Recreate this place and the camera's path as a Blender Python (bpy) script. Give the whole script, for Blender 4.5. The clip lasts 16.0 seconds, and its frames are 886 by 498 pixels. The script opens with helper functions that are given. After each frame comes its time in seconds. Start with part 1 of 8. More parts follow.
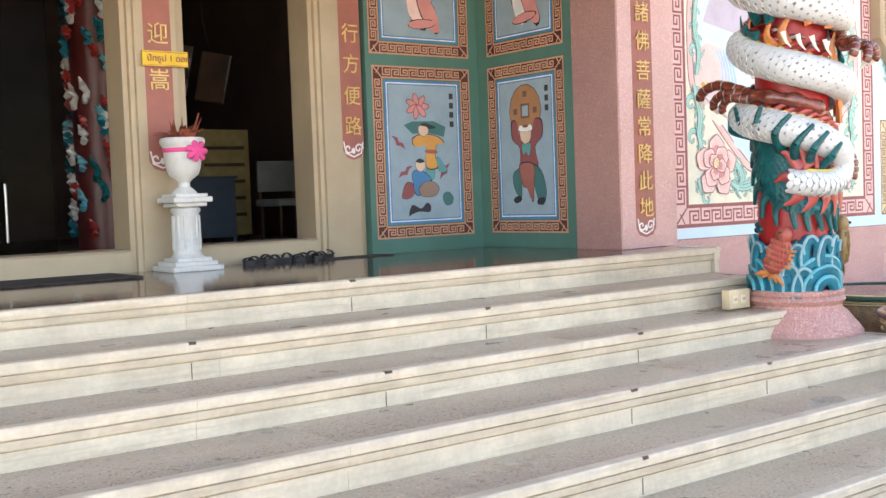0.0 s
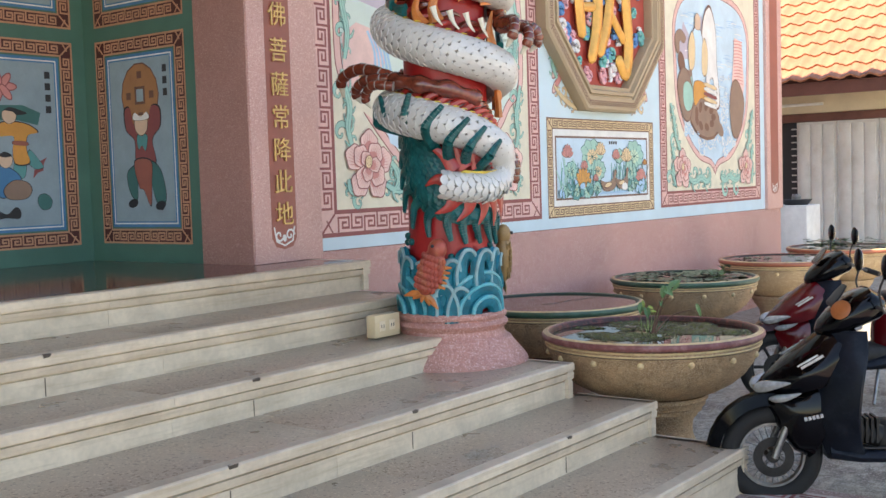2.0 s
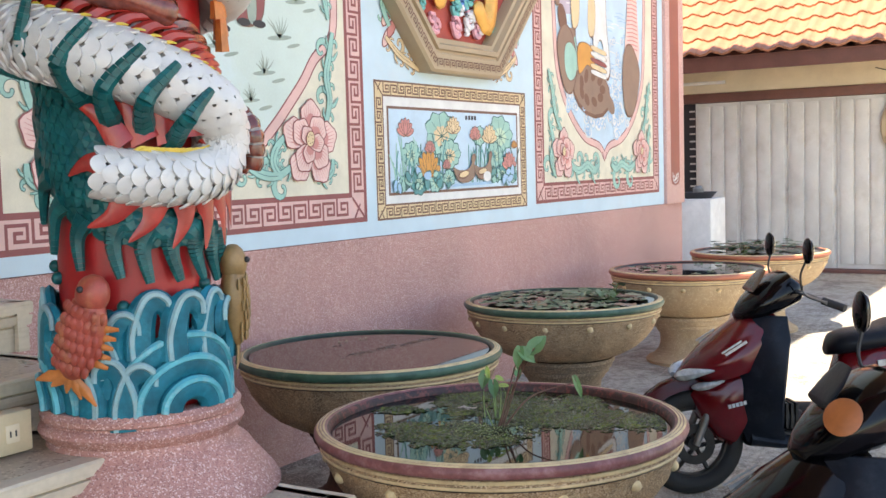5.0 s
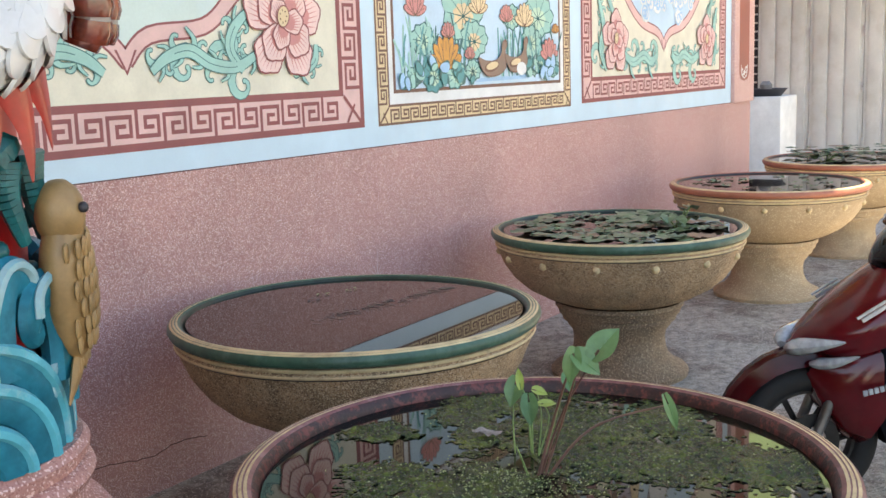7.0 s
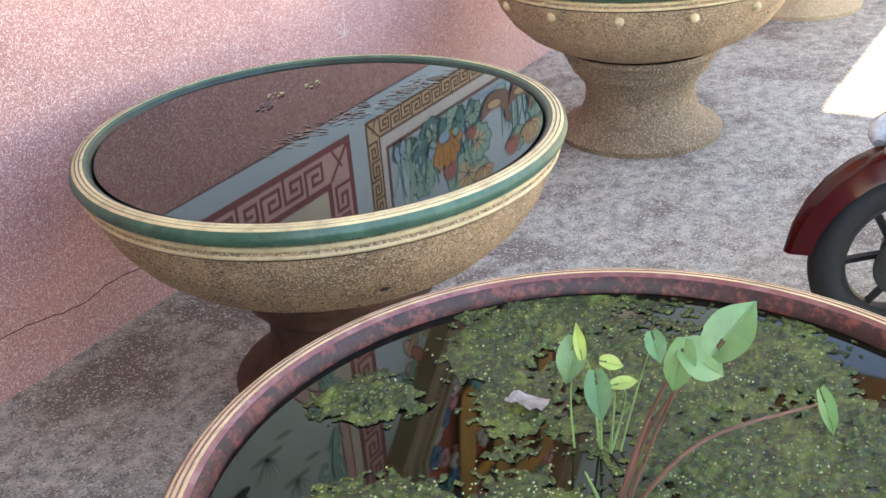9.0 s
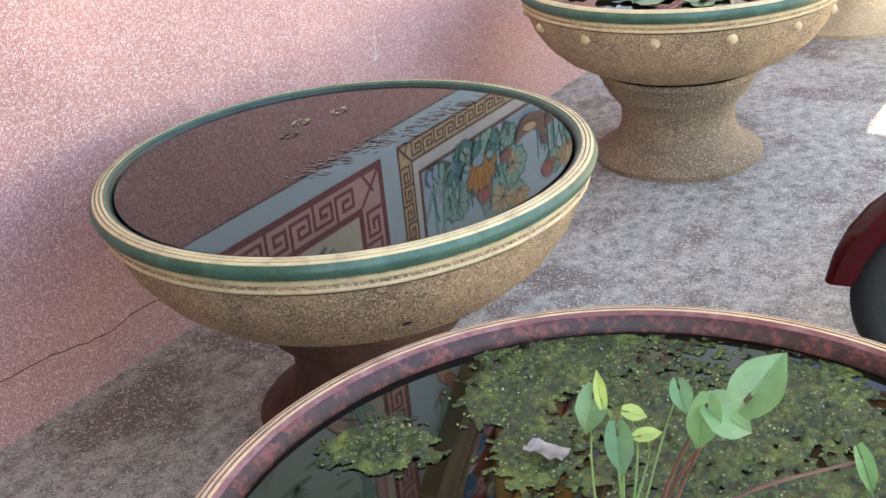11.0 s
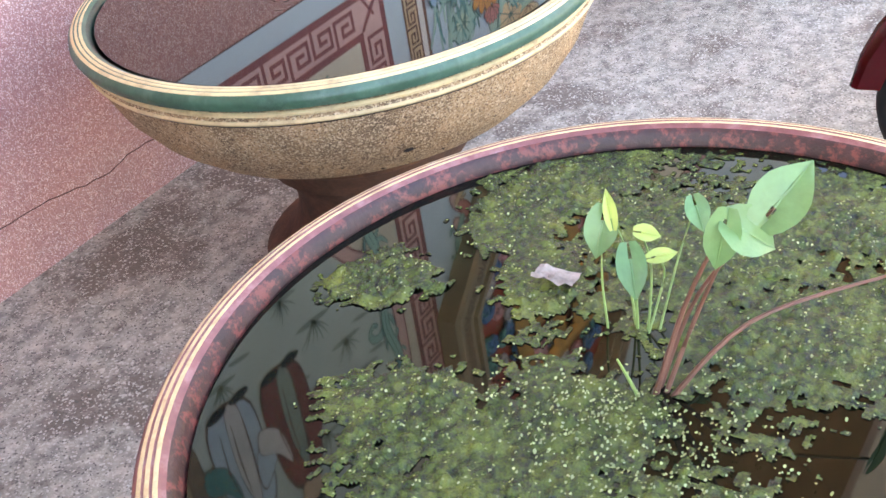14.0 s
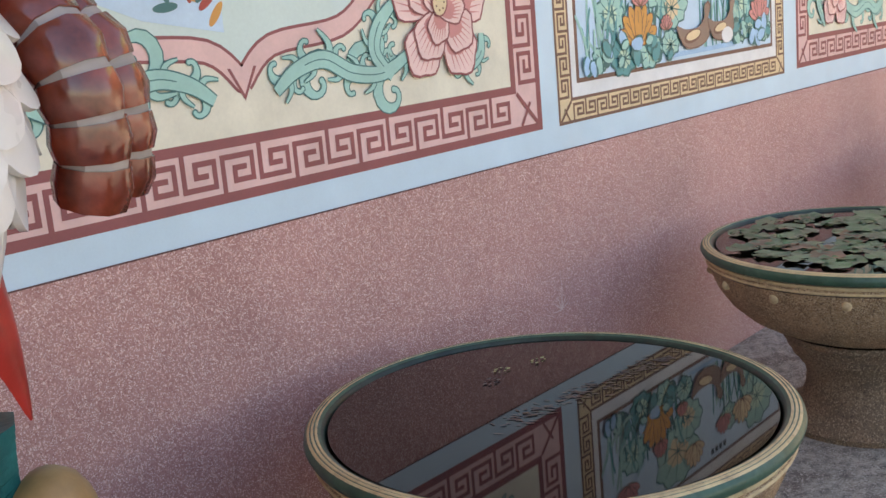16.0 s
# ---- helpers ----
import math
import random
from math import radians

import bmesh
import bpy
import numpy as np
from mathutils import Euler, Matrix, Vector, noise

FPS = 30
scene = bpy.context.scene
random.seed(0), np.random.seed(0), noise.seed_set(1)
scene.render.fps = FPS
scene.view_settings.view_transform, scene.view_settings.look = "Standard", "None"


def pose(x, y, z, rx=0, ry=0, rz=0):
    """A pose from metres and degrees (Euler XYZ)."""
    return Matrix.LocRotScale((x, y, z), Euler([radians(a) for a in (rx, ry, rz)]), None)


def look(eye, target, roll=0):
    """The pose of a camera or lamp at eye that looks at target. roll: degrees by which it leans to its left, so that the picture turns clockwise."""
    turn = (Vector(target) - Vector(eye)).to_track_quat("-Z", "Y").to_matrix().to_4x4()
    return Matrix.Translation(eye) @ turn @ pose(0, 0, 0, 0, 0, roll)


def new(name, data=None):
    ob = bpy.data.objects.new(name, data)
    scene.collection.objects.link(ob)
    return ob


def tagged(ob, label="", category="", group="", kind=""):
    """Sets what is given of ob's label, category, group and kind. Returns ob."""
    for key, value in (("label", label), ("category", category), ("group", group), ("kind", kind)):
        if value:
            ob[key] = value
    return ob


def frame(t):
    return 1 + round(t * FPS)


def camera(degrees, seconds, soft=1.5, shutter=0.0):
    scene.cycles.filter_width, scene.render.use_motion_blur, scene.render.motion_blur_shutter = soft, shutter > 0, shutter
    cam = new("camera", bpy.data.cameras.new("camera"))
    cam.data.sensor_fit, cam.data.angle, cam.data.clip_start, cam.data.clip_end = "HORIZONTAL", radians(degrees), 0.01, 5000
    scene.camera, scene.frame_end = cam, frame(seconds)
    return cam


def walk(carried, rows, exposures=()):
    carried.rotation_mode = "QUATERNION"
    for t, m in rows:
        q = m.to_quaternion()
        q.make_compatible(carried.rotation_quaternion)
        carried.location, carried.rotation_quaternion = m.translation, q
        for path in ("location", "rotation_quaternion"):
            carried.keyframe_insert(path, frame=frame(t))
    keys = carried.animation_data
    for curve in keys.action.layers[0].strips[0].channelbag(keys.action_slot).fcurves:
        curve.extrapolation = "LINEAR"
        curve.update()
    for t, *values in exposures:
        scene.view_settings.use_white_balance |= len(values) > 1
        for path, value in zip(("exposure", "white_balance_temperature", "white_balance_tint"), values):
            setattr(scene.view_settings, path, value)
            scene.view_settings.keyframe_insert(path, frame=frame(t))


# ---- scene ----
cam = camera(43.9, 16.0, soft=1.5)
PATH = [
    (0, 0.121, -5.672, 1.632, 87.23, 2.11, -37.33),
    (0.5, 0.405, -5.544, 1.652, 86.89, 2.17, -42.47),
    (1, 0.706, -5.299, 1.657, 86.67, 2.13, -46.81),
    (1.5, 1.020, -5.112, 1.645, 86.59, 2.04, -49.56),
    (2, 1.379, -4.979, 1.666, 86.44, 1.80, -53.28),
    (2.5, 1.821, -4.746, 1.638, 86.47, 1.74, -57.48),
    (3, 2.269, -4.606, 1.634, 85.92, 1.51, -59.19),
    (3.5, 2.680, -4.447, 1.624, 85.89, 1.49, -59.26),
    (3.7, 2.851, -4.352, 1.634, 85.97, 1.52, -59.34),
    (5.8, 4.468, -3.692, 1.636, 85.11, 1.65, -57.62),
    (6, 4.589, -3.622, 1.622, 84.91, 1.68, -57.25),
    (6.5, 4.910, -3.347, 1.607, 84.12, 1.70, -57.09),
    (7, 5.285, -3.158, 1.582, 80.57, 1.89, -57.05),
    (7.5, 5.600, -2.949, 1.569, 74.74, 2.37, -57.74),
    (8, 5.838, -2.641, 1.728, 68.08, 2.63, -60.23),
    (8.2, 5.911, -2.579, 1.741, 65.65, 2.68, -60.61),
    (10.3, 6.215, -2.575, 1.714, 62.49, 5.11, -58.43),
    (10.5, 6.207, -2.577, 1.729, 62.76, 5.26, -58.40),
    (11, 6.208, -2.568, 1.725, 64.50, 5.17, -57.12),
    (11.5, 6.195, -2.566, 1.716, 64.66, 5.37, -56.80),
    (12, 6.243, -2.566, 1.693, 61.44, 6.23, -56.81),
    (12.5, 6.282, -2.543, 1.666, 57.76, 7.28, -55.97),
    (13, 6.276, -2.529, 1.663, 55.49, 7.90, -56.00),
    (13.5, 6.309, -2.519, 1.643, 53.28, 8.40, -56.54),
    (14, 6.300, -2.534, 1.660, 55.51, 7.82, -57.62),
    (14.5, 6.263, -2.550, 1.703, 63.19, 7.04, -57.76),
    (15, 6.170, -2.521, 1.744, 71.10, 5.95, -57.14),
    (15.5, 6.091, -2.507, 1.779, 74.87, 5.17, -56.12),
    (16, 6.056, -2.478, 1.792, 77.65, 4.89, -49.30),
]
walk(cam, [(t, pose(*row)) for t, *row in PATH],
     exposures=[(0, 2.35, 7650, 14), (0.5, 1.9, 7650, 14), (1.5, 1.6, 7650, 13), (3.5, 1.5, 7650, 13), (6.0, 1.85, 7750, 13), (7.0, 1.85, 8000, 12), (7.5, 2.2, 8000, 12), (8.0, 2.7, 8000, 12), (10.5, 3.0, 8000, 12), (11.0, 2.85, 8000, 12),
                (11.5, 2.75, 8000, 13), (12.0, 2.95, 8000, 15), (12.5, 3.15, 8000, 16), (13.5, 3.4, 8000, 17), (14.0, 3.5, 8000, 17), (14.5, 3.1, 8000, 15), (15.0, 2.4, 8000, 14), (16.0, 1.5, 8000, 17)])

# ---- light: a clear sky, the sun high over the far left of the forecourt ----
SUN = Vector((0.46, -0.03, -0.89)).normalized()
world = bpy.data.worlds.new("world")
scene.world = world
world.use_nodes = True
wn = world.node_tree
sky = wn.nodes.new("ShaderNodeTexSky")
sky.sky_type, sky.sun_disc = "NISHITA", False
sky.sun_elevation = math.asin(-SUN.z)
sky.sun_rotation = math.atan2(-SUN.x, -SUN.y)
sky.dust_density = 0.2
background = wn.nodes["Background"]
background.inputs["Strength"].default_value = 0.15
wn.links.new(sky.outputs["Color"], background.inputs["Color"])
sun = new("sun", bpy.data.lights.new("sun", "SUN"))
sun.data.energy, sun.data.angle, sun.data.color = 5.0, radians(0.5), (1.0, 0.95, 0.86)
sun.matrix_world = look((0, 0, 20), Vector((0, 0, 20)) + SUN)

# ---- materials ----
def mat(name, base, rough=0.6, vary=0.15, scale=8.0, fine=60.0, bump=0.15, speck=None, speck_amount=0.0, speck_scale=220.0,
        stain=None, stain_amount=0.0, stain_scale=2.0, metal=0.0, coat=0.0, obj=True, rough_vary=0.1, bump_dist=0.004, rnd=0.0, edge=0.72, spec=0.5, stretch=None):
    """A paint, stone or metal with grain at two scales, specks and stains."""
    m = bpy.data.materials.new(name)
    m.use_nodes = True
    t = m.node_tree
    n, l = t.nodes, t.links
    b = n["Principled BSDF"]
    geo = n.new("ShaderNodeTexCoord")
    src = geo.outputs["Object"]
    if obj:
        pos = n.new("ShaderNodeNewGeometry")
        src = pos.outputs["Position"]

    def noise_tex(s, detail=4.0, roughness=0.6):
        x = n.new("ShaderNodeTexNoise")
        x.inputs["Scale"].default_value, x.inputs["Detail"].default_value, x.inputs["Roughness"].default_value = s, detail, roughness
        l.new(src, x.inputs["Vector"])
        return x

    def ramp(sock, a, c):
        r = n.new("ShaderNodeMapRange")
        r.inputs["From Min"].default_value, r.inputs["From Max"].default_value = a, c
        l.new(sock, r.inputs["Value"])
        return r.outputs["Result"]

    def mix(kind, fac, a, c):
        x = n.new("ShaderNodeMix")
        x.data_type, x.blend_type = "RGBA", kind
        for sock, v in ((x.inputs[0], fac), (x.inputs[6], a), (x.inputs[7], c)):
            if hasattr(v, "is_output"):
                l.new(v, sock)
            elif isinstance(v, (int, float)):
                sock.default_value = v
            else:
                sock.default_value = (*v, 1)
        return x.outputs[2]

    big = noise_tex(scale)
    small = noise_tex(fine, 3.0)
    dark = tuple(c * (1 - vary * 1.6) for c in base)
    light = tuple(min(1, c * (1 + vary)) for c in base)
    col = mix("MIX", ramp(big.outputs["Fac"], 0.3, 0.7), dark, light)
    g = mix("MIX", ramp(small.outputs["Fac"], 0.3, 0.7), tuple([1 - vary * 0.7] * 3), (1, 1, 1))
    col = mix("MULTIPLY", 1.0, col, g)
    if rnd:
        info = n.new("ShaderNodeObjectInfo")
        r = n.new("ShaderNodeMapRange")
        r.inputs["To Min"].default_value, r.inputs["To Max"].default_value = 1 - rnd, 1 + rnd * 0.5
        l.new(info.outputs["Random"], r.inputs["Value"])
        hsv = n.new("ShaderNodeHueSaturation")
        l.new(r.outputs["Result"], hsv.inputs["Value"])
        l.new(col, hsv.inputs["Color"])
        col = hsv.outputs["Color"]
    if stain:
        st = noise_tex(stain_scale, 6.0, 0.7)
        if stretch:
            mp = n.new("ShaderNodeMapping")
            mp.inputs["Scale"].default_value = stretch
            l.new(src, mp.inputs["Vector"])
            l.new(mp.outputs["Vector"], st.inputs["Vector"])
        f = ramp(st.outputs["Fac"], 0.5, edge)
        mm = n.new("ShaderNodeMath")
        mm.operation = "MULTIPLY"
        mm.inputs[1].default_value = stain_amount
        l.new(f, mm.inputs[0])
        col = mix("MIX", mm.outputs[0], col, stain)
    if speck:
        for k, sc in enumerate(speck):
            v = n.new("ShaderNodeTexVoronoi")
            v.inputs["Scale"].default_value = speck_scale * (1 + 0.37 * k)
            l.new(src, v.inputs["Vector"])
            sep = n.new("ShaderNodeSeparateColor")
            l.new(v.outputs["Color"], sep.inputs["Color"])
            f = ramp(sep.outputs[k % 3], 1 - speck_amount, 1 - speck_amount + 0.02)
            col = mix("MIX", f, col, sc)
    l.new(col, b.inputs["Base Color"])
    rr = n.new("ShaderNodeMapRange")
    rr.inputs["To Min"].default_value, rr.inputs["To Max"].default_value = max(0.02, rough - rough_vary), min(1, rough + rough_vary)
    l.new(big.outputs["Fac"], rr.inputs["Value"])
    l.new(rr.outputs["Result"], b.inputs["Roughness"])
    b.inputs["Metallic"].default_value = metal
    b.inputs["Specular IOR Level"].default_value = spec
    b.inputs["Coat Weight"].default_value = coat
    b.inputs["Coat Roughness"].default_value = 0.12
    if bump:
        bp = n.new("ShaderNodeBump")
        bp.inputs["Strength"].default_value, bp.inputs["Distance"].default_value = bump, bump_dist
        l.new(small.outputs["Fac"], bp.inputs["Height"])
        l.new(bp.outputs["Normal"], b.inputs["Normal"])
    return m


def paint(name, base, rough=0.55, **k):
    return mat(name, base, rough, vary=0.08, scale=6, fine=90, bump=0.08, **k)


PINK = mat("pink_washed_plaster", (0.53, 0.265, 0.235), 0.55, vary=0.10, scale=1.5, fine=140, bump=0.5,
           speck=[(0.74, 0.46, 0.41), (0.36, 0.145, 0.13), (0.84, 0.66, 0.62)], speck_amount=0.13, speck_scale=245,
           stain=(0.34, 0.155, 0.14), stain_amount=0.6, stain_scale=1.3, edge=0.66)
PILASTER = mat("pink_pilaster_plaster", (0.66, 0.40, 0.36), 0.6, vary=0.06, scale=2, fine=160, bump=0.25,
               speck=[(0.82, 0.62, 0.57), (0.50, 0.27, 0.24)], speck_amount=0.12, speck_scale=210)
# darker copy of the pilaster plaster: the side face's shade is in the colour
SIDE = mat("shaded_pilaster_plaster", (0.42, 0.22, 0.19), 0.6, vary=0.08, scale=2, fine=160, bump=0.25,
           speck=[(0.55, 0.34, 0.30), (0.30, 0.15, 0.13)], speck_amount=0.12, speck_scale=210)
BLUE = mat("pale_blue_wall_paint", (0.58, 0.74, 0.82), 0.6, vary=0.05, scale=3, fine=120, bump=0.15, stain=(0.66, 0.72, 0.74), stain_amount=0.4)
MAROON = paint("maroon_line_paint", (0.30, 0.085, 0.085))
ROSE = paint("rose_border_paint", (0.78, 0.50, 0.46))
CREAM = paint("cream_field_paint", (0.78, 0.73, 0.58))
MINT = paint("mint_scroll_paint", (0.34, 0.60, 0.52))
MINT_DARK = paint("dark_green_outline_paint", (0.05, 0.17, 0.16))
FLOWER = paint("pink_flower_paint", (0.66, 0.27, 0.25))
FLOWER_LIGHT = paint("light_pink_flower_paint", (0.84, 0.58, 0.53))
SKYPAINT = mat("pale_landscape_paint", (0.62, 0.74, 0.68), 0.6, vary=0.08, scale=1.2, fine=80, bump=0.08, stain=(0.66, 0.78, 0.84), stain_amount=0.9, stain_scale=0.9)
PICBLUE = mat("light_blue_picture_paint", (0.55, 0.72, 0.84), 0.6, vary=0.08, scale=4, fine=80, bump=0.08)
OCHRE = paint("ochre_border_paint", (0.78, 0.60, 0.36))
BROWN = paint("brown_line_paint", (0.20, 0.10, 0.07))
GREENWALL = mat("green_panel_paint", (0.075, 0.185, 0.145), 0.5, vary=0.08, scale=3, fine=120, bump=0.1)
REDLINE = paint("red_border_paint", (0.45, 0.07, 0.05))
DARKRED = paint("dark_red_border_ground", (0.085, 0.020, 0.018))
PEACH = paint("peach_border_paint", (0.56, 0.29, 0.18))
BLUELINE = paint("blue_frame_paint", (0.06, 0.22, 0.42))
PANELGREY = paint("pale_grey_blue_panel", (0.29, 0.385, 0.44))
GOLD = mat("gold_letter_paint", (0.74, 0.48, 0.17), 0.4, vary=0.12, metal=0.1, bump=0.05)
STRIP = paint("red_brown_strip_paint", (0.36, 0.12, 0.09))
WHITE = paint("white_paint", (0.78, 0.78, 0.76))
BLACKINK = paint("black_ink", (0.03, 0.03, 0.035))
CREAMSTONE = mat("cream_door_surround", (0.45, 0.345, 0.225), 0.5, vary=0.07, scale=2, fine=100, bump=0.12)
TERRAZZO = mat("beige_terrazzo", (0.45, 0.36, 0.265), 0.3, vary=0.06, scale=3, fine=150, bump=0.06,
               speck=[(0.20, 0.14, 0.09), (0.60, 0.50, 0.38), (0.33, 0.25, 0.18)], speck_amount=0.09, speck_scale=95, rnd=0.05)
MARBLE = mat("cream_marble_riser", (0.66, 0.555, 0.42), 0.38, vary=0.12, scale=5, fine=40, bump=0.08, stain=(0.40, 0.31, 0.20), stain_amount=0.55, stain_scale=2.2, rnd=0.05, edge=0.68, stretch=(1.0, 1.0, 14.0))
GRANITE = mat("polished_red_brown_granite", (0.13, 0.055, 0.045), 0.10, vary=0.2, scale=30, fine=300, bump=0.0, rough_vary=0.05,
              speck=[(0.24, 0.11, 0.09), (0.05, 0.03, 0.03)], speck_amount=0.15, speck_scale=260)
CONCRETE = mat("grey_concrete", (0.47, 0.435, 0.365), 0.72, vary=0.38, scale=18.0, fine=70, bump=1.0, stain=(0.16, 0.125, 0.10), stain_amount=0.85, stain_scale=2.6, edge=0.585,
               speck=[(0.58, 0.55, 0.48), (0.13, 0.115, 0.10), (0.52, 0.47, 0.40)], speck_amount=0.09, speck_scale=155)
POT = mat("sandy_washed_pot", (0.46, 0.285, 0.15), 0.8, vary=0.24, scale=9, fine=150, bump=0.8, stain=(0.055, 0.042, 0.03), stain_amount=0.85, stain_scale=3.4, edge=0.70, stretch=(1.0, 1.0, 0.45),
          speck=[(0.64, 0.47, 0.30), (0.13, 0.075, 0.04), (0.54, 0.38, 0.23)], speck_amount=0.20, speck_scale=240)
POTRED = mat("red_brown_rim_paint", (0.25, 0.085, 0.08), 0.42, vary=0.22, scale=14, fine=90, bump=0.2, stain=(0.36, 0.22, 0.22), stain_amount=0.7, stain_scale=14)
POTRED_CHIPPED = mat("chipped_red_black_lip", (0.055, 0.020, 0.017), 0.5, vary=0.3, scale=20, fine=120, bump=0.4, stain=(0.19, 0.045, 0.035), stain_amount=0.9, stain_scale=38, edge=0.60)
POTGREEN = mat("green_rim_paint", (0.045, 0.11, 0.07), 0.4, vary=0.2, scale=12, fine=90, bump=0.15, stain=(0.12, 0.20, 0.15), stain_amount=0.5, stain_scale=16)
POTORANGE = mat("orange_red_rim_paint", (0.42, 0.14, 0.08), 0.45, vary=0.15, scale=9, fine=60, bump=0.1)
POTYELLOW = mat("yellow_band_paint", (0.72, 0.54, 0.29), 0.5, vary=0.12, scale=12, fine=80, bump=0.15, stain=(0.30, 0.17, 0.10), stain_amount=0.7, stain_scale=18, edge=0.70)
POTGREEN_LIP = mat("dark_green_lip_paint", (0.016, 0.040, 0.028), 0.4, vary=0.3, scale=16, fine=90, bump=0.2)
POTDARK = mat("dark_wet_pot_inside", (0.035, 0.025, 0.022), 0.35, vary=0.3, scale=10, fine=80, bump=0.2)
SAND = mat("pale_unpainted_pot", (0.45, 0.32, 0.19), 0.75, vary=0.15, scale=5, fine=120, bump=0.4, stain=(0.22, 0.14, 0.08), stain_amount=0.7, stain_scale=4,
           speck=[(0.62, 0.50, 0.33), (0.36, 0.25, 0.14)], speck_amount=0.15, speck_scale=240)


def water_mat(name, tint, depth_dark=0.5):
    m = mat(name, tint, 0.018, vary=0.2, scale=3, fine=20, bump=0.0, rough_vary=0.01)
    b = m.node_tree.nodes["Principled BSDF"]
    b.inputs["IOR"].default_value = 1.36
    return m


WATER = water_mat("dark_brown_still_water", (0.012, 0.006, 0.0045))
WATER_GREEN = water_mat("dark_green_still_water", (0.005, 0.006, 0.0025))
LEAF = mat("green_leaf", (0.09, 0.21, 0.075), 0.45, vary=0.2, scale=14, fine=90, bump=0.15, rnd=0.25, obj=False)
LEAF_PALE = mat("pale_green_leaf", (0.12, 0.23, 0.085), 0.45, vary=0.15, scale=14, fine=90, bump=0.15, obj=False)
LEAF_YELLOW = mat("yellowing_leaf", (0.30, 0.38, 0.08), 0.45, vary=0.15, scale=20, fine=90, bump=0.1, obj=False)
LILY = mat("lily_pad_green", (0.11, 0.20, 0.085), 0.3, rnd=0.35, vary=0.3, scale=10, fine=90, bump=0.1)
LILY_RED = mat("withered_lily_pad", (0.28, 0.17, 0.10), 0.45, vary=0.3, scale=10, fine=90, bump=0.1)
STEM = mat("purple_brown_stem", (0.16, 0.07, 0.05), 0.5, vary=0.2, scale=20, fine=90, bump=0.1)
STEM_GREEN = mat("green_stem", (0.20, 0.30, 0.09), 0.5, vary=0.2, scale=20, fine=90, bump=0.1)
# bubble-scale contrast puts dark gaps and bright glints into the algae colour
ALGAE = mat("green_algae", (0.050, 0.080, 0.010), 0.20, vary=0.58, scale=85, fine=320, bump=1.0, bump_dist=0.004, stain=(0.17, 0.21, 0.030), stain_amount=0.8, stain_scale=11, edge=0.75, speck=[(0.20, 0.24, 0.08)], speck_amount=0.04, speck_scale=330)
DUCKWEED = mat("duckweed_green", (0.30, 0.35, 0.14), 0.55, vary=0.3, scale=60, fine=300, bump=0.1)


# ---- builders: the plan is drawn in units of 1.17 m, about the height of the landing ----
U = 1.17


def finish(bm, name, material, smooth=None):
    me = bpy.data.meshes.new(name)
    for v in bm.verts:
        v.co *= U
    bmesh.ops.recalc_face_normals(bm, faces=bm.faces[:])
    bm.to_mesh(me)
    bm.free()
    for m in material if isinstance(material, (list, tuple)) else [material]:
        me.materials.append(m)
    if smooth is not None and me.polygons:
        me.polygons.foreach_set("use_smooth", [True] * len(me.polygons))
        if smooth < 180:
            me.set_sharp_from_angle(angle=radians(smooth))
    return me


def thing(name, label, category, at=(0, 0, 0), group="", kind="", turn=0):
    ob = tagged(new(name), label, category, group, kind)
    ob.empty_display_size = 0.05
    ob.matrix_world = pose(at[0] * U, at[1] * U, at[2] * U, 0, 0, turn)
    return ob


def part(name, bm, material, parent=None, label="", smooth=40, at=None):
    ob = new(name, finish(bm, name, material, smooth))
    if parent:
        ob.parent = parent
    if at is not None:
        ob.matrix_basis = at
    return tagged(ob, label)


def structure(name, bm, material, label, smooth=30, category=""):
    ob = new(name, finish(bm, name, material, smooth))
    return tagged(ob, label, category or name.split("_")[0], kind="structure")


def box(bm, x0, y0, z0, x1, y1, z1, bevel=0.0, mi=0, m=None):
    vs = [bm.verts.new((x, y, z)) for x in (x0, x1) for y in (y0, y1) for z in (z0, z1)]
    idx = ((0, 1, 3, 2), (4, 6, 7, 5), (0, 4, 5, 1), (2, 3, 7, 6), (0, 2, 6, 4), (1, 5, 7, 3))
    fs = [bm.faces.new([vs[i] for i in f]) for f in idx]
    for f in fs:
        f.material_index = mi
    if m is not None:
        for v in vs:
            v.co = m @ v.co
    if bevel:
        es = list({e for f in fs for e in f.edges})
        r = bmesh.ops.bevel(bm, geom=es, offset=bevel, segments=2, affect="EDGES", profile=0.5)
        for f in r["faces"]:
            f.material_index = mi
    return vs


def boxes(*items, bevel=0.0):
    bm = bmesh.new()
    for it in items:
        box(bm, *it, bevel=bevel)
    return bm


def lathe(bm, prof, n=64, mi=0, center=(0, 0, 0), squash=None):
    """prof: (radius, height, material index) from the bottom outwards."""
    rings = []
    for p in prof:
        ring = []
        for k in range(n):
            a = 2 * math.pi * k / n
            ring.append(bm.verts.new((center[0] + p[0] * math.cos(a), center[1] + p[0] * math.sin(a), center[2] + p[1])))
        rings.append(ring)
    for i in range(len(rings) - 1):
        idx = prof[i + 1][2] if len(prof[i + 1]) > 2 else mi
        for k in range(n):
            f = bm.faces.new((rings[i][k], rings[i][(k + 1) % n], rings[i + 1][(k + 1) % n], rings[i + 1][k]))
            f.material_index = idx
    return rings


def disc(bm, r, z, n=64, center=(0, 0), mi=0):
    f = bm.faces.new([bm.verts.new((center[0] + r * math.cos(2 * math.pi * k / n), center[1] + r * math.sin(2 * math.pi * k / n), z)) for k in range(n)])
    f.material_index = mi
    return f


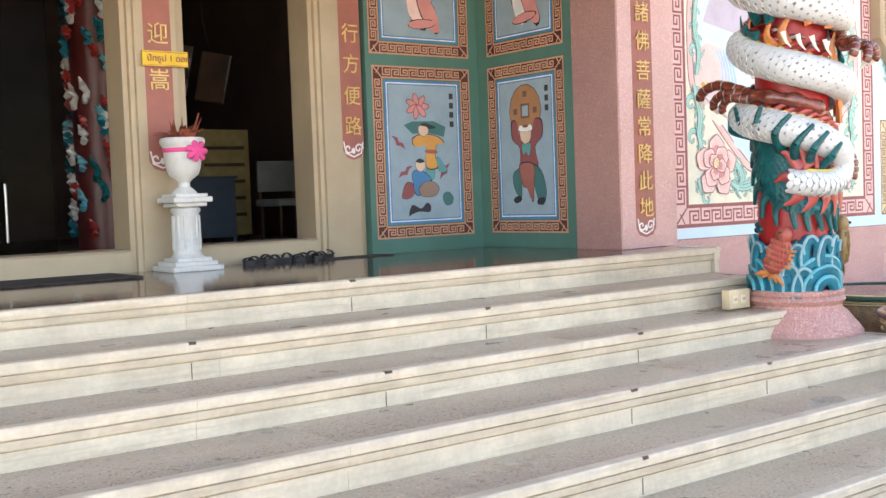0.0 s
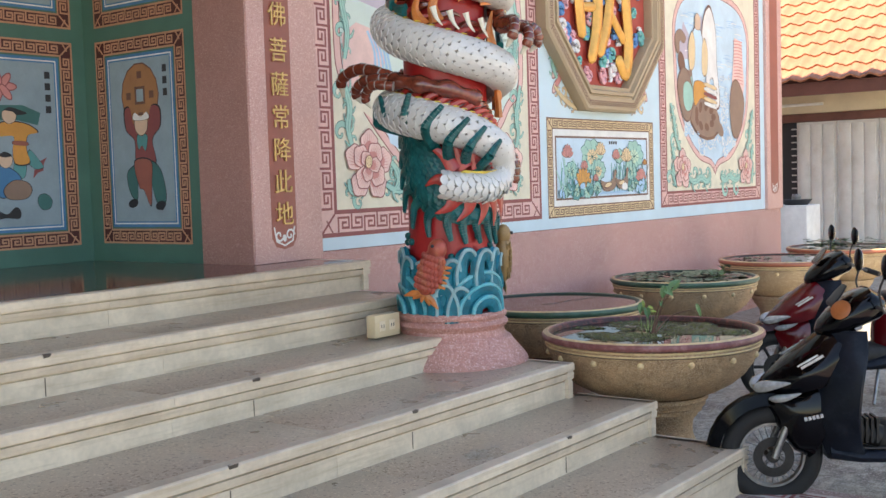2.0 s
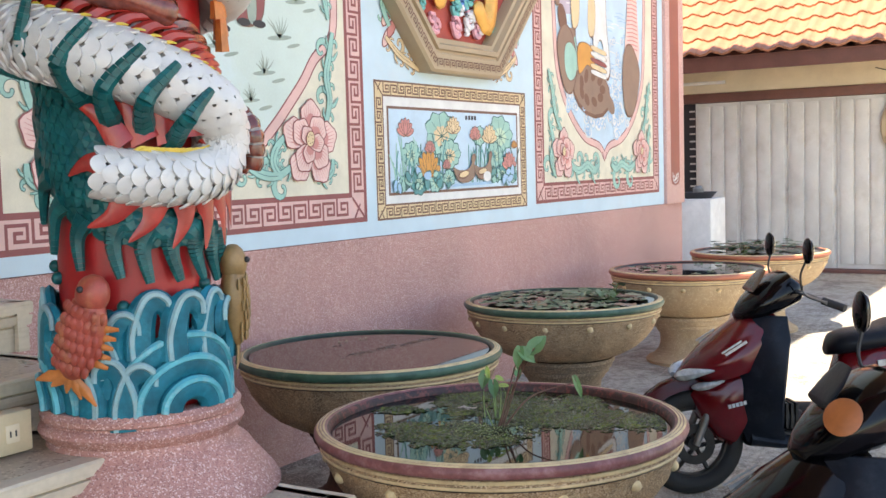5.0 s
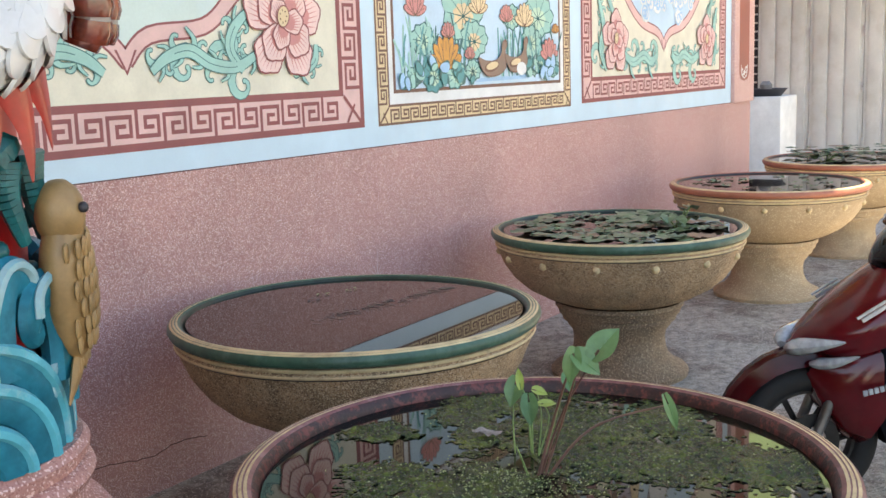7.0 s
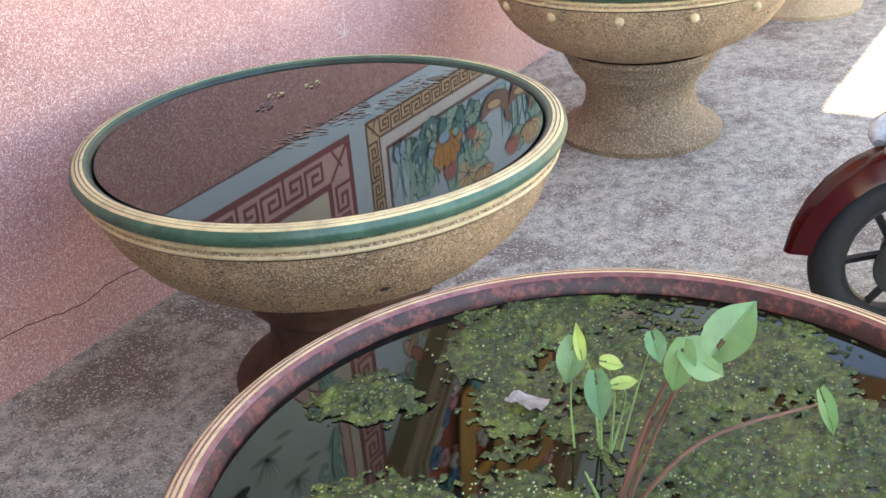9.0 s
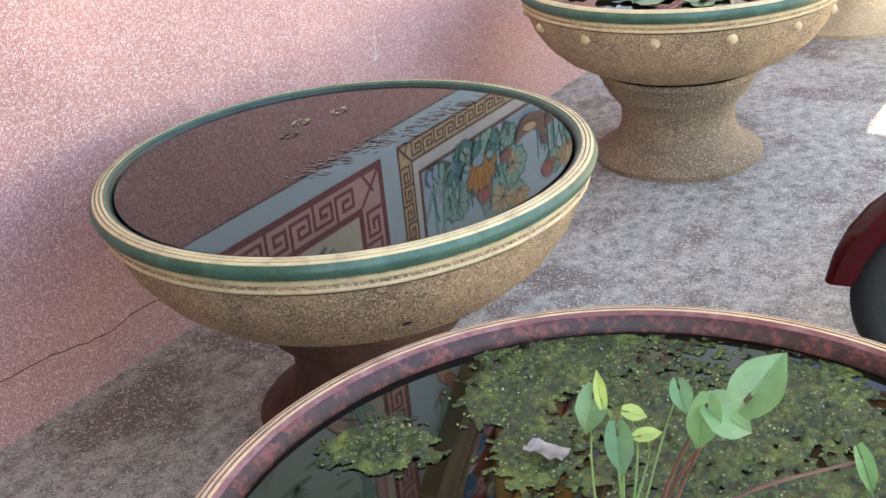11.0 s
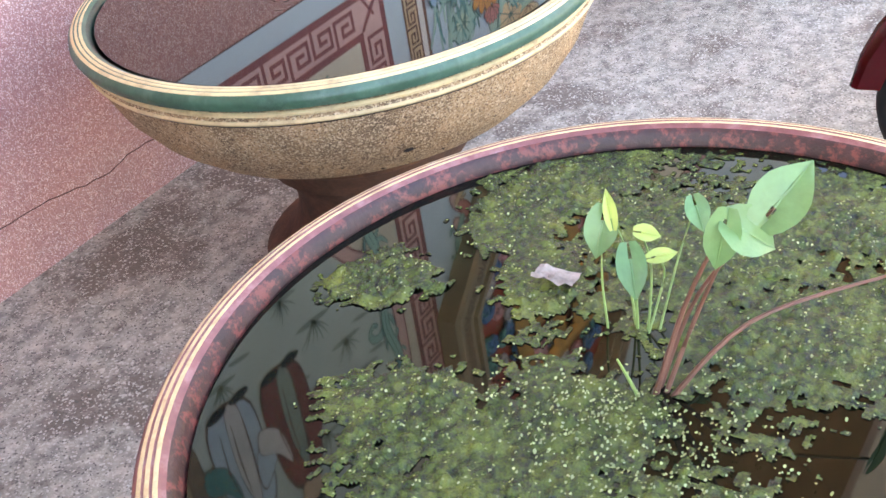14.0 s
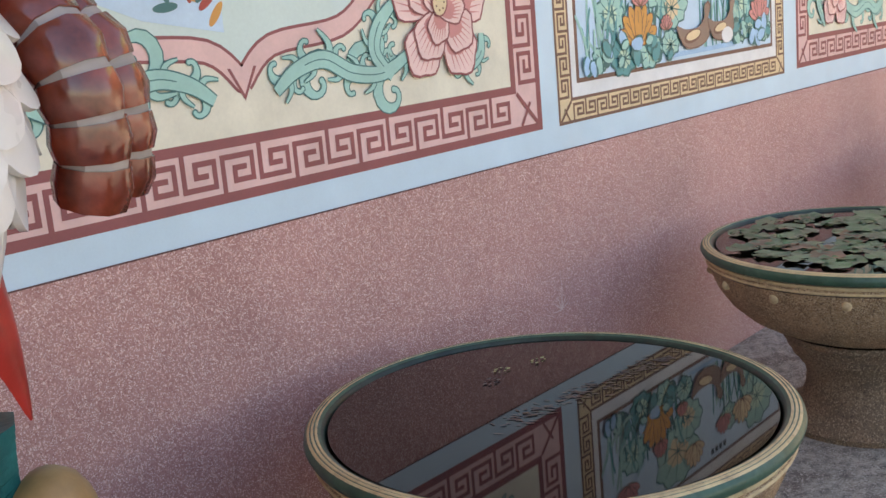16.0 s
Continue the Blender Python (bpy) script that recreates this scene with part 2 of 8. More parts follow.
def tube(bm, pts, radii, n=8, mi=0, flat=1.0, cap=True, up=None):
    """A tapered round or flattened tube along points."""
    pts = [Vector(p) for p in pts]
    rings = []
    for i, p in enumerate(pts):
        d = (pts[min(i + 1, len(pts) - 1)] - pts[max(i - 1, 0)]).normalized()
        ref = Vector(up(p) if up else (0, 0, 1))
        if abs(d.dot(ref)) > 0.95:
            ref = Vector((1, 0, 0))
        s = d.cross(ref).normalized()
        w = s.cross(d).normalized()
        r = radii[i] if isinstance(radii, (list, tuple)) else radii
        rings.append([bm.verts.new(p + s * (r * math.cos(2 * math.pi * k / n)) + w * (r * flat * math.sin(2 * math.pi * k / n))) for k in range(n)])
    for a, b in zip(rings, rings[1:]):
        for k in range(n):
            bm.faces.new((a[k], a[(k + 1) % n], b[(k + 1) % n], b[k])).material_index = mi
    if cap:
        bm.faces.new(rings[0]).material_index = mi
        bm.faces.new(rings[-1][::-1]).material_index = mi
    return rings


def ball(bm, c, r, mi=0, u=10, v=6, m=None):
    mm = Matrix.Translation(c) @ (m or Matrix.Identity(4)) @ Matrix.Diagonal((*(r if isinstance(r, (tuple, list)) else (r, r, r)), 1))
    res = bmesh.ops.create_uvsphere(bm, u_segments=u, v_segments=v, radius=1.0, matrix=mm)
    for f in {f for vv in res["verts"] for f in vv.link_faces}:
        f.material_index = mi


def smooth_curve(pts, k=6, closed=False):
    """Catmull-Rom through the points."""
    out, n = [], len(pts)
    P = [Vector(p) for p in pts]
    for i in range(n if closed else n - 1):
        if closed:
            a, b, c, d = P[i - 1], P[i], P[(i + 1) % n], P[(i + 2) % n]
        else:
            a, b, c, d = P[max(i - 1, 0)], P[i], P[i + 1], P[min(i + 2, n - 1)]
        for j in range(k):
            t = j / k
            out.append(0.5 * (2 * b + (c - a) * t + (2 * a - 5 * b + 4 * c - d) * t * t + (3 * b - a - 3 * c + d) * t ** 3))
    if not closed:
        out.append(P[-1])
    return out

# ---- the forecourt, stairs and walls ----
bm = bmesh.new()
bmesh.ops.create_grid(bm, x_segments=2, y_segments=2, size=350)
structure("ground", bm, CONCRETE, "grey weathered concrete forecourt with stains", category="ground")

STEPS = [(1.015, -0.455, 5.58), (0.86, -0.845, 5.50), (0.706, -1.235, 5.30), (0.56, -1.69, 5.57), (0.40, -2.065, 5.66), (0.245, -2.49, 5.66)]
LEFT = -7.0
stairs = thing("stairs", "wide terrazzo entrance steps with cream marble nosings", "stairs", kind="structure")


def nosing(bm, x0, x1, y, z, drop):
    """The moulded front of a step: a rounded lip, two fillets and the riser."""
    prof = [(y + 0.06, z), (y + 0.006, z), (y, z - 0.006), (y, z - 0.036), (y + 0.016, z - 0.038), (y + 0.016, z - 0.043),
            (y + 0.003, z - 0.045), (y + 0.010, z - 0.072), (y + 0.028, z - 0.075), (y + 0.028, z - 0.080), (y + 0.020, z - 0.082), (y + 0.020, z - drop), (y + 0.06, z - drop)]
    a = [bm.verts.new((x0, p[0], p[1])) for p in prof]
    b = [bm.verts.new((x1, p[0], p[1])) for p in prof]
    for i in range(len(prof)):
        j = (i + 1) % len(prof)
        bm.faces.new((a[i], a[j], b[j], b[i]))
    bm.faces.new(a)
    bm.faces.new(b[::-1])


step_rng = random.Random(4)
core = bmesh.new()
for i, (z, y, xr) in enumerate(STEPS):
    below = STEPS[i + 1][0] if i < 5 else 0.0
    back = STEPS[i - 1][1] + 0.03 if i else 0.0
    box(core, LEFT, y + 0.07, 0 if i == 5 else below - 0.05, xr - 0.012, back if i else 0.3, z - 0.012)
    x = xr
    w = 1.55 + 0.3 * step_rng.random()
    while x > LEFT:
        x0 = max(x - w, LEFT)
        bm = bmesh.new()
        nosing(bm, x0 + 0.0015, x, y, z, z - below)
        part("marble_riser", bm, MARBLE, stairs)
        if i:
            bm = boxes((x0 + 0.0015, y + 0.0615, z - 0.03, x, back, z), bevel=0.001)
            part("tread_slab", bm, TERRAZZO, stairs)
        x = x0
        w = 1.9
    # the moulding returns along the open end of the step
    bm = bmesh.new()
    bm2 = bmesh.new()
    nosing(bm2, -(back if i else -0.02), -(y + 0.002), 0.0, z, z - below)
    for v in bm2.verts:
        v.co = Vector((xr + 0.03 - v.co.y, -v.co.x, v.co.z))
    part("end_moulding", bm2, MARBLE, stairs)
    bm.free()
part("core", core, CONCRETE, stairs)

# landing of polished granite slabs
landing = thing("floor_landing", "polished red-brown granite landing before the doors", "floor", kind="structure")
for i in range(14):
    for j in range(4):
        x0, y0 = -6.9 + i * 0.9, -0.393 + j * 0.6
        x1, y1 = min(x0 + 0.898, 5.55), min(y0 + 0.598, 1.75)
        if x0 < 5.5:
            part("granite_slab", boxes((x0, y0, 0.985, x1, y1, 1.0155)), GRANITE, landing)
bm = boxes((LEFT, -0.39, 0.0, 5.5, 1.9, 0.984))
structure("floor_base", bm, CONCRETE, "concrete body under the landing", category="floor")

# patterned tiles at the foot of the stairs
TILE = mat("speckled_pink_grey_tile", (0.36, 0.25, 0.23), 0.5, vary=0.1, scale=6, fine=140, bump=0.1, speck=[(0.55, 0.45, 0.42), (0.15, 0.1, 0.1)], speck_amount=0.2, speck_scale=140)
TILELIGHT = paint("pale_tile_band", (0.62, 0.58, 0.54))
paving = thing("pavement", "speckled pink tile apron with a pale key border", "pavement", kind="structure")
for i in range(16):
    for j in range(8):
        x0, y0 = -1.9 + i * 0.5, -6.46 + j * 0.5
        if x0 + 0.1 < 5.86:
            part("paving_tile", boxes((x0, y0, 0.0, min(x0 + 0.497, 5.86), min(y0 + 0.497, -2.47), 0.045)), TILE, paving)

# mural wall with its plinth
wall = structure("wall_mural", boxes((5.60, 0.0, 1.013, 13.05, 0.35, 5.0)), BLUE, "pale blue painted temple wall", category="wall")
bm = boxes((5.50, -0.004, 0.0, 13.05, 0.35, 1.013))
for v in bm.verts:
    if v.co.z > 1:
        v.co.z = 1.048 if v.co.x < 6 else 1.014
        v.co.y = min(v.co.y, -0.0008)
structure("wall_plinth", bm, PINK, "pink washed granolithic plinth below the murals", category="wall")
structure("wall_side", boxes((12.70, 0.35, 0.0, 13.05, 9.0, 5.0)), PILASTER, "pink end wall of the temple", category="wall")
structure("pilaster_corner", boxes((5.15, -0.07, 1.016, 5.66, 0.30, 5.0), bevel=0.006), PILASTER, "pink plaster pilaster with a red strip of gold writing", category="pilaster")
structure("pilaster_return", boxes((5.146, -0.055, 1.016, 5.152, 0.335, 5.0)), SIDE, "pink plaster return of the pilaster, its shade in the colour", category="pilaster")
structure("pilaster_end", boxes((12.60, -0.03, 1.013, 13.06, 0.02, 5.0), bevel=0.006), PILASTER, "pink plaster pilaster at the wall's far end", category="pilaster")
structure("wall_return", boxes((5.152, 0.335, 1.016, 5.45, 1.6, 5.0)), GREENWALL, "green painted side wall of the porch", category="wall")
structure("wall_porch", boxes((4.19, 1.31, 1.016, 5.152, 1.6, 5.0)), GREENWALL, "green painted wall beside the doors", category="wall")

# roofs overhead: the long eave and the porch roof
SOFFIT = mat("brown_soffit_boards", (0.34, 0.20, 0.12), 0.6, vary=0.12, scale=2, fine=60, bump=0.1)
CREAMPAINT = mat("cream_wall_paint", (0.68, 0.58, 0.42), 0.6, vary=0.06, scale=2, fine=80, bump=0.1, stain=(0.45, 0.36, 0.26), stain_amount=0.35, stain_scale=1.5)
structure("ceiling_eave", boxes((5.0, -1.15, 5.0, 13.4, 9.0, 5.25)), SOFFIT, "brown boarded eave over the mural wall", category="ceiling")
structure("ceiling_porch", boxes((-9.0, -3.7, 6.2, 5.97, 2.0, 6.4)), SOFFIT, "brown boarded ceiling of the entrance porch", category="ceiling")
# unseen slab added to keep skylight out of the porch recess
structure("ceiling_landing", boxes((-7.0, -0.95, 3.15, 5.14, 1.29, 3.35)), SOFFIT, "unseen brown soffit added over the landing to dim the porch", category="ceiling")
# unseen mass, its height chosen so its shadow covers the house shutters
structure("roof_mass", boxes((6.2, -1.05, 5.26, 13.35, 9.0, 8.2), (-9.0, 2.01, 6.2, 6.19, 9.0, 8.2)), CREAMPAINT, "unseen upper block added above the eave to shade the far shutters", category="wall")

# ---- the row of pedestal bowls ----
def pedestal_bowl(at, rim, band, body, label, water, turn=0.0, level=0.641, foot_r=0.29, studs=True, foot_mat=None):
    pot = thing("pedestal_bowl", label, "bowl", at, "pedestal bowls along the wall", turn=turn)
    bm = bmesh.new()
    prof = [(0.0, 0.33, 0), (0.235, 0.33, 0), (0.27, 0.336, 0), (0.33, 0.358, 0), (0.40, 0.396, 0), (0.455, 0.444, 0), (0.495, 0.50, 0), (0.518, 0.555, 0), (0.528, 0.578, 0)]
    lathe(bm, prof, 72)
    part("bowl", bm, body, pot)
    bm = bmesh.new()
    prof = [(0.520, 0.581, 0), (0.533, 0.583, 0), (0.535, 0.587, 0), (0.532, 0.591, 0), (0.529, 0.593, 1), (0.529, 0.599, 1), (0.534, 0.600, 0), (0.536, 0.605, 0), (0.533, 0.609, 0), (0.527, 0.6105, 1)]
    lathe(bm, prof, 72)
    part("yellow_band", bm, [POTYELLOW, body], pot, "weathered yellow double band")
    bm = bmesh.new()
    prof = [(0.528, 0.611, 0), (0.545, 0.618, 0), (0.551, 0.630, 0), (0.549, 0.640, 0), (0.5425, 0.6465, 0), (0.5415, 0.648, 1), (0.5365, 0.650, 1), (0.5355, 0.6492, 0), (0.5335, 0.6496, 0),
            (0.5325, 0.651, 1), (0.5275, 0.652, 1), (0.5265, 0.651, 0), (0.5245, 0.651, 0), (0.5235, 0.652, 1), (0.5185, 0.652, 1), (0.5175, 0.6505, 0), (0.511, 0.648, 0), (0.505, 0.642, 2), (0.501, 0.630, 2), (0.4965, 0.602, 2)]
    lathe(bm, prof, 96)
    part("rim", bm, [rim, POTYELLOW, POTRED_CHIPPED if rim is POTRED else POTGREEN_LIP if rim is POTGREEN else POTDARK], pot, band)
    bm = bmesh.new()
    lathe(bm, [(0.497, 0.604), (0.49, 0.56), (0.46, 0.48), (0.38, 0.42), (0.0, 0.37)], 48)
    part("lining", bm, POTDARK, pot)
    bm = bmesh.new()
    f = foot_r
    prof = [(f, 0.0, 0), (f + 0.004, 0.02, 0), (f - 0.008, 0.034, 0), (f - 0.045, 0.052, 0), (f - 0.08, 0.085, 0), (f - 0.095, 0.125, 0), (f - 0.098, 0.165, 0), (f - 0.092, 0.20, 0), (f - 0.072, 0.225, 0), (f - 0.066, 0.245, 0),
            (f - 0.05, 0.25, 0), (f - 0.046, 0.272, 0), (f - 0.034, 0.278, 0), (f - 0.028, 0.302, 0), (f - 0.018, 0.31, 0), (f - 0.02, 0.331, 0)]
    lathe(bm, prof, 56)
    part("foot", bm, foot_mat or body, pot)
    if studs:
        for k in range(14):
            a = 2 * math.pi * (k + 0.4) / 14
            bm = bmesh.new()
            ball(bm, (0.514 * math.cos(a), 0.514 * math.sin(a), 0.548), (0.017, 0.017, 0.017), u=10, v=7)
            part("stud", bm, POTYELLOW, pot)
    bm = bmesh.new()
    disc(bm, 0.4965, level, 72)
    part("water", bm, water, pot, "still dark water mirroring the wall")
    return pot


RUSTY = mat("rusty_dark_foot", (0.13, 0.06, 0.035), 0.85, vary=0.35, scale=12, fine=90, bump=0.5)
# a darker grey-brown than the bowl that stands on it
DARKFOOT = mat("dark_grey_brown_foot", (0.33, 0.225, 0.135), 0.8, vary=0.25, scale=6, fine=120, bump=0.5, stain=(0.10, 0.075, 0.055), stain_amount=0.7, stain_scale=3, edge=0.62,
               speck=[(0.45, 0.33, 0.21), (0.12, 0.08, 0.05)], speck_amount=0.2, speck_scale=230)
pot_lotus = pedestal_bowl((6.18, -1.80, 0), POTRED, "chipped red-brown rim with yellow lines", POT, "washed-stone pedestal bowl with a red-brown rim and water plants", WATER_GREEN, 10, level=0.626)
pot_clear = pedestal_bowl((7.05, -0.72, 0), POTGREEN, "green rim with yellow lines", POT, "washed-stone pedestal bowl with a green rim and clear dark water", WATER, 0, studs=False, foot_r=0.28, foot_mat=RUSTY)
pot_lily = pedestal_bowl((8.86, -0.76, 0), POTGREEN, "green rim with yellow lines", POT, "washed-stone pedestal bowl with a green rim full of lily pads", WATER, 4, foot_r=0.295, foot_mat=DARKFOOT)
pot_red = pedestal_bowl((10.72, -0.85, 0), POTORANGE, "orange-red rim with yellow lines", SAND, "sand-coloured pedestal bowl with an orange-red rim and water", WATER, 30, foot_r=0.295)
pot_far = pedestal_bowl((12.26, -0.92, 0), POTORANGE, "orange-red rim with yellow lines", SAND, "sand-coloured pedestal bowl with an orange-red rim and leafy plants", WATER, 50, foot_r=0.295)

# ---- painted murals and carved panels ----
class Sheet:
    """A wall face to paint on: u to the right, v up, h out of the wall; one bmesh for each paint."""

    def __init__(self, frame_matrix, depth=0.25):
        self.m, self.b, self.items, self.depth = frame_matrix @ Matrix.Diagonal((1, 1, depth, 1)), {}, [], depth

    def item(self, name):
        self.items.append((name, Sheet(self.m, 1.0)))
        return self.items[-1][1]

    def bm(self, paint_mat):
        if paint_mat not in self.b:
            self.b[paint_mat] = bmesh.new()
        return self.b[paint_mat]

    def poly(self, p, pts, h):
        bm = self.bm(p)
        try:
            bm.faces.new([bm.verts.new(self.m @ Vector((u, v, h))) for u, v in pts])
        except ValueError:
            pass

    def rect(self, p, u0, v0, u1, v1, h):
        self.poly(p, [(u0, v0), (u1, v0), (u1, v1), (u0, v1)], h)

    def ribbon(self, p, pts, w, h):
        bm = self.bm(p)
        pts = [Vector(q[:2]) for q in pts]
        n = len(pts)
        prev = None
        for i, q in enumerate(pts):
            d = (pts[min(i + 1, n - 1)] - pts[max(i - 1, 0)])
            d = d.normalized() if d.length > 1e-9 else Vector((1, 0))
            s = Vector((-d.y, d.x))
            ww = (w[i] if isinstance(w, (list, tuple)) else w) / 2
            a, b = q + s * ww, q - s * ww
            cur = (bm.verts.new(self.m @ Vector((a.x, a.y, h))), bm.verts.new(self.m @ Vector((b.x, b.y, h))))
            if prev:
                bm.faces.new((prev[0], prev[1], cur[1], cur[0]))
            prev = cur

    def blob(self, p, c, rx, ry, h, a=0.0, n=14, wob=0.0, rng=None):
        pts = []
        for k in range(n):
            t = 2 * math.pi * k / n
            r = 1 + (wob * (rng.random() - 0.5) if rng else 0)
            x, y = rx * r * math.cos(t), ry * r * math.sin(t)
            pts.append((c[0] + x * math.cos(a) - y * math.sin(a), c[1] + x * math.sin(a) + y * math.cos(a)))
        self.poly(p, pts, h)

    def put(self, parent, names):
        for p, bm in self.b.items():
            part(names.get(p, "painting"), bm, p, parent, smooth=None)
        self.b = {}
        for name, sheet in self.items:
            for p, bm in sheet.b.items():
                part(name + ("_outline" if p in (MINT_DARK, MAROON, BROWN, BLACKINK) else ""), bm, p, parent, smooth=None)
        self.items = []


def wall_front(y):
    return Matrix(((1, 0, 0, 0), (0, 0, -1, y), (0, 1, 0, 0), (0, 0, 0, 1)))


def wall_left(x):
    return Matrix(((0, 0, -1, x), (-1, 0, 0, 0), (0, 1, 0, 0), (0, 0, 0, 1)))


KEY = [(0.06, 0.0), (0.06, 0.80), (0.84, 0.80), (0.84, 0.24), (0.36, 0.24), (0.36, 0.53), (0.62, 0.53)]


def key_border(s, u0, v0, u1, v1, w, ground, line, h, edge=0.16, t=0.13):
    """A band of Greek keys between two lines round a rectangle."""
    for a in ((u0, v0, u1, v0 + w), (u0, v1 - w, u1, v1), (u0, v0 + w, u0 + w, v1 - w), (u1 - w, v0 + w, u1, v1 - w)):
        s.rect(ground, *a, h)
    e = w * edge
    for d in (0.0, w - e):
        s.rect(line, u0 + d, v0 + d, u1 - d, v0 + d + e, h + 0.002)
        s.rect(line, u0 + d, v1 - d - e, u1 - d, v1 - d, h + 0.002)
        s.rect(line, u0 + d, v0 + d + e, u0 + d + e, v1 - d - e, h + 0.002)
        s.rect(line, u1 - d - e, v0 + d + e, u1 - d, v1 - d - e, h + 0.002)
    band = w - 2 * e
    for side in range(4):
        length = (u1 - u0 if side % 2 == 0 else v1 - v0) - 2 * w
        n = max(2, round(length / (band * 1.12)))
        step = length / n
        for k in range(n):
            for seg, ((a, b), (c, d)) in enumerate(zip(KEY, KEY[1:])):
                if k % 2:
                    b, d = 1 - b, 1 - d
                x0, x1 = min(a, c) * step - t * band / 2, max(a, c) * step + t * band / 2
                y0, y1 = min(b, d) * band - t * band / 2, max(b, d) * band + t * band / 2
                y0, y1 = max(y0, 0), min(y1, band)
                o = w + k * step
                if side == 0:
                    r = (u0 + o + x0, v0 + e + y0, u0 + o + x1, v0 + e + y1)
                elif side == 2:
                    r = (u0 + o + x0, v1 - e - y1, u0 + o + x1, v1 - e - y0)
                elif side == 1:
                    r = (u1 - e - y1, v0 + o + x0, u1 - e - y0, v0 + o + x1)
                else:
                    r = (u0 + e + y0, v0 + o + x0, u0 + e + y1, v0 + o + x1)
                s.rect(line, *r, h + 0.0026 + seg * 0.0007)
    for cu, cv, su, sv in ((u0, v0, 1, 1), (u1, v0, -1, 1), (u0, v1, 1, -1), (u1, v1, -1, -1)):
        s.ribbon(line, [(cu + su * e, cv + sv * e), (cu + su * (w - e), cv + sv * (w - e))], t * band, h + 0.0080)
        s.ribbon(line, [(cu + su * w * 0.72, cv + sv * e), (cu + su * w * 0.40, cv + sv * w * 0.62)], t * band * 0.8, h + 0.0088)


def spiral(c, r, a0, turns, flip=1, n=16):
    return [(c[0] + r * (1 - 0.85 * k / n) * math.cos(a0 + flip * turns * 2 * math.pi * k / n), c[1] + r * (1 - 0.85 * k / n) * math.sin(a0 + flip * turns * 2 * math.pi * k / n)) for k in range(n + 1)]


def leaf_scroll(s, pts, w, h, fill, dark, curls=True):
    """A curling acanthus branch: a tapered stem, hooked lobes and a rolled end."""
    s = s.item("scroll")
    c = smooth_curve([(*p, 0) for p in pts], 6)
    n = len(c)
    ws = [w * (0.30 + 0.62 * math.sin(math.pi * (0.12 + 0.80 * i / n))) for i in range(n)]
    s.ribbon(dark, c, [x + 0.007 for x in ws], h + 0.022)
    s.ribbon(fill, c, ws, h + 0.0228)
    s.ribbon(dark, c[n // 5:-n // 4], 0.0028, h + 0.0236)
    lobes = 0
    if curls:
        for i in range(2, n - 2, 3):
            d = (c[i] - c[i - 1]).normalized()
            sg = 1 if (i // 3) % 2 else -1
            big = (i // 3) % 4 == 1
            nrm = Vector((-d.y, d.x, 0)) * sg
            r = w * (1.15 if big else 0.80)
            lobes += 1
            # a comma that leaves the stem, swings out and rolls back
            a = c[i] - d * r * 0.5
            ctr = a + nrm * r * 1.15 + d * r * 0.75
            st = math.atan2((a - ctr).y, (a - ctr).x)
            turns = 0.95 if big else 0.55
            cc = [Vector((p[0], p[1], 0)) for p in spiral((ctr.x, ctr.y), (a - ctr).length, st, turns, sg, 14)]
            lw = [r * (0.42 + 0.30 * math.sin(math.pi * min(1, k / 9))) * (1 - 0.45 * k / 14) for k in range(15)]
            s.ribbon(dark, cc, [x + 0.007 for x in lw], h + 0.0011 * lobes)
            s.ribbon(fill, cc, lw, h + 0.0011 * lobes + 0.0006)
            e = cc[-1]
            s.blob(dark, (e.x, e.y), lw[-1] * 0.62 + 0.0035, lw[-1] * 0.62 + 0.0035, h + 0.0011 * lobes + 0.0001)
            s.blob(fill, (e.x, e.y), lw[-1] * 0.62, lw[-1] * 0.62, h + 0.0011 * lobes + 0.0007)
            # a small pointed leaf on the other side
            p0 = c[i] - nrm * w * 0.2
            tip = p0 - nrm * r * 0.95 + d * r * 1.1
            lf = smooth_curve([p0, p0 - nrm * r * 0.6 + d * r * 0.25, tip], 4)
            s.ribbon(dark, lf, [r * 0.5 * (1 - 0.92 * k / len(lf)) + 0.006 for k in range(len(lf))], h + 0.0205)
            s.ribbon(fill, lf, [r * 0.5 * (1 - 0.92 * k / len(lf)) for k in range(len(lf))], h + 0.0212)


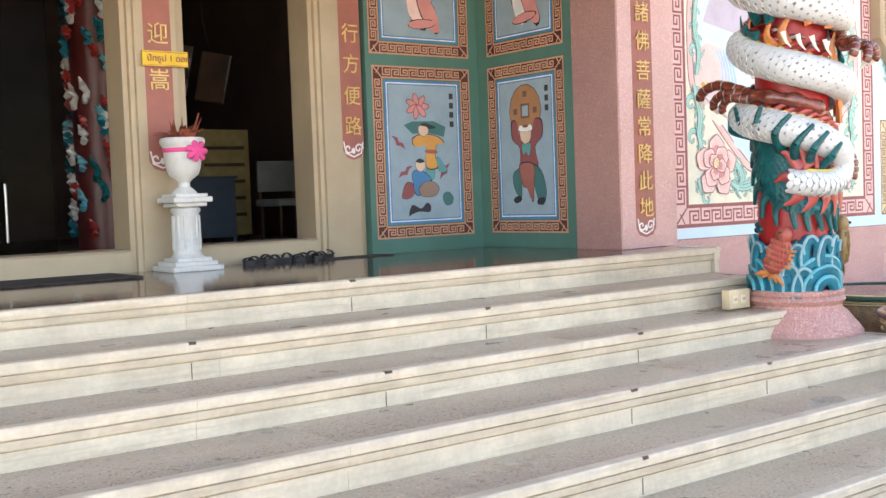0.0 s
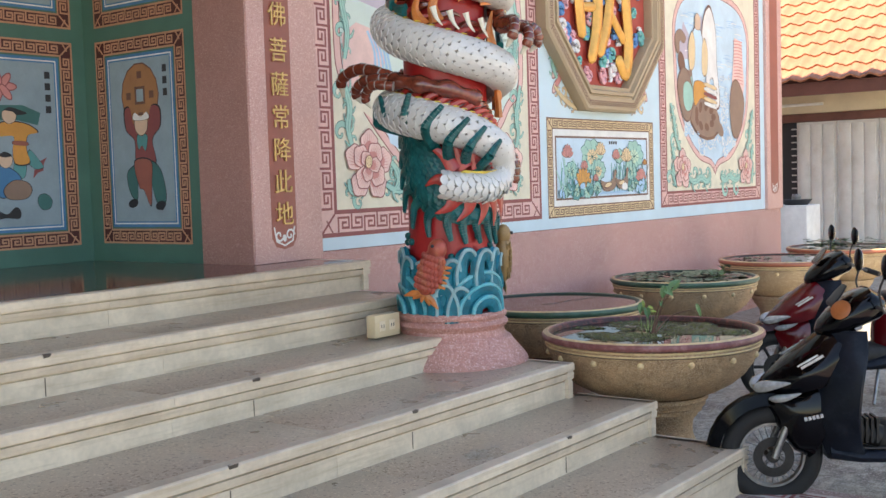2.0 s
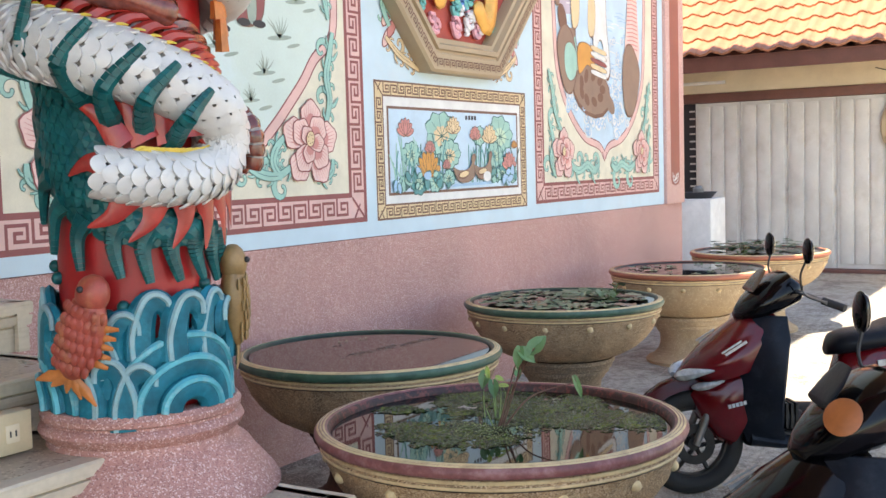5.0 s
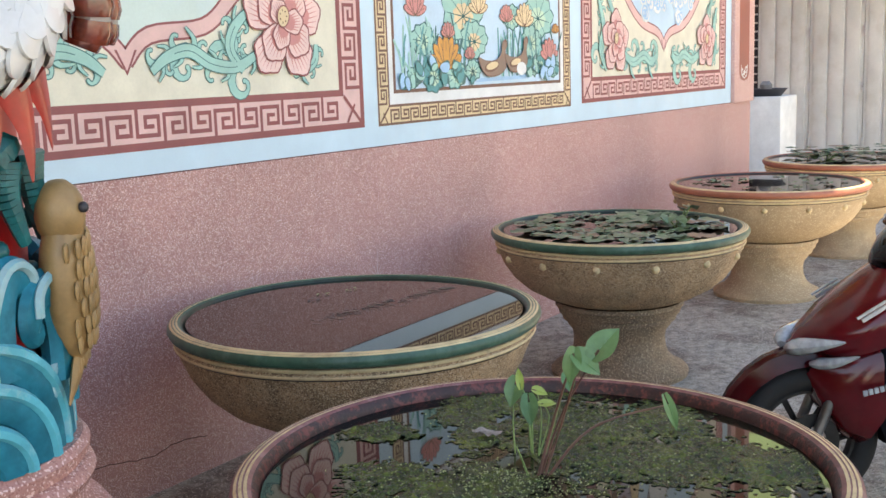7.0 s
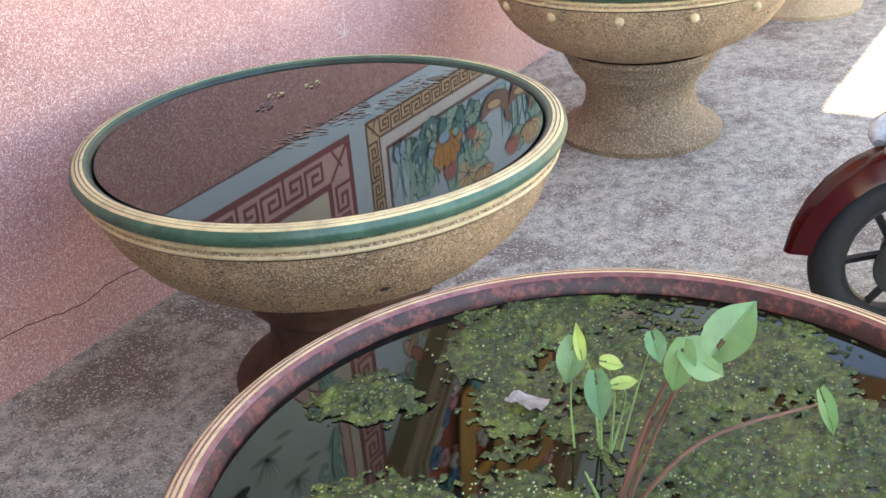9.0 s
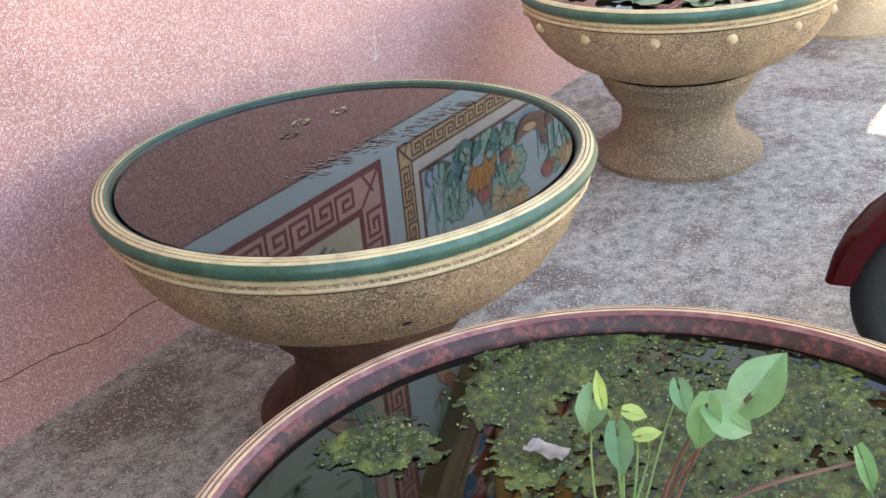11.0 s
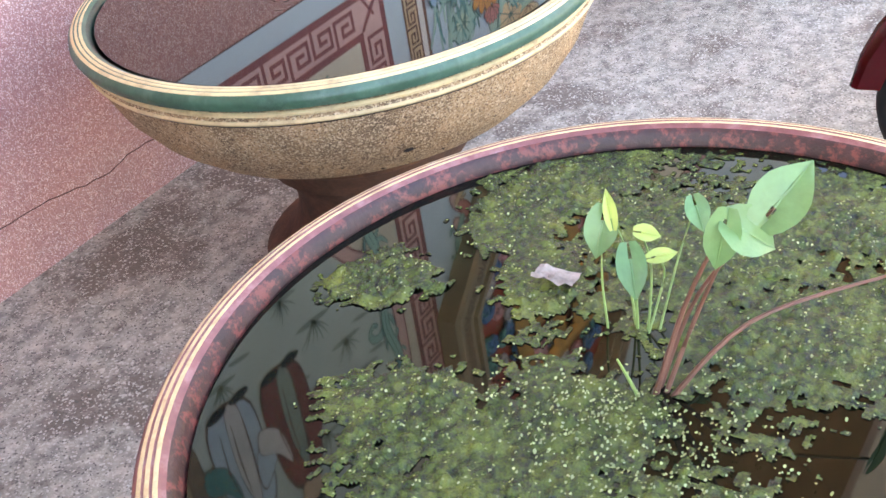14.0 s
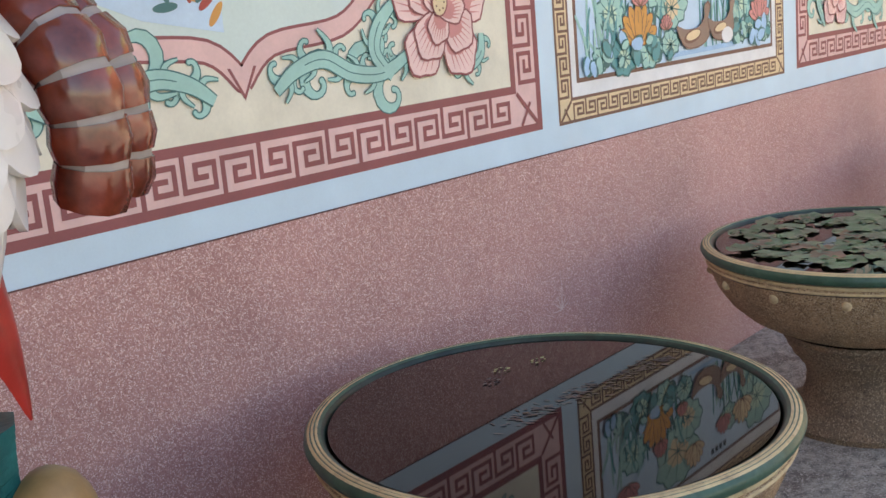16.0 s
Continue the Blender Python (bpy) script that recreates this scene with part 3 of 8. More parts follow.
def peony(s, c, r, h, rng, dark=MAROON):
    """An open peony: ruffled petals streaked from the heart, with a dotted seed head."""
    s = s.item("peony")
    rings = ((5, 0.62, 0.42, 0.34, 0.25), (4, 0.40, 0.36, 0.30, 0.9), (3, 0.20, 0.27, 0.20, 2.2))
    for ring, (k, rr, pl, pw, a0) in enumerate(rings):
        for i in range(k):
            a = 2 * math.pi * i / k + a0
            ca, sa = math.cos(a), math.sin(a)
            hh = h + 0.026 + ring * 0.012 + i * 0.0020
            q = (c[0] + rr * r * ca, c[1] + rr * r * sa)
            out = []
            for j in range(22):
                t = 2 * math.pi * j / 22
                ruffle = 1 + 0.09 * math.cos(5 * t) * (math.cos(t) > 0)
                x, y = pl * r * math.cos(t) * ruffle, pw * r * math.sin(t) * ruffle * (1.0 + 0.25 * math.cos(t))
                out.append((x, y))
            def turned(pts, g):
                return [(q[0] + g * (x * ca - y * sa), q[1] + g * (x * sa + y * ca)) for x, y in pts]
            s.poly(dark, turned(out, 1.0 + 0.007 / (pl * r)), hh)
            s.poly(FLOWER_LIGHT, turned(out, 1.0), hh + 0.0006)
            s.poly(FLOWER, turned([(x * 0.62 - pl * r * 0.36, y * 0.66) for x, y in out], 1.0), hh + 0.0009)
            for j in range(-3, 4):
                line = [(-pl * r * 0.55, pw * r * 0.10 * j), (0.1 * pl * r, pw * r * 0.22 * j), (pl * r * (0.86 - 0.04 * j * j), pw * r * 0.27 * j)]
                s.ribbon(FLOWER, turned(line, 1.0), [0.006, 0.0055, 0.0015], hh + 0.0012)
    s.blob(dark, (c[0] - r * 0.06, c[1] + r * 0.12), r * 0.17, r * 0.21, h + 0.0690, -0.3)
    s.blob(OCHRE, (c[0] - r * 0.06, c[1] + r * 0.12), r * 0.145, r * 0.185, h + 0.0696, -0.3)
    for j in range(7):
        s.blob(BROWN, (c[0] - r * 0.06 + r * 0.09 * math.cos(j * 0.9), c[1] + r * 0.12 + r * 0.11 * math.sin(j * 0.9)), r * 0.018, r * 0.018, h + 0.0702, n=6)


def cartouche(s, cu, half, h, fill=SKYPAINT):
    right = [(cu + a, b, 0) for a, b in half]
    left = [(cu - a, b, 0) for a, b in half[::-1]]
    c = smooth_curve(right, 5) + smooth_curve(left, 5)
    pts = [(p.x, p.y) for p in c]
    s.poly(fill, pts, h)
    s.ribbon(MAROON, c + [c[0]], 0.062, h + 0.001)
    s.ribbon(ROSE, c + [c[0]], 0.046, h + 0.0025)
    s.poly(MAROON, [(cu - 0.045, half[0][1] + 0.035), (cu, half[0][1] - 0.045), (cu + 0.045, half[0][1] + 0.035)], h + 0.0032)
    s.poly(ROSE, [(cu - 0.036, half[0][1] + 0.036), (cu, half[0][1] - 0.030), (cu + 0.036, half[0][1] + 0.036)], h + 0.004)
    return pts


NAMES = {MAROON: "maroon_line_work", ROSE: "rose_band", CREAM: "cream_field", MINT: "mint_painting", MINT_DARK: "dark_green_painting", FLOWER: "red_painting", FLOWER_LIGHT: "rose_painting",
         SKYPAINT: "landscape", PICBLUE: "blue_ground", OCHRE: "ochre_band", BROWN: "brown_line_work", REDLINE: "red_line_work", PEACH: "peach_band", BLUELINE: "blue_line_work", PANELGREY: "picture_ground",
         GOLD: "gold_writing", STRIP: "red_strip", WHITE: "white_ornament", DARKRED: "dark_red_band", BLACKINK: "ink_writing", GREENWALL: "green_margin"}
INKBROWN = paint("grey_brown_figure_paint", (0.30, 0.20, 0.15))
TEALP = paint("teal_figure_paint", (0.10, 0.33, 0.33))
ORANGEP = paint("orange_figure_paint", (0.70, 0.33, 0.08))
FLESH = paint("pale_ochre_figure_paint", (0.72, 0.52, 0.38))
LILACP = paint("lilac_mountain_paint", (0.52, 0.46, 0.54))
WATERP = paint("clear_blue_water_paint", (0.36, 0.58, 0.78))
MINT_LIGHT = paint("light_mint_paint", (0.52, 0.70, 0.52))
GREYGREEN = paint("grey_green_paint", (0.34, 0.42, 0.36))
art = random.Random(11)


def painted_shape(s, name, p, pts, h, line=BROWN, g=1.05):
    """A flat painted shape with a dark outline, drawn through its corners."""
    it = s.item(name)
    c = smooth_curve([(a, b, 0) for a, b in pts], 4, True)
    m = sum(c, Vector()) / len(c)
    it.poly(line, [((q.x - m.x) * g + m.x, (q.y - m.y) * g + m.y) for q in c], h)
    it.poly(p, [(q.x, q.y) for q in c], h + 0.0005)


def grass_tuft(s, c, r, h, p=GREYGREEN, n=7):
    s = s.item("grass_tuft")
    s.blob(p, (c[0], c[1]), r * 0.9, r * 0.12, h, 0.1)
    for k in range(n):
        a = math.pi / 2 + (k - n / 2 + 0.5) * 0.28 + art.uniform(-0.08, 0.08)
        ln = r * art.uniform(0.7, 1.3)
        s.ribbon(p, [c, (c[0] + ln * 0.6 * math.cos(a), c[1] + ln * 0.6 * math.sin(a)), (c[0] + ln * math.cos(a + 0.08), c[1] + ln * math.sin(a + 0.08))], [0.010, 0.007, 0.001], h + 0.001)


def wave_curls(sheet, u0, v0, u1, v1, n, r, h):
    for k in range(n):
        c = (art.uniform(u0, u1), art.uniform(v0, v1))
        rr = r * art.uniform(0.7, 1.2)
        s = sheet.item("wave_curl")
        s.blob(WHITE, c, rr, rr * 0.8, h + k * 0.00012)
        s.ribbon(WATERP, spiral(c, rr * 0.85, art.uniform(0, 6), 1.2, art.choice((1, -1)), 12), [0.012] * 13, h + 0.006 + k * 0.00012)


# large left mural
mural = tagged(thing("landscape_mural", "large painted landscape panel with peonies, scrolls and key border", "mural", (0, 0, 0)), group="wall murals")
s = Sheet(wall_front(0.0))
s.rect(CREAM, 5.85, 1.26, 7.94, 3.24, 0.002)
key_border(s, 5.705, 1.12, 8.085, 3.385, 0.155, ROSE, MAROON, 0.003)
HALF_A = [(0.0, 1.40), (0.10, 1.48), (0.34, 1.51), (0.47, 1.60), (0.60, 1.72), (0.71, 1.83), (0.80, 1.94), (0.94, 2.05), (0.97, 2.25), (0.96, 2.6), (0.90, 2.85), (0.66, 3.0), (0.3, 3.08), (0.0, 3.16)]
cartouche(s, 6.88, HALF_A, 0.0035)
for sg in (-1, 1):
    f = (6.88 + sg * 0.735, 1.525)
    peony(s, f, 0.20, 0.012, art)
    leaf_scroll(s, [(f[0] - sg * 0.14, 1.42), (f[0] - sg * 0.25, 1.375), (f[0] - sg * 0.37, 1.385), (f[0] - sg * 0.47, 1.43), (f[0] - sg * 0.57, 1.41), (f[0] - sg * 0.64, 1.365)], 0.048, 0.006, MINT, MINT_DARK)
    leaf_scroll(s, [(f[0] - sg * 0.22, 1.36), (f[0] - sg * 0.28, 1.43), (f[0] - sg * 0.26, 1.50), (f[0] - sg * 0.19, 1.56)], 0.046, 0.0065, MINT, MINT_DARK)
    leaf_scroll(s, [(f[0] + sg * 0.05, 1.385), (f[0] + sg * 0.11, 1.36), (f[0] + sg * 0.17, 1.39), (f[0] + sg * 0.18, 1.45)], 0.036, 0.006, MINT, MINT_DARK)
    leaf_scroll(s, [(f[0] + sg * 0.13, 1.62), (f[0] + sg * 0.17, 1.74), (f[0] + sg * 0.15, 1.86), (f[0] + sg * 0.18, 1.97), (f[0] + sg * 0.21, 2.08)], 0.046, 0.006, MINT, MINT_DARK)
    leaf_scroll(s, [(f[0] + sg * 0.18, 2.14), (f[0] + sg * 0.15, 2.30), (f[0] + sg * 0.19, 2.48), (f[0] + sg * 0.16, 2.66)], 0.042, 0.006, MINT, MINT_DARK)
# hills, a waterfall, grasses and plain standing shapes inside the cartouche
s.poly(LILACP, [(6.05, 2.5), (6.22, 2.85), (6.4, 2.62), (6.6, 2.95), (6.85, 2.5), (6.5, 2.42)], 0.007)
s.poly(FLOWER_LIGHT, [(5.96, 2.0), (5.95, 2.28), (6.08, 2.36), (6.25, 2.33), (6.34, 2.15), (6.22, 1.98)], 0.0072)
for k in range(5):
    s.ribbon(WATERP, smooth_curve([(6.18 + k * 0.035, 2.32, 0), (6.24 + k * 0.03, 2.2, 0), (6.24 + k * 0.04, 2.05, 0)], 4), 0.02, 0.0078 + k * 0.0002)
s.poly(CREAM, [(5.98, 1.92), (6.35, 2.02), (6.62, 2.06), (6.4, 1.90), (6.2, 1.80)], 0.0079)
for k in range(9):
    s.blob(ORANGEP if k % 2 else OCHRE, (6.0 + 0.035 * k, 2.06 + 0.02 * (k % 3)), 0.022, 0.016, 0.009 + k * 0.0002)
s.poly(PICBLUE, [(6.36, 1.66), (6.62, 1.56), (6.84, 1.52), (6.84, 1.70), (6.5, 1.86), (6.30, 1.82)], 0.0081)
for k in range(14):
    s.blob(ORANGEP if k % 3 == 0 else (REDLINE if k % 3 == 1 else MINT_DARK), (6.74 + art.uniform(-0.1, 0.13), 1.57 + art.uniform(-0.02, 0.13)), 0.035, 0.011, 0.0095 + k * 0.0003, art.uniform(0, 3))
for c, r in (((7.20, 1.72), 0.07), ((7.30, 1.85), 0.09), ((7.42, 2.02), 0.10), ((7.05, 1.66), 0.05), ((7.55, 2.2), 0.09), ((7.6, 2.38), 0.1), ((6.98, 1.95), 0.08), ((7.35, 2.48), 0.08), ((7.2, 2.22), 0.09), ((6.7, 2.2), 0.08)):
    grass_tuft(s, c, r, 0.0085)
    s.blob(GREYGREEN, (c[0] + 0.1, c[1] - 0.03), 0.05, 0.009, 0.0084, 0.2)
for k, (u, v, robe, sash, under) in enumerate(((6.72, 2.02, INKBROWN, OCHRE, FLESH), (6.98, 2.06, PICBLUE, WHITE, TEALP), (7.22, 2.10, MAROON, GREYGREEN, WHITE))):
    h0 = 0.0105 + 0.004 * k
    painted_shape(s, "painted_robe", robe, [(u - 0.09, v - 0.02), (u - 0.11, v + 0.22), (u - 0.07, v + 0.44), (u + 0.02, v + 0.48), (u + 0.09, v + 0.40), (u + 0.10, v + 0.18), (u + 0.07, v)], h0)
    painted_shape(s, "painted_sleeve", under, [(u - 0.10, v + 0.26), (u - 0.17, v + 0.20), (u - 0.15, v + 0.12), (u - 0.07, v + 0.18), (u - 0.05, v + 0.34)], h0 + 0.0009)
    painted_shape(s, "painted_sleeve", robe, [(u + 0.05, v + 0.38), (u + 0.16, v + 0.26), (u + 0.14, v + 0.16), (u + 0.05, v + 0.24)], h0 + 0.0012)
    painted_shape(s, "painted_sash", sash, [(u - 0.02, v - 0.01), (u - 0.03, v + 0.24), (u + 0.01, v + 0.42), (u + 0.04, v + 0.24), (u + 0.035, v)], h0 + 0.0018)
    painted_shape(s, "painted_head", FLESH, [(u - 0.04, v + 0.48), (u - 0.045, v + 0.56), (u, v + 0.60), (u + 0.045, v + 0.56), (u + 0.04, v + 0.48)], h0 + 0.0024)
    painted_shape(s, "painted_hair", BLACKINK, [(u - 0.045, v + 0.56), (u - 0.02, v + 0.62), (u + 0.03, v + 0.62), (u + 0.05, v + 0.56), (u, v + 0.575)], h0 + 0.0030)
    for q in (-0.05, 0.055):
        s.item("painted_shoe").blob(BLACKINK, (u + q, v - 0.03), 0.045, 0.018, h0 + 0.0034)
    for q in range(3):
        s.ribbon(BROWN, [(u - 0.06 + 0.05 * q, v + 0.04), (u - 0.07 + 0.055 * q, v + 0.20), (u - 0.05 + 0.04 * q, v + 0.34)], [0.002, 0.006, 0.002], h0 + 0.0038)
s.put(mural, NAMES)

# lotus pond panel under the octagon
mural = tagged(thing("lotus_pond_panel", "painted panel of lotus flowers and ducks with a double key border", "mural"), group="wall murals")
key_border(s, 8.18, 1.117, 9.945, 1.868, 0.085, OCHRE, BROWN, 0.003, edge=0.12, t=0.14)
s.rect(WHITE, 8.265, 1.202, 9.86, 1.783, 0.003)
s.rect(BROWN, 8.295, 1.247, 9.825, 1.733, 0.0045)
s.rect(PICBLUE, 8.312, 1.262, 9.808, 1.718, 0.006)
for k in range(110):
    u = art.choice((art.uniform(8.36, 8.95), art.uniform(9.15, 9.78)))
    ln = art.uniform(0.10, 0.26)
    v0 = art.uniform(1.28, 1.36)
    bend = art.uniform(-0.09, 0.09)
    s.ribbon((MINT_DARK, MINT, TEALP)[k % 3], smooth_curve([(u, v0, 0), (u + bend * 0.4, v0 + ln * 0.6, 0), (u + bend, v0 + ln, 0)], 4), [0.012] * 8 + [0.003], 0.0078 + k * 0.0001)
for k, (u, v, r) in enumerate(((8.86, 1.59, 0.165), (8.95, 1.47, 0.11), (9.58, 1.59, 0.15), (9.50, 1.46, 0.10), (8.52, 1.47, 0.085), (9.30, 1.58, 0.075), (8.45, 1.315, 0.05), (8.60, 1.31, 0.085), (8.78, 1.315, 0.08), (8.93, 1.33, 0.06), (9.60, 1.345, 0.06), (9.72, 1.34, 0.075), (9.52, 1.33, 0.045))):
    li = s.item("lotus_leaf")
    out, rays = [], 9
    for j in range(36):
        a = 2 * math.pi * j / 36
        q = r * (1 + 0.09 * math.cos(rays * a) + 0.05 * math.sin(3 * a + k))
        out.append((q * math.cos(a), q * 0.74 * math.sin(a)))
    li.poly(MINT_DARK, [(u + x * 1.0 + math.copysign(0.006, x), v + y + math.copysign(0.006, y)) for x, y in out], 0.011 + k * 0.0008)
    li.poly((MINT, TEALP, MINT)[k % 3] if k > 5 else MINT, [(u + x, v + y) for x, y in out], 0.0113 + k * 0.0008)
    li.poly(OCHRE if k in (0, 1) else MINT_LIGHT, [(u + x * 0.5, v + y * 0.5 - r * 0.1) for x, y in out], 0.0115 + k * 0.0008)
    for j in range(rays):
        a = 2 * math.pi * (j + 0.5) / rays
        li.ribbon(MINT_DARK, [(u, v - r * 0.1), (u + r * 0.85 * math.cos(a), v + r * 0.62 * math.sin(a))], [0.006, 0.003], 0.0118 + k * 0.0008)
for k, (u, v, p, r) in enumerate(((8.47, 1.60, FLOWER, 0.075), (8.99, 1.62, OCHRE, 0.075), (9.25, 1.58, FLOWER, 0.06), (9.43, 1.57, OCHRE, 0.085), (8.70, 1.385, ORANGEP, 0.115), (9.69, 1.40, FLOWER, 0.085), (8.72, 1.50, FLOWER, 0.05), (8.90, 1.40, FLOWER, 0.04), (9.76, 1.52, ORANGEP, 0.035))):
    fl = s.item("lotus_flower")
    for j in (0, 6, 1, 5, 2, 4, 3):
        a = math.pi / 2 + (j - 3) * 0.42
        hh = 0.0235 + k * 0.0012 + (3 - abs(j - 3)) * 0.0006
        q = (u + 0.55 * r * math.cos(a), v - 0.3 * r + 0.62 * r * math.sin(a))
        fl.blob(BROWN, q, r * 0.62 + 0.004, r * 0.22 + 0.004, hh, a)
        fl.blob(p, q, r * 0.62, r * 0.22, hh + 0.0003, a)
        fl.ribbon(BROWN, [q, (q[0] + r * 0.35 * math.cos(a), q[1] + r * 0.35 * math.sin(a))], 0.003, hh + 0.0005)
for k in range(34):
    c = (art.choice((art.uniform(8.35, 8.95), art.uniform(9.38, 9.77))), art.uniform(1.28, 1.37))
    wl = s.item("water_leaf")
    r = art.uniform(0.022, 0.042)
    wl.blob(MINT_DARK, c, r + 0.005, r * 0.6 + 0.005, 0.0395 + k * 0.0003, art.uniform(0, 3), wob=0.2, rng=art)
    wl.blob((TEALP, MINT, WATERP)[k % 3], c, r, r * 0.6, 0.0397 + k * 0.0003, art.uniform(0, 3), wob=0.2, rng=art)
for u, dv, sc in ((9.10, 0.0, 1.15), (9.33, 0.015, 1.0)):
    dk = s.item("painted_duck")
    back = smooth_curve([(u - 0.11 * sc, 1.385 + dv, 0), (u - 0.05 * sc, 1.372 + dv, 0), (u + 0.03 * sc, 1.375 + dv, 0), (u + 0.075 * sc, 1.41 + dv, 0), (u + 0.08 * sc, 1.45 + dv, 0), (u + 0.105 * sc, 1.462 + dv, 0), (u + 0.118 * sc, 1.44 + dv, 0), (u + 0.10 * sc, 1.40 + dv, 0), (u + 0.105 * sc, 1.34 + dv, 0), (u + 0.04 * sc, 1.305 + dv, 0), (u - 0.06 * sc, 1.31 + dv, 0)], 4, True)
    dk.poly(BROWN, [(p.x + (p.x - u) * 0.05, p.y + (p.y - 1.36 - dv) * 0.09) for p in back], 0.050)
    dk.poly(INKBROWN, [(p.x, p.y) for p in back], 0.0504)
    dk.blob(BROWN, (u - 0.01, 1.345 + dv), 0.06 * sc, 0.022 * sc, 0.0508, 0.15)
    dk.blob(OCHRE, (u - 0.005, 1.348 + dv), 0.05 * sc, 0.015 * sc, 0.0512, 0.15)
    if sc == 1.0:
        dk.blob(WHITE, (u + 0.05, 1.33), 0.05, 0.032, 0.0516)
for k in range(8):
    s.ribbon(WATERP, [(8.95 + 0.02 * k, 1.278 + 0.006 * (k % 3)), (9.35 + 0.02 * k, 1.282 + 0.006 * (k % 3))], 0.005, 0.0276 + 0.0001 * k)
for k in range(4):
    s.rect(BLACKINK, 9.14 + k * 0.036, 1.675, 9.166 + k * 0.036, 1.70, 0.0075)
s.put(mural, NAMES)

# corner ornaments between panel and octagon
mural = tagged(thing("ribbon_ornament", "painted mint and rose ribbon ornaments below the octagon", "mural"), group="wall murals")
for sg, cu in ((1, 8.30), (-1, 9.82)):
    leaf_scroll(s, [(cu, 2.55), (cu + sg * 0.06, 2.40), (cu - sg * 0.02, 2.28), (cu + sg * 0.04, 2.16)], 0.05, 0.004, MINT, MINT_DARK)
    leaf_scroll(s, [(cu, 2.10), (cu + sg * 0.12, 2.02), (cu + sg * 0.22, 1.98), (cu + sg * 0.33, 1.94)], 0.04, 0.004, OCHRE, BROWN)
    for k in range(4):
        s.blob(MAROON, (cu + sg * (0.02 + 0.05 * (k % 2)), 2.10 + 0.055 * k), 0.07, 0.032, 0.010 + k * 0.001, 0.9 * sg)
        s.blob(FLOWER if k % 2 else FLOWER_LIGHT, (cu + sg * (0.02 + 0.05 * (k % 2)), 2.10 + 0.055 * k), 0.062, 0.025, 0.0107 + k * 0.001, 0.9 * sg)
s.put(mural, NAMES)

# right mural: a turtle on the waves
mural = tagged(thing("turtle_mural", "painted panel of a turtle among waves with peonies and key border", "mural"), group="wall murals")
s.rect(CREAM, 10.22, 1.25, 12.36, 3.24, 0.002)
key_border(s, 10.08, 1.125, 12.475, 3.385, 0.14, ROSE, MAROON, 0.003)
HALF_C = [(0.0, 1.44), (0.10, 1.52), (0.36, 1.58), (0.58, 1.72), (0.74, 1.90), (0.83, 2.1), (0.86, 2.4), (0.86, 2.8), (0.6, 3.05), (0.0, 3.14)]
cartouche(s, 11.28, HALF_C, 0.0035, PICBLUE)
for k in range(150):
    u, v = 11.20 + art.uniform(-0.7, 0.7), art.uniform(1.75, 2.9)
    s.ribbon(WATERP if k % 3 else WHITE, [(u, v), (u + 0.08, v + 0.008), (u + 0.16, v)], 0.008, 0.0068 + k * 0.00005)
s.poly(LILACP, [(10.48, 2.45), (10.6, 2.8), (10.8, 2.62), (11.0, 2.9), (11.2, 2.6), (10.9, 2.48)], 0.0108)
wave_curls(s, 10.90, 1.60, 11.78, 1.98, 60, 0.055, 0.0112)
wave_curls(s, 11.45, 1.95, 11.80, 2.35, 22, 0.045, 0.0112)
wave_curls(s, 10.62, 1.75, 10.85, 2.05, 8, 0.05, 0.0112)
s.blob(BROWN, (11.05, 1.93), 0.36, 0.20, 0.024, -0.15)
s.blob(INKBROWN, (11.05, 1.94), 0.34, 0.18, 0.0246, -0.15)
for k in range(9):
    s.blob(BROWN, (11.05 + 0.2 * math.cos(k * 0.7), 1.95 + 0.1 * math.sin(k * 0.7)), 0.055, 0.035, 0.0252 + 0.0002 * k, k * 0.4)
s.blob(INKBROWN, (11.40, 1.84), 0.10, 0.06, 0.0258, -0.6)
s.blob(INKBROWN, (10.72, 2.22), 0.20, 0.15, 0.0235)
s.blob(MINT, (10.80, 2.20), 0.10, 0.13, 0.0275)
painted_shape(s, "painted_hide", INKBROWN, [(10.50, 2.05), (10.46, 2.25), (10.58, 2.38), (10.72, 2.30), (10.78, 2.10), (10.70, 1.92), (10.58, 1.92)], 0.0290)
painted_shape(s, "painted_gourd", MINT, [(10.58, 2.06), (10.58, 2.22), (10.68, 2.26), (10.78, 2.18), (10.76, 2.04), (10.66, 1.99)], 0.0300)
painted_shape(s, "painted_horse", WHITE, [(11.10, 2.10), (11.08, 2.40), (11.00, 2.62), (11.06, 2.88), (11.20, 2.98), (11.32, 2.78), (11.34, 2.45), (11.40, 2.12), (11.32, 2.05), (11.26, 2.30), (11.18, 2.30)], 0.0305)
painted_shape(s, "painted_mane", INKBROWN, [(10.44, 2.52), (10.42, 2.66), (10.52, 2.72), (10.64, 2.66), (10.60, 2.60), (10.52, 2.62), (10.50, 2.52)], 0.0305)
painted_shape(s, "painted_robe", PICBLUE, [(10.80, 2.20), (10.76, 2.50), (10.82, 2.74), (10.96, 2.76), (11.04, 2.55), (11.02, 2.22), (10.92, 2.16)], 0.0320)
painted_shape(s, "painted_sleeve", OCHRE, [(10.72, 2.38), (10.70, 2.60), (10.78, 2.72), (10.84, 2.62), (10.82, 2.42)], 0.0330)
painted_shape(s, "painted_sleeve", OCHRE, [(11.00, 2.36), (11.00, 2.58), (11.06, 2.68), (11.13, 2.56), (11.10, 2.36)], 0.0330)
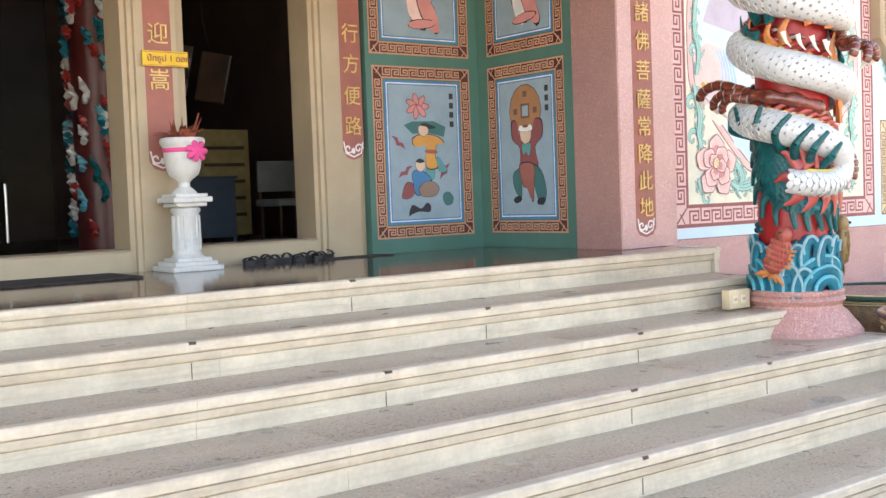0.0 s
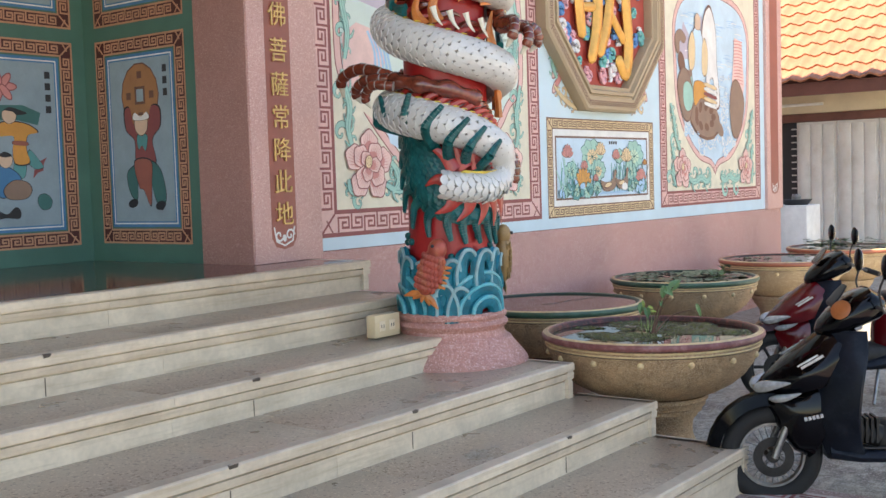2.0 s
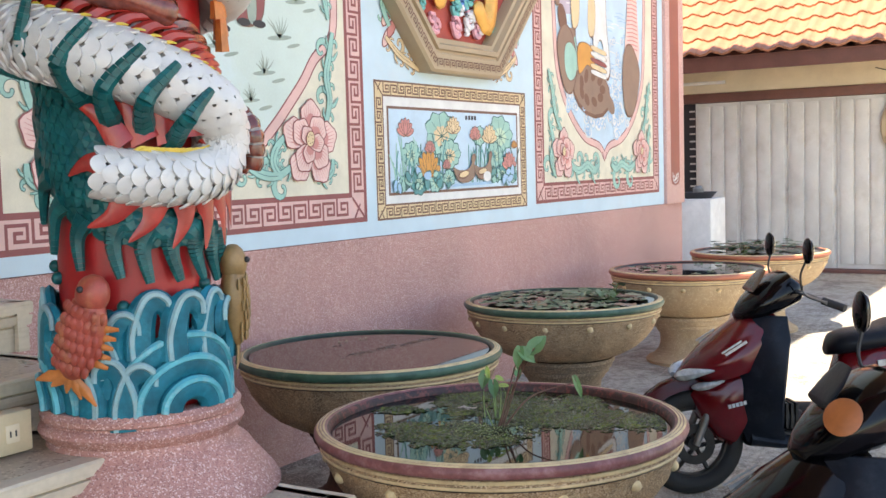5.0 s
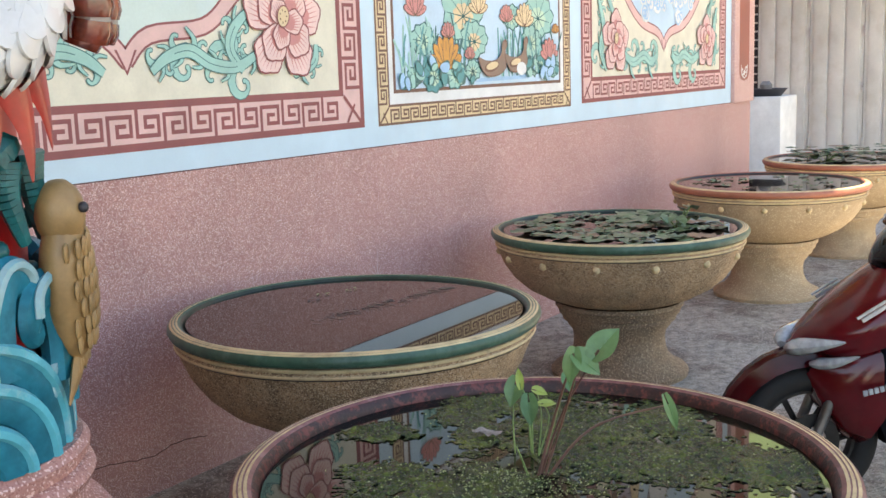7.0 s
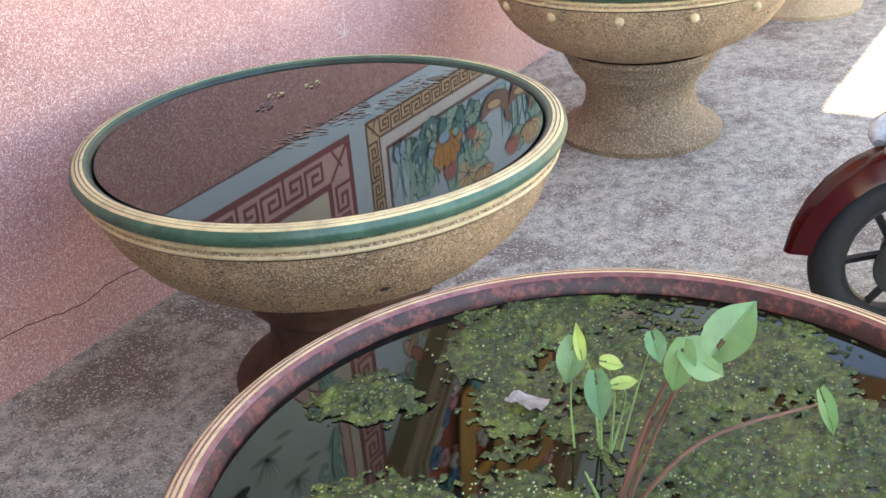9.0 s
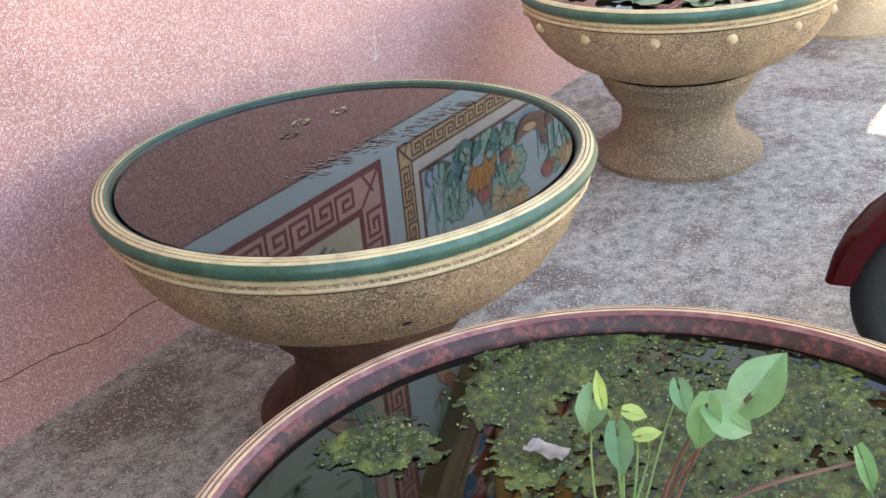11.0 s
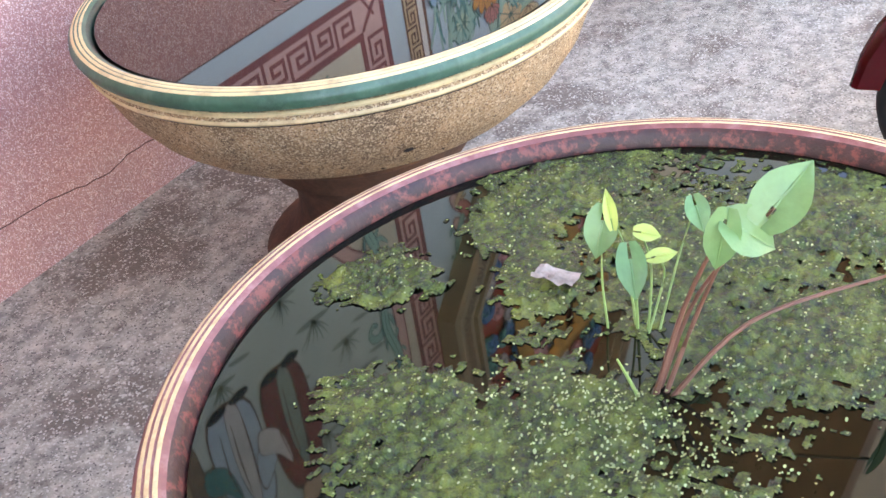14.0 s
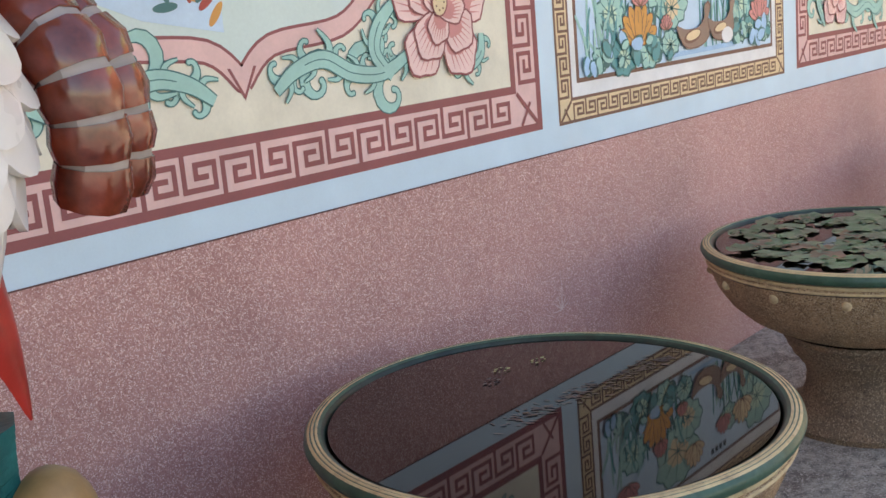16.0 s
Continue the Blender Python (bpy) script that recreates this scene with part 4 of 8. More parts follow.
painted_shape(s, "painted_trousers", ORANGEP, [(10.82, 2.05), (10.80, 2.24), (10.92, 2.28), (11.06, 2.24), (11.10, 2.10), (10.96, 2.12)], 0.0325)
painted_shape(s, "painted_head", FLESH, [(10.86, 2.76), (10.85, 2.86), (10.91, 2.90), (10.97, 2.85), (10.96, 2.76)], 0.0340)
for q in range(5):
    painted_shape(s, "painted_cloth", (WHITE, OCHRE, MAROON)[q % 3], [(11.06, 2.06 + 0.045 * q), (11.30, 2.03 + 0.045 * q), (11.30, 2.06 + 0.045 * q), (11.06, 2.09 + 0.045 * q)], 0.0345 + 0.001 * q)
painted_shape(s, "painted_rock", INKBROWN, [(11.72, 1.80), (11.66, 2.05), (11.72, 2.28), (11.86, 2.32), (12.02, 2.15), (11.98, 1.95), (11.86, 1.78)], 0.0292)
s.poly(FLOWER_LIGHT, [(11.78, 1.9), (11.72, 2.3), (11.80, 2.75), (11.98, 2.72), (12.04, 2.3), (11.95, 1.95)], 0.0238)
for k in range(14):
    s.ribbon(FLOWER, [(11.77, 2.3 + k * 0.032), (11.88, 2.31 + k * 0.032), (12.0, 2.30 + k * 0.032)], 0.010, 0.0245)
s.blob(BROWN, (10.55, 2.42), 0.07, 0.11, 0.0238, 0.4)
for sg in (-1, 1):
    f = (11.28 + sg * 0.76, 1.46)
    peony(s, f, 0.175, 0.012, art)
    leaf_scroll(s, [(f[0] - sg * 0.10, 1.40), (f[0] - sg * 0.26, 1.34), (f[0] - sg * 0.42, 1.38), (f[0] - sg * 0.54, 1.34), (f[0] - sg * 0.64, 1.38)], 0.065, 0.006, MINT, MINT_DARK)
    leaf_scroll(s, [(f[0] + sg * 0.12, 1.30), (f[0] + sg * 0.20, 1.42), (f[0] + sg * 0.16, 1.55), (f[0] + sg * 0.22, 1.70)], 0.05, 0.006, MINT, MINT_DARK)
    leaf_scroll(s, [(f[0] + sg * 0.02, 1.62), (f[0] + sg * 0.12, 1.76), (f[0] + sg * 0.16, 1.92), (f[0] + sg * 0.22, 2.05)], 0.05, 0.0066, MINT, MINT_DARK)
s.put(mural, NAMES)

# octagonal window with carved clouds and gilt strokes
octagon = tagged(thing("octagonal_window", "octagonal cream moulded window with carved clouds and gilt lettering", "window"), group="wall murals")


def octa(r, y, c=(9.04, 2.90)):
    return [Vector((c[0] + r / math.cos(math.pi / 8) * math.cos(math.pi / 8 + k * math.pi / 4), y, c[1] + r / math.cos(math.pi / 8) * math.sin(math.pi / 8 + k * math.pi / 4))) for k in range(8)]


def octa_ring(prof, material, name, label=""):
    bm = bmesh.new()
    rings = [[bm.verts.new(p) for p in octa(r, y)] for r, y in prof]
    for a, b in zip(rings, rings[1:]):
        for k in range(8):
            bm.faces.new((a[k], a[(k + 1) % 8], b[(k + 1) % 8], b[k]))
    return part(name, bm, material, octagon, label)


octa_ring([(0.97, 0.0), (0.97, -0.085), (0.955, -0.10), (0.865, -0.10), (0.86, -0.085), (0.845, -0.085), (0.84, -0.105), (0.815, -0.105), (0.80, -0.075), (0.775, -0.075), (0.765, -0.03), (0.765, 0.0)], CREAMSTONE, "frame")
oc = Sheet(wall_front(0.0), 1.0)
ring = [(p.x, p.z) for p in octa(0.912, 0)]
for k in range(8):
    a, b = Vector(ring[k]), Vector(ring[(k + 1) % 8])
    d = (b - a).normalized()
    nn = Vector((-d.y, d.x))
    cnt = 11
    for j in range(cnt):
        o = a + d * ((b - a).length * (j + 0.12) / cnt)
        L = (b - a).length / cnt
        for seg, ((x0, y0), (x1, y1)) in enumerate(zip(KEY, KEY[1:])):
            p0, p1 = o + d * x0 * L + nn * (y0 - 0.5) * 0.055, o + d * x1 * L + nn * (y1 - 0.5) * 0.055
            oc.ribbon(BROWN, [p0, p1], 0.007, 0.1022 + seg * 0.0002)
oc.put(octagon, {BROWN: "key_pattern"})
bm = bmesh.new()
bm.faces.new([bm.verts.new(p) for p in octa(0.77, -0.004)])
part("backing", bm, REDLINE, octagon)
CLOUDS = [paint("blue_cloud_paint", (0.10, 0.28, 0.60)), paint("pink_cloud_paint", (0.82, 0.42, 0.48)), paint("turquoise_cloud_paint", (0.15, 0.50, 0.48)), paint("white_cloud_paint", (0.78, 0.78, 0.80))]
cl = [bmesh.new() for _ in CLOUDS]
for k in range(130):
    r, a = 0.74 * math.sqrt(art.random()), art.uniform(0, 6.28)
    c = Vector((9.04 + r * math.cos(a), -0.015 - art.random() * 0.012, 2.90 + r * math.sin(a)))
    i = k % 4
    R = art.uniform(0.035, 0.065)
    sp = spiral((c.x, c.z), R, art.uniform(0, 6), 1.4, art.choice((1, -1)), 14)
    tube(cl[i], [(x, c.y - 0.006 * j / 14, z) for j, (x, z) in enumerate(sp)], [R * 0.30] * 12 + [R * 0.24, R * 0.2, R * 0.15], 6)
for i, b in enumerate(cl):
    part("carved_cloud", b, CLOUDS[i], octagon)
GILT = mat("gilt_carving", (0.80, 0.42, 0.10), 0.35, vary=0.1, scale=12, fine=80, bump=0.1, metal=0.3)
bm = bmesh.new()
for pts, w in (([(8.62, 3.25), (8.60, 2.95), (8.63, 2.65), (8.66, 2.48)], 0.055), ([(8.90, 3.28), (8.92, 2.9), (8.88, 2.55), (8.78, 2.30)], 0.06), ([(8.66, 2.98), (8.90, 2.98)], 0.035), ([(8.66, 2.72), (8.90, 2.74)], 0.035),
               ([(9.10, 3.3), (9.12, 2.9), (9.05, 2.6), (8.92, 2.36)], 0.055), ([(9.38, 3.3), (9.38, 2.9), (9.42, 2.5), (9.36, 2.25), (9.22, 2.38)], 0.06), ([(9.12, 2.95), (9.38, 2.97)], 0.035), ([(9.12, 2.72), (9.22, 2.62), (9.36, 2.5)], 0.04), ([(8.6, 3.26), (9.4, 3.3)], 0.045)):
    c = smooth_curve([(p[0], -0.05, p[1]) for p in pts], 5)
    tube(bm, c, [w * (0.8 + 0.3 * math.sin(3 * i / len(c))) for i in range(len(c) - 1)] + [w * 0.35], 8, flat=0.5, up=lambda p: (0, -1, 0))
part("gilt_strokes", bm, GILT, octagon, "gilt carved strokes of large characters")


# ---- writing ----
def text_mesh(body, size, depth=0.004):
    cu = bpy.data.curves.new("letters", "FONT")
    cu.body, cu.size, cu.extrude, cu.align_x, cu.align_y = body, size, depth, "CENTER", "CENTER"
    ob = bpy.data.objects.new("letters", cu)
    scene.collection.objects.link(ob)
    me = bpy.data.meshes.new_from_object(ob.evaluated_get(bpy.context.evaluated_depsgraph_get()))
    bpy.data.objects.remove(ob)
    return me


def writing(name, body, size, at, material, parent, label="", turn=0):
    me = text_mesh(body, size * U)
    me.materials.append(material)
    ob = new(name, me)
    ob.parent = parent
    ob.matrix_basis = pose(at[0] * U, at[1] * U, at[2] * U, 90, 0, turn)
    return tagged(ob, label)


def couplet(name, u0, u1, y, bottom, top, chars, size, label):
    """A red strip with a pointed white cloud foot and gilt characters."""
    t = tagged(thing(name, label, "couplet", (0, 0, 0)), group="door couplets")
    sh = Sheet(wall_front(y))
    cu = (u0 + u1) / 2
    sh.poly(STRIP, [(u0, bottom + 0.06), (u0 + 0.03, bottom + 0.015), (cu, bottom), (u1 - 0.03, bottom + 0.015), (u1, bottom + 0.06), (u1, top), (u0, top)], 0.003)
    for sg in (-1, 1):
        sh.ribbon(WHITE, spiral((cu + sg * 0.04, bottom + 0.075), 0.035, 0, 1.1, sg, 12), 0.011, 0.0055)
        sh.ribbon(WHITE, [(cu + sg * 0.075, bottom + 0.12), (cu + sg * 0.06, bottom + 0.045), (cu, bottom + 0.02)], 0.010, 0.006)
    sh.blob(WHITE, (cu, bottom + 0.06), 0.014, 0.02, 0.0065)
    sh.put(t, NAMES)
    for z, ch in chars:
        writing("character", ch, size, (cu, y - 0.008, z), GOLD, t)
    return t


couplet("couplet_strip", 5.27, 5.455, -0.07, 1.085, 4.2, [(1.265, "地"), (1.435, "此"), (1.605, "降"), (1.777, "常"), (1.95, "薩"), (2.13, "菩"), (2.317, "佛"), (2.495, "諸")], 0.135, "red strip of gilt characters on the pink pilaster")
couplet("couplet_strip", 12.70, 12.93, -0.03, 1.17, 4.2, [], 0.15, "faded red strip on the far pink pilaster")


# ---- green panels beside the doors ----
def door_panel(frame_matrix, u0, v0, u1, v1, label, which):
    t = tagged(thing("painted_panel", label, "panel"), group="painted porch panels")
    sh = Sheet(frame_matrix)
    key_border(sh, u0, v0, u1, v1, 0.085, DARKRED, PEACH, 0.003, edge=0.13, t=0.16)
    d = 0.115
    sh.rect(BLUELINE, u0 + d - 0.02, v0 + d - 0.02, u1 - d + 0.02, v1 - d + 0.02, 0.003)
    sh.rect(WHITE, u0 + d - 0.004, v0 + d - 0.004, u1 - d + 0.004, v1 - d + 0.004, 0.0045)
    sh.rect(BLUELINE, u0 + d + 0.004, v0 + d + 0.004, u1 - d - 0.004, v1 - d - 0.004, 0.006)
    sh.rect(PANELGREY, u0 + d + 0.012, v0 + d + 0.012, u1 - d - 0.012, v1 - d - 0.012, 0.0075)
    cu = (u0 + u1) / 2
    h = 0.0095
    if which == 0:
        for j in range(7):
            a = j * 0.9
            sh.blob(MAROON, (cu - 0.05 + 0.05 * math.cos(a), v1 - 0.27 + 0.04 * math.sin(a)), 0.055, 0.025, h + j * 0.0004, a)
            sh.blob(FLOWER, (cu - 0.05 + 0.05 * math.cos(a), v1 - 0.27 + 0.04 * math.sin(a)), 0.047, 0.019, h + j * 0.0004 + 0.0002, a)
        sh.poly(MINT_DARK, [(cu - 0.17, v1 - 0.40), (cu - 0.1, v1 - 0.375), (cu + 0.08, v1 - 0.37), (cu + 0.19, v1 - 0.41), (cu + 0.17, v1 - 0.48), (cu + 0.02, v1 - 0.45), (cu - 0.1, v1 - 0.46)], h + 0.004)
        def fig(name, p, pts, hh):
            painted_shape(sh, name, p, [(cu + x, v1 + y) for x, y in pts], h + hh, BLACKINK, 1.06)

        fig("painted_robe", ORANGEP, [(-0.10, -0.50), (-0.05, -0.47), (0.03, -0.465), (0.11, -0.48), (0.165, -0.52), (0.10, -0.54), (0.09, -0.62), (0.105, -0.69), (0.02, -0.695), (0.005, -0.62), (0.015, -0.545), (-0.08, -0.545)], 0.0060)
        fig("painted_trouser", TEALP, [(0.02, -0.68), (0.08, -0.685), (0.07, -0.77), (0.005, -0.77)], 0.0052)
        fig("painted_trouser", TEALP, [(0.11, -0.62), (0.16, -0.67), (0.19, -0.715), (0.14, -0.725), (0.09, -0.68)], 0.0054)
        fig("painted_sash", STRIP, [(0.015, -0.57), (0.095, -0.575), (0.095, -0.595), (0.015, -0.59)], 0.0070)
        fig("painted_head", FLESH, [(-0.04, -0.405), (-0.045, -0.45), (-0.01, -0.475), (0.03, -0.455), (0.03, -0.41)], 0.0072)
        fig("painted_hair", BLACKINK, [(-0.03, -0.40), (0.0, -0.385), (0.05, -0.395), (0.10, -0.415), (0.04, -0.425), (0.02, -0.41)], 0.0080)
        fig("painted_tunic", BLUELINE, [(-0.11, -0.73), (-0.05, -0.71), (0.02, -0.745), (0.045, -0.79), (0.0, -0.86), (-0.08, -0.88), (-0.105, -0.81)], 0.0062)
        fig("painted_head", FLESH, [(-0.08, -0.65), (-0.075, -0.70), (-0.04, -0.72), (-0.005, -0.695), (-0.01, -0.65)], 0.0074)
        fig("painted_hair", BLACKINK, [(-0.08, -0.65), (-0.045, -0.63), (-0.005, -0.65), (-0.04, -0.66)], 0.0082)
        fig("painted_drum", INKBROWN, [(-0.06, -0.84), (0.0, -0.79), (0.08, -0.80), (0.11, -0.845), (0.07, -0.89), (-0.03, -0.89)], 0.0070)
        fig("painted_cloth", MAROON, [(-0.20, -0.86), (-0.17, -0.80), (-0.12, -0.80), (-0.10, -0.86), (-0.14, -0.90), (-0.20, -0.90)], 0.0066)
        fig("painted_fan", MINT_DARK, [(0.145, -0.91), (0.16, -0.875), (0.20, -0.87), (0.235, -0.905), (0.22, -0.95), (0.17, -0.955)], 0.0060)
        fig("painted_bat", BLACKINK, [(-0.15, -1.02), (-0.12, -0.95), (-0.05, -0.975), (0.0, -0.94), (0.03, -0.96), (0.02, -1.0), (-0.06, -0.995), (-0.12, -1.01)], 0.0060)
        for bu, bv, ba in ((-0.22, -0.52, -0.7), (-0.17, -0.72, 0.6), (0.17, -0.72, 0.9)):
            ca, sa = math.cos(ba), math.sin(ba)
            bat = [(-0.075, 0.0), (-0.03, 0.022), (0.0, 0.006), (0.03, 0.022), (0.075, 0.0), (0.03, -0.006), (0.0, -0.026), (-0.03, -0.006)]
            sh.poly(MAROON, [(cu + bu + x * ca - y * sa, v1 + bv + x * sa + y * ca) for x, y in bat], h + 0.003)
    elif which == 1:
        sh.blob(BROWN, (cu, v1 - 0.33), 0.165, 0.185, h)
        sh.blob(mat_coin, (cu, v1 - 0.33), 0.157, 0.177, h + 0.001)
        sh.rect(BROWN, cu - 0.045, v1 - 0.38, cu + 0.045, v1 - 0.28, h + 0.002)
        sh.rect(PANELGREY, cu - 0.03, v1 - 0.365, cu + 0.03, v1 - 0.295, h + 0.003)
        for k in range(4):
            sh.rect(BROWN, cu - 0.02 + 0.1 * math.cos(k * 1.571), v1 - 0.35 + 0.115 * math.sin(k * 1.571), cu + 0.02 + 0.1 * math.cos(k * 1.571), v1 - 0.31 + 0.115 * math.sin(k * 1.571), h + 0.002)
        def fig(name, p, pts, hh):
            painted_shape(sh, name, p, [(cu + x, v1 + y) for x, y in pts], h + hh, BLACKINK, 1.06)

        fig("painted_robe", MAROON, [(-0.14, -0.41), (-0.09, -0.40), (-0.06, -0.50), (0.05, -0.50), (0.09, -0.40), (0.16, -0.41), (0.16, -0.51), (0.09, -0.58), (0.11, -0.71), (-0.05, -0.71), (-0.06, -0.58), (-0.13, -0.52)], 0.0046)
        fig("painted_collar", TEALP, [(-0.04, -0.56), (0.0, -0.545), (0.05, -0.56), (0.03, -0.64), (0.0, -0.61), (-0.03, -0.63)], 0.0056)
        fig("painted_head", FLESH, [(-0.045, -0.45), (-0.05, -0.52), (0.0, -0.555), (0.05, -0.52), (0.045, -0.45)], 0.0064)
        fig("painted_hair", WHITE, [(-0.07, -0.46), (-0.05, -0.425), (0.0, -0.45), (0.05, -0.425), (0.07, -0.46), (0.0, -0.47)], 0.0072)
        fig("painted_trouser", MINT_DARK, [(-0.13, -0.75), (-0.02, -0.71), (-0.05, -0.80), (-0.06, -0.91), (-0.11, -0.89), (-0.14, -0.82)], 0.0050)
        fig("painted_trouser", MINT_DARK, [(0.06, -0.71), (0.15, -0.75), (0.19, -0.89), (0.15, -0.97), (0.09, -0.89)], 0.0052)
        fig("painted_sash", STRIP, [(-0.07, -0.70), (0.07, -0.70), (0.07, -0.82), (0.055, -0.95), (0.0, -0.86), (-0.04, -0.84)], 0.0060)
        for q in (-0.10, 0.14):
            sh.blob(BLACKINK, (cu + q, v1 - 0.935 - 0.1 * abs(q) * (q > 0)), 0.045, 0.025, h + 0.0070, 0.2)
    else:
        for k, (du, dv, rx, ry, p, a) in enumerate(((0, 0.40, 0.11, 0.22, FLOWER_LIGHT if which == 2 else WHITE, 0.1), (0.08, 0.30, 0.06, 0.16, FLOWER, 0.5), (-0.1, 0.45, 0.10, 0.02, TEALP, 0.5), (0.02, 0.22, 0.12, 0.03, FLOWER, 0.1))):
            sh.blob(BLACKINK, (cu + du, v0 + dv), rx + 0.005, ry + 0.005, h + 0.003 + k * 0.001, a, wob=0.15, rng=art)
            sh.blob(p, (cu + du, v0 + dv), rx, ry, h + 0.0035 + k * 0.001, a, wob=0.15, rng=art)
    if which < 2:
        for k in range(4 if which == 0 else 3):
            sh.rect(BLACKINK, u1 - d - 0.075, v1 - d - 0.10 - k * 0.065, u1 - d - 0.04, v1 - d - 0.06 - k * 0.065, h)
    sh.put(t, NAMES)


mat_coin = paint("copper_coin_paint", (0.42, 0.20, 0.09))
door_panel(wall_front(1.31), 4.235, 1.115, 5.07, 2.288, "painted porch panel with a lotus and two plain figures", 0)
door_panel(wall_front(1.31), 4.22, 2.365, 5.07, 3.54, "painted porch panel with a draped plain figure", 2)
door_panel(wall_left(5.152), -1.20, 1.12, -0.42, 2.285, "painted porch panel with a large copper coin", 1)
door_panel(wall_left(5.152), -1.20, 2.365, -0.42, 3.54, "painted porch panel with a white draped shape", 3)

# ---- dragon column ----
COL = Vector((5.41, -1.13, 0))
COLRED = mat("glossy_red_column_paint", (0.42, 0.014, 0.016), 0.4, vary=0.15, scale=5, fine=60, bump=0.1, stain=(0.25, 0.02, 0.02), stain_amount=0.4, stain_scale=4)
BASEPINK = mat("pink_granolithic_base", (0.50, 0.24, 0.20), 0.6, vary=0.12, scale=6, fine=140, bump=0.4, speck=[(0.70, 0.48, 0.43), (0.30, 0.13, 0.11)], speck_amount=0.18, speck_scale=230)
SCALEWHITE = mat("white_ceramic_scales", (0.62, 0.62, 0.60), 0.3, vary=0.05, scale=9, fine=60, bump=0.05, stain=(0.50, 0.48, 0.42), stain_amount=0.4, stain_scale=8, coat=0.3)
TEAL = mat("teal_glazed_tiles", (0.003, 0.098, 0.102), 0.32, vary=0.25, scale=14, fine=60, bump=0.25, coat=0.0, spec=0.35, stain=(0.006, 0.20, 0.20), stain_amount=0.6, stain_scale=22)
TURQ = mat("turquoise_wave_paint", (0.002, 0.15, 0.21), 0.42, vary=0.25, scale=10, fine=50, bump=0.15, spec=0.2, stain=(0.01, 0.25, 0.33), stain_amount=0.7, stain_scale=9)
TURQ_LIGHT = mat("pale_turquoise_crest", (0.06, 0.40, 0.48), 0.4, vary=0.15, scale=12, fine=60, bump=0.15, stain=(0.42, 0.55, 0.54), stain_amount=0.6, stain_scale=16)
FOAM = mat("pale_grey_foam_edge", (0.26, 0.42, 0.44), 0.5, vary=0.15, scale=14, fine=70, bump=0.2, stain=(0.12, 0.42, 0.48), stain_amount=0.7, stain_scale=20)
FLAME = mat("glazed_red_flames", (0.40, 0.025, 0.018), 0.35, vary=0.2, scale=12, fine=60, bump=0.1, coat=0.3)
CLAW = mat("brown_glazed_claw", (0.21, 0.042, 0.022), 0.2, vary=0.35, scale=18, fine=60, bump=0.2, coat=0.6)
ORANGEFIN = mat("orange_flame_paint", (0.62, 0.20, 0.05), 0.4, vary=0.2, scale=12, fine=60, bump=0.1)
FISH = mat("coral_fish_paint", (0.42, 0.075, 0.05), 0.45, vary=0.2, scale=12, fine=70, bump=0.15, stain=(0.55, 0.25, 0.10), stain_amount=0.6, stain_scale=10)
GOLDFISH = mat("ochre_fish_paint", (0.33, 0.20, 0.08), 0.45, vary=0.2, scale=12, fine=70, bump=0.15)
IVORY = mat("ivory_paint", (0.75, 0.72, 0.60), 0.4, vary=0.1)
GROUT = mat("pale_grey_grout", (0.36, 0.32, 0.29), 0.7, vary=0.15)
YELLOWP = mat("yellow_fringe_paint", (0.68, 0.48, 0.06), 0.45, vary=0.15)

column = thing("dragon_column", "red column with a white-scaled dragon, teal waves and pink base", "column", (COL.x, COL.y, 0.56))
FACE, SIDEWAYS = Vector((-0.81, -0.586, 0)), Vector((0.586, -0.81, 0))
R0 = 0.195


def on_col(deg, z, r):
    """A place on the column: degrees right of the side that faces the forecourt, height, distance from the axis."""
    a = radians(deg)
    return (FACE * math.cos(a) + SIDEWAYS * math.sin(a)) * r + Vector((0, 0, z - 0.56))


def outward(p):
    return Vector((p[0], p[1], 0)).normalized()


def col_strip(bm, pts, w, off=0.0, n=6, flat=0.6, r=R0):
    """A raised curved band that lies on the column; pts: degrees, height; w: half widths."""
    c = smooth_curve([(a, z, 0) for a, z in pts], 5)
    m = len(c)
    ws = [w[0] + (w[1] - w[0]) * i / (m - 1) for i in range(m)]
    tube(bm, [on_col(p.x, p.y, r + off) for p in c], [max(x, 0.002) for x in ws], n, flat=flat, up=outward)


bm = bmesh.new()
lathe(bm, [(0.36, 0.0), (0.36, 0.012), (0.35, 0.03), (0.325, 0.06), (0.295, 0.095), (0.282, 0.115), (0.275, 0.122), (0.262, 0.128), (0.250, 0.142), (0.247, 0.160), (0.252, 0.168), (0.262, 0.175), (0.268, 0.188), (0.262, 0.20), (0.25, 0.206), (0.248, 0.212), (0.26, 0.218), (0.262, 0.232), (0.252, 0.245), (0.20, 0.247)], 64)
part("base", bm, BASEPINK, column, "pink speckled moulded base")
bm = bmesh.new()
lathe(bm, [(R0, 0.246), (R0, 0.9), (R0, 2.0), (R0, 4.44)], 56)
part("shaft", bm, COLRED, column)

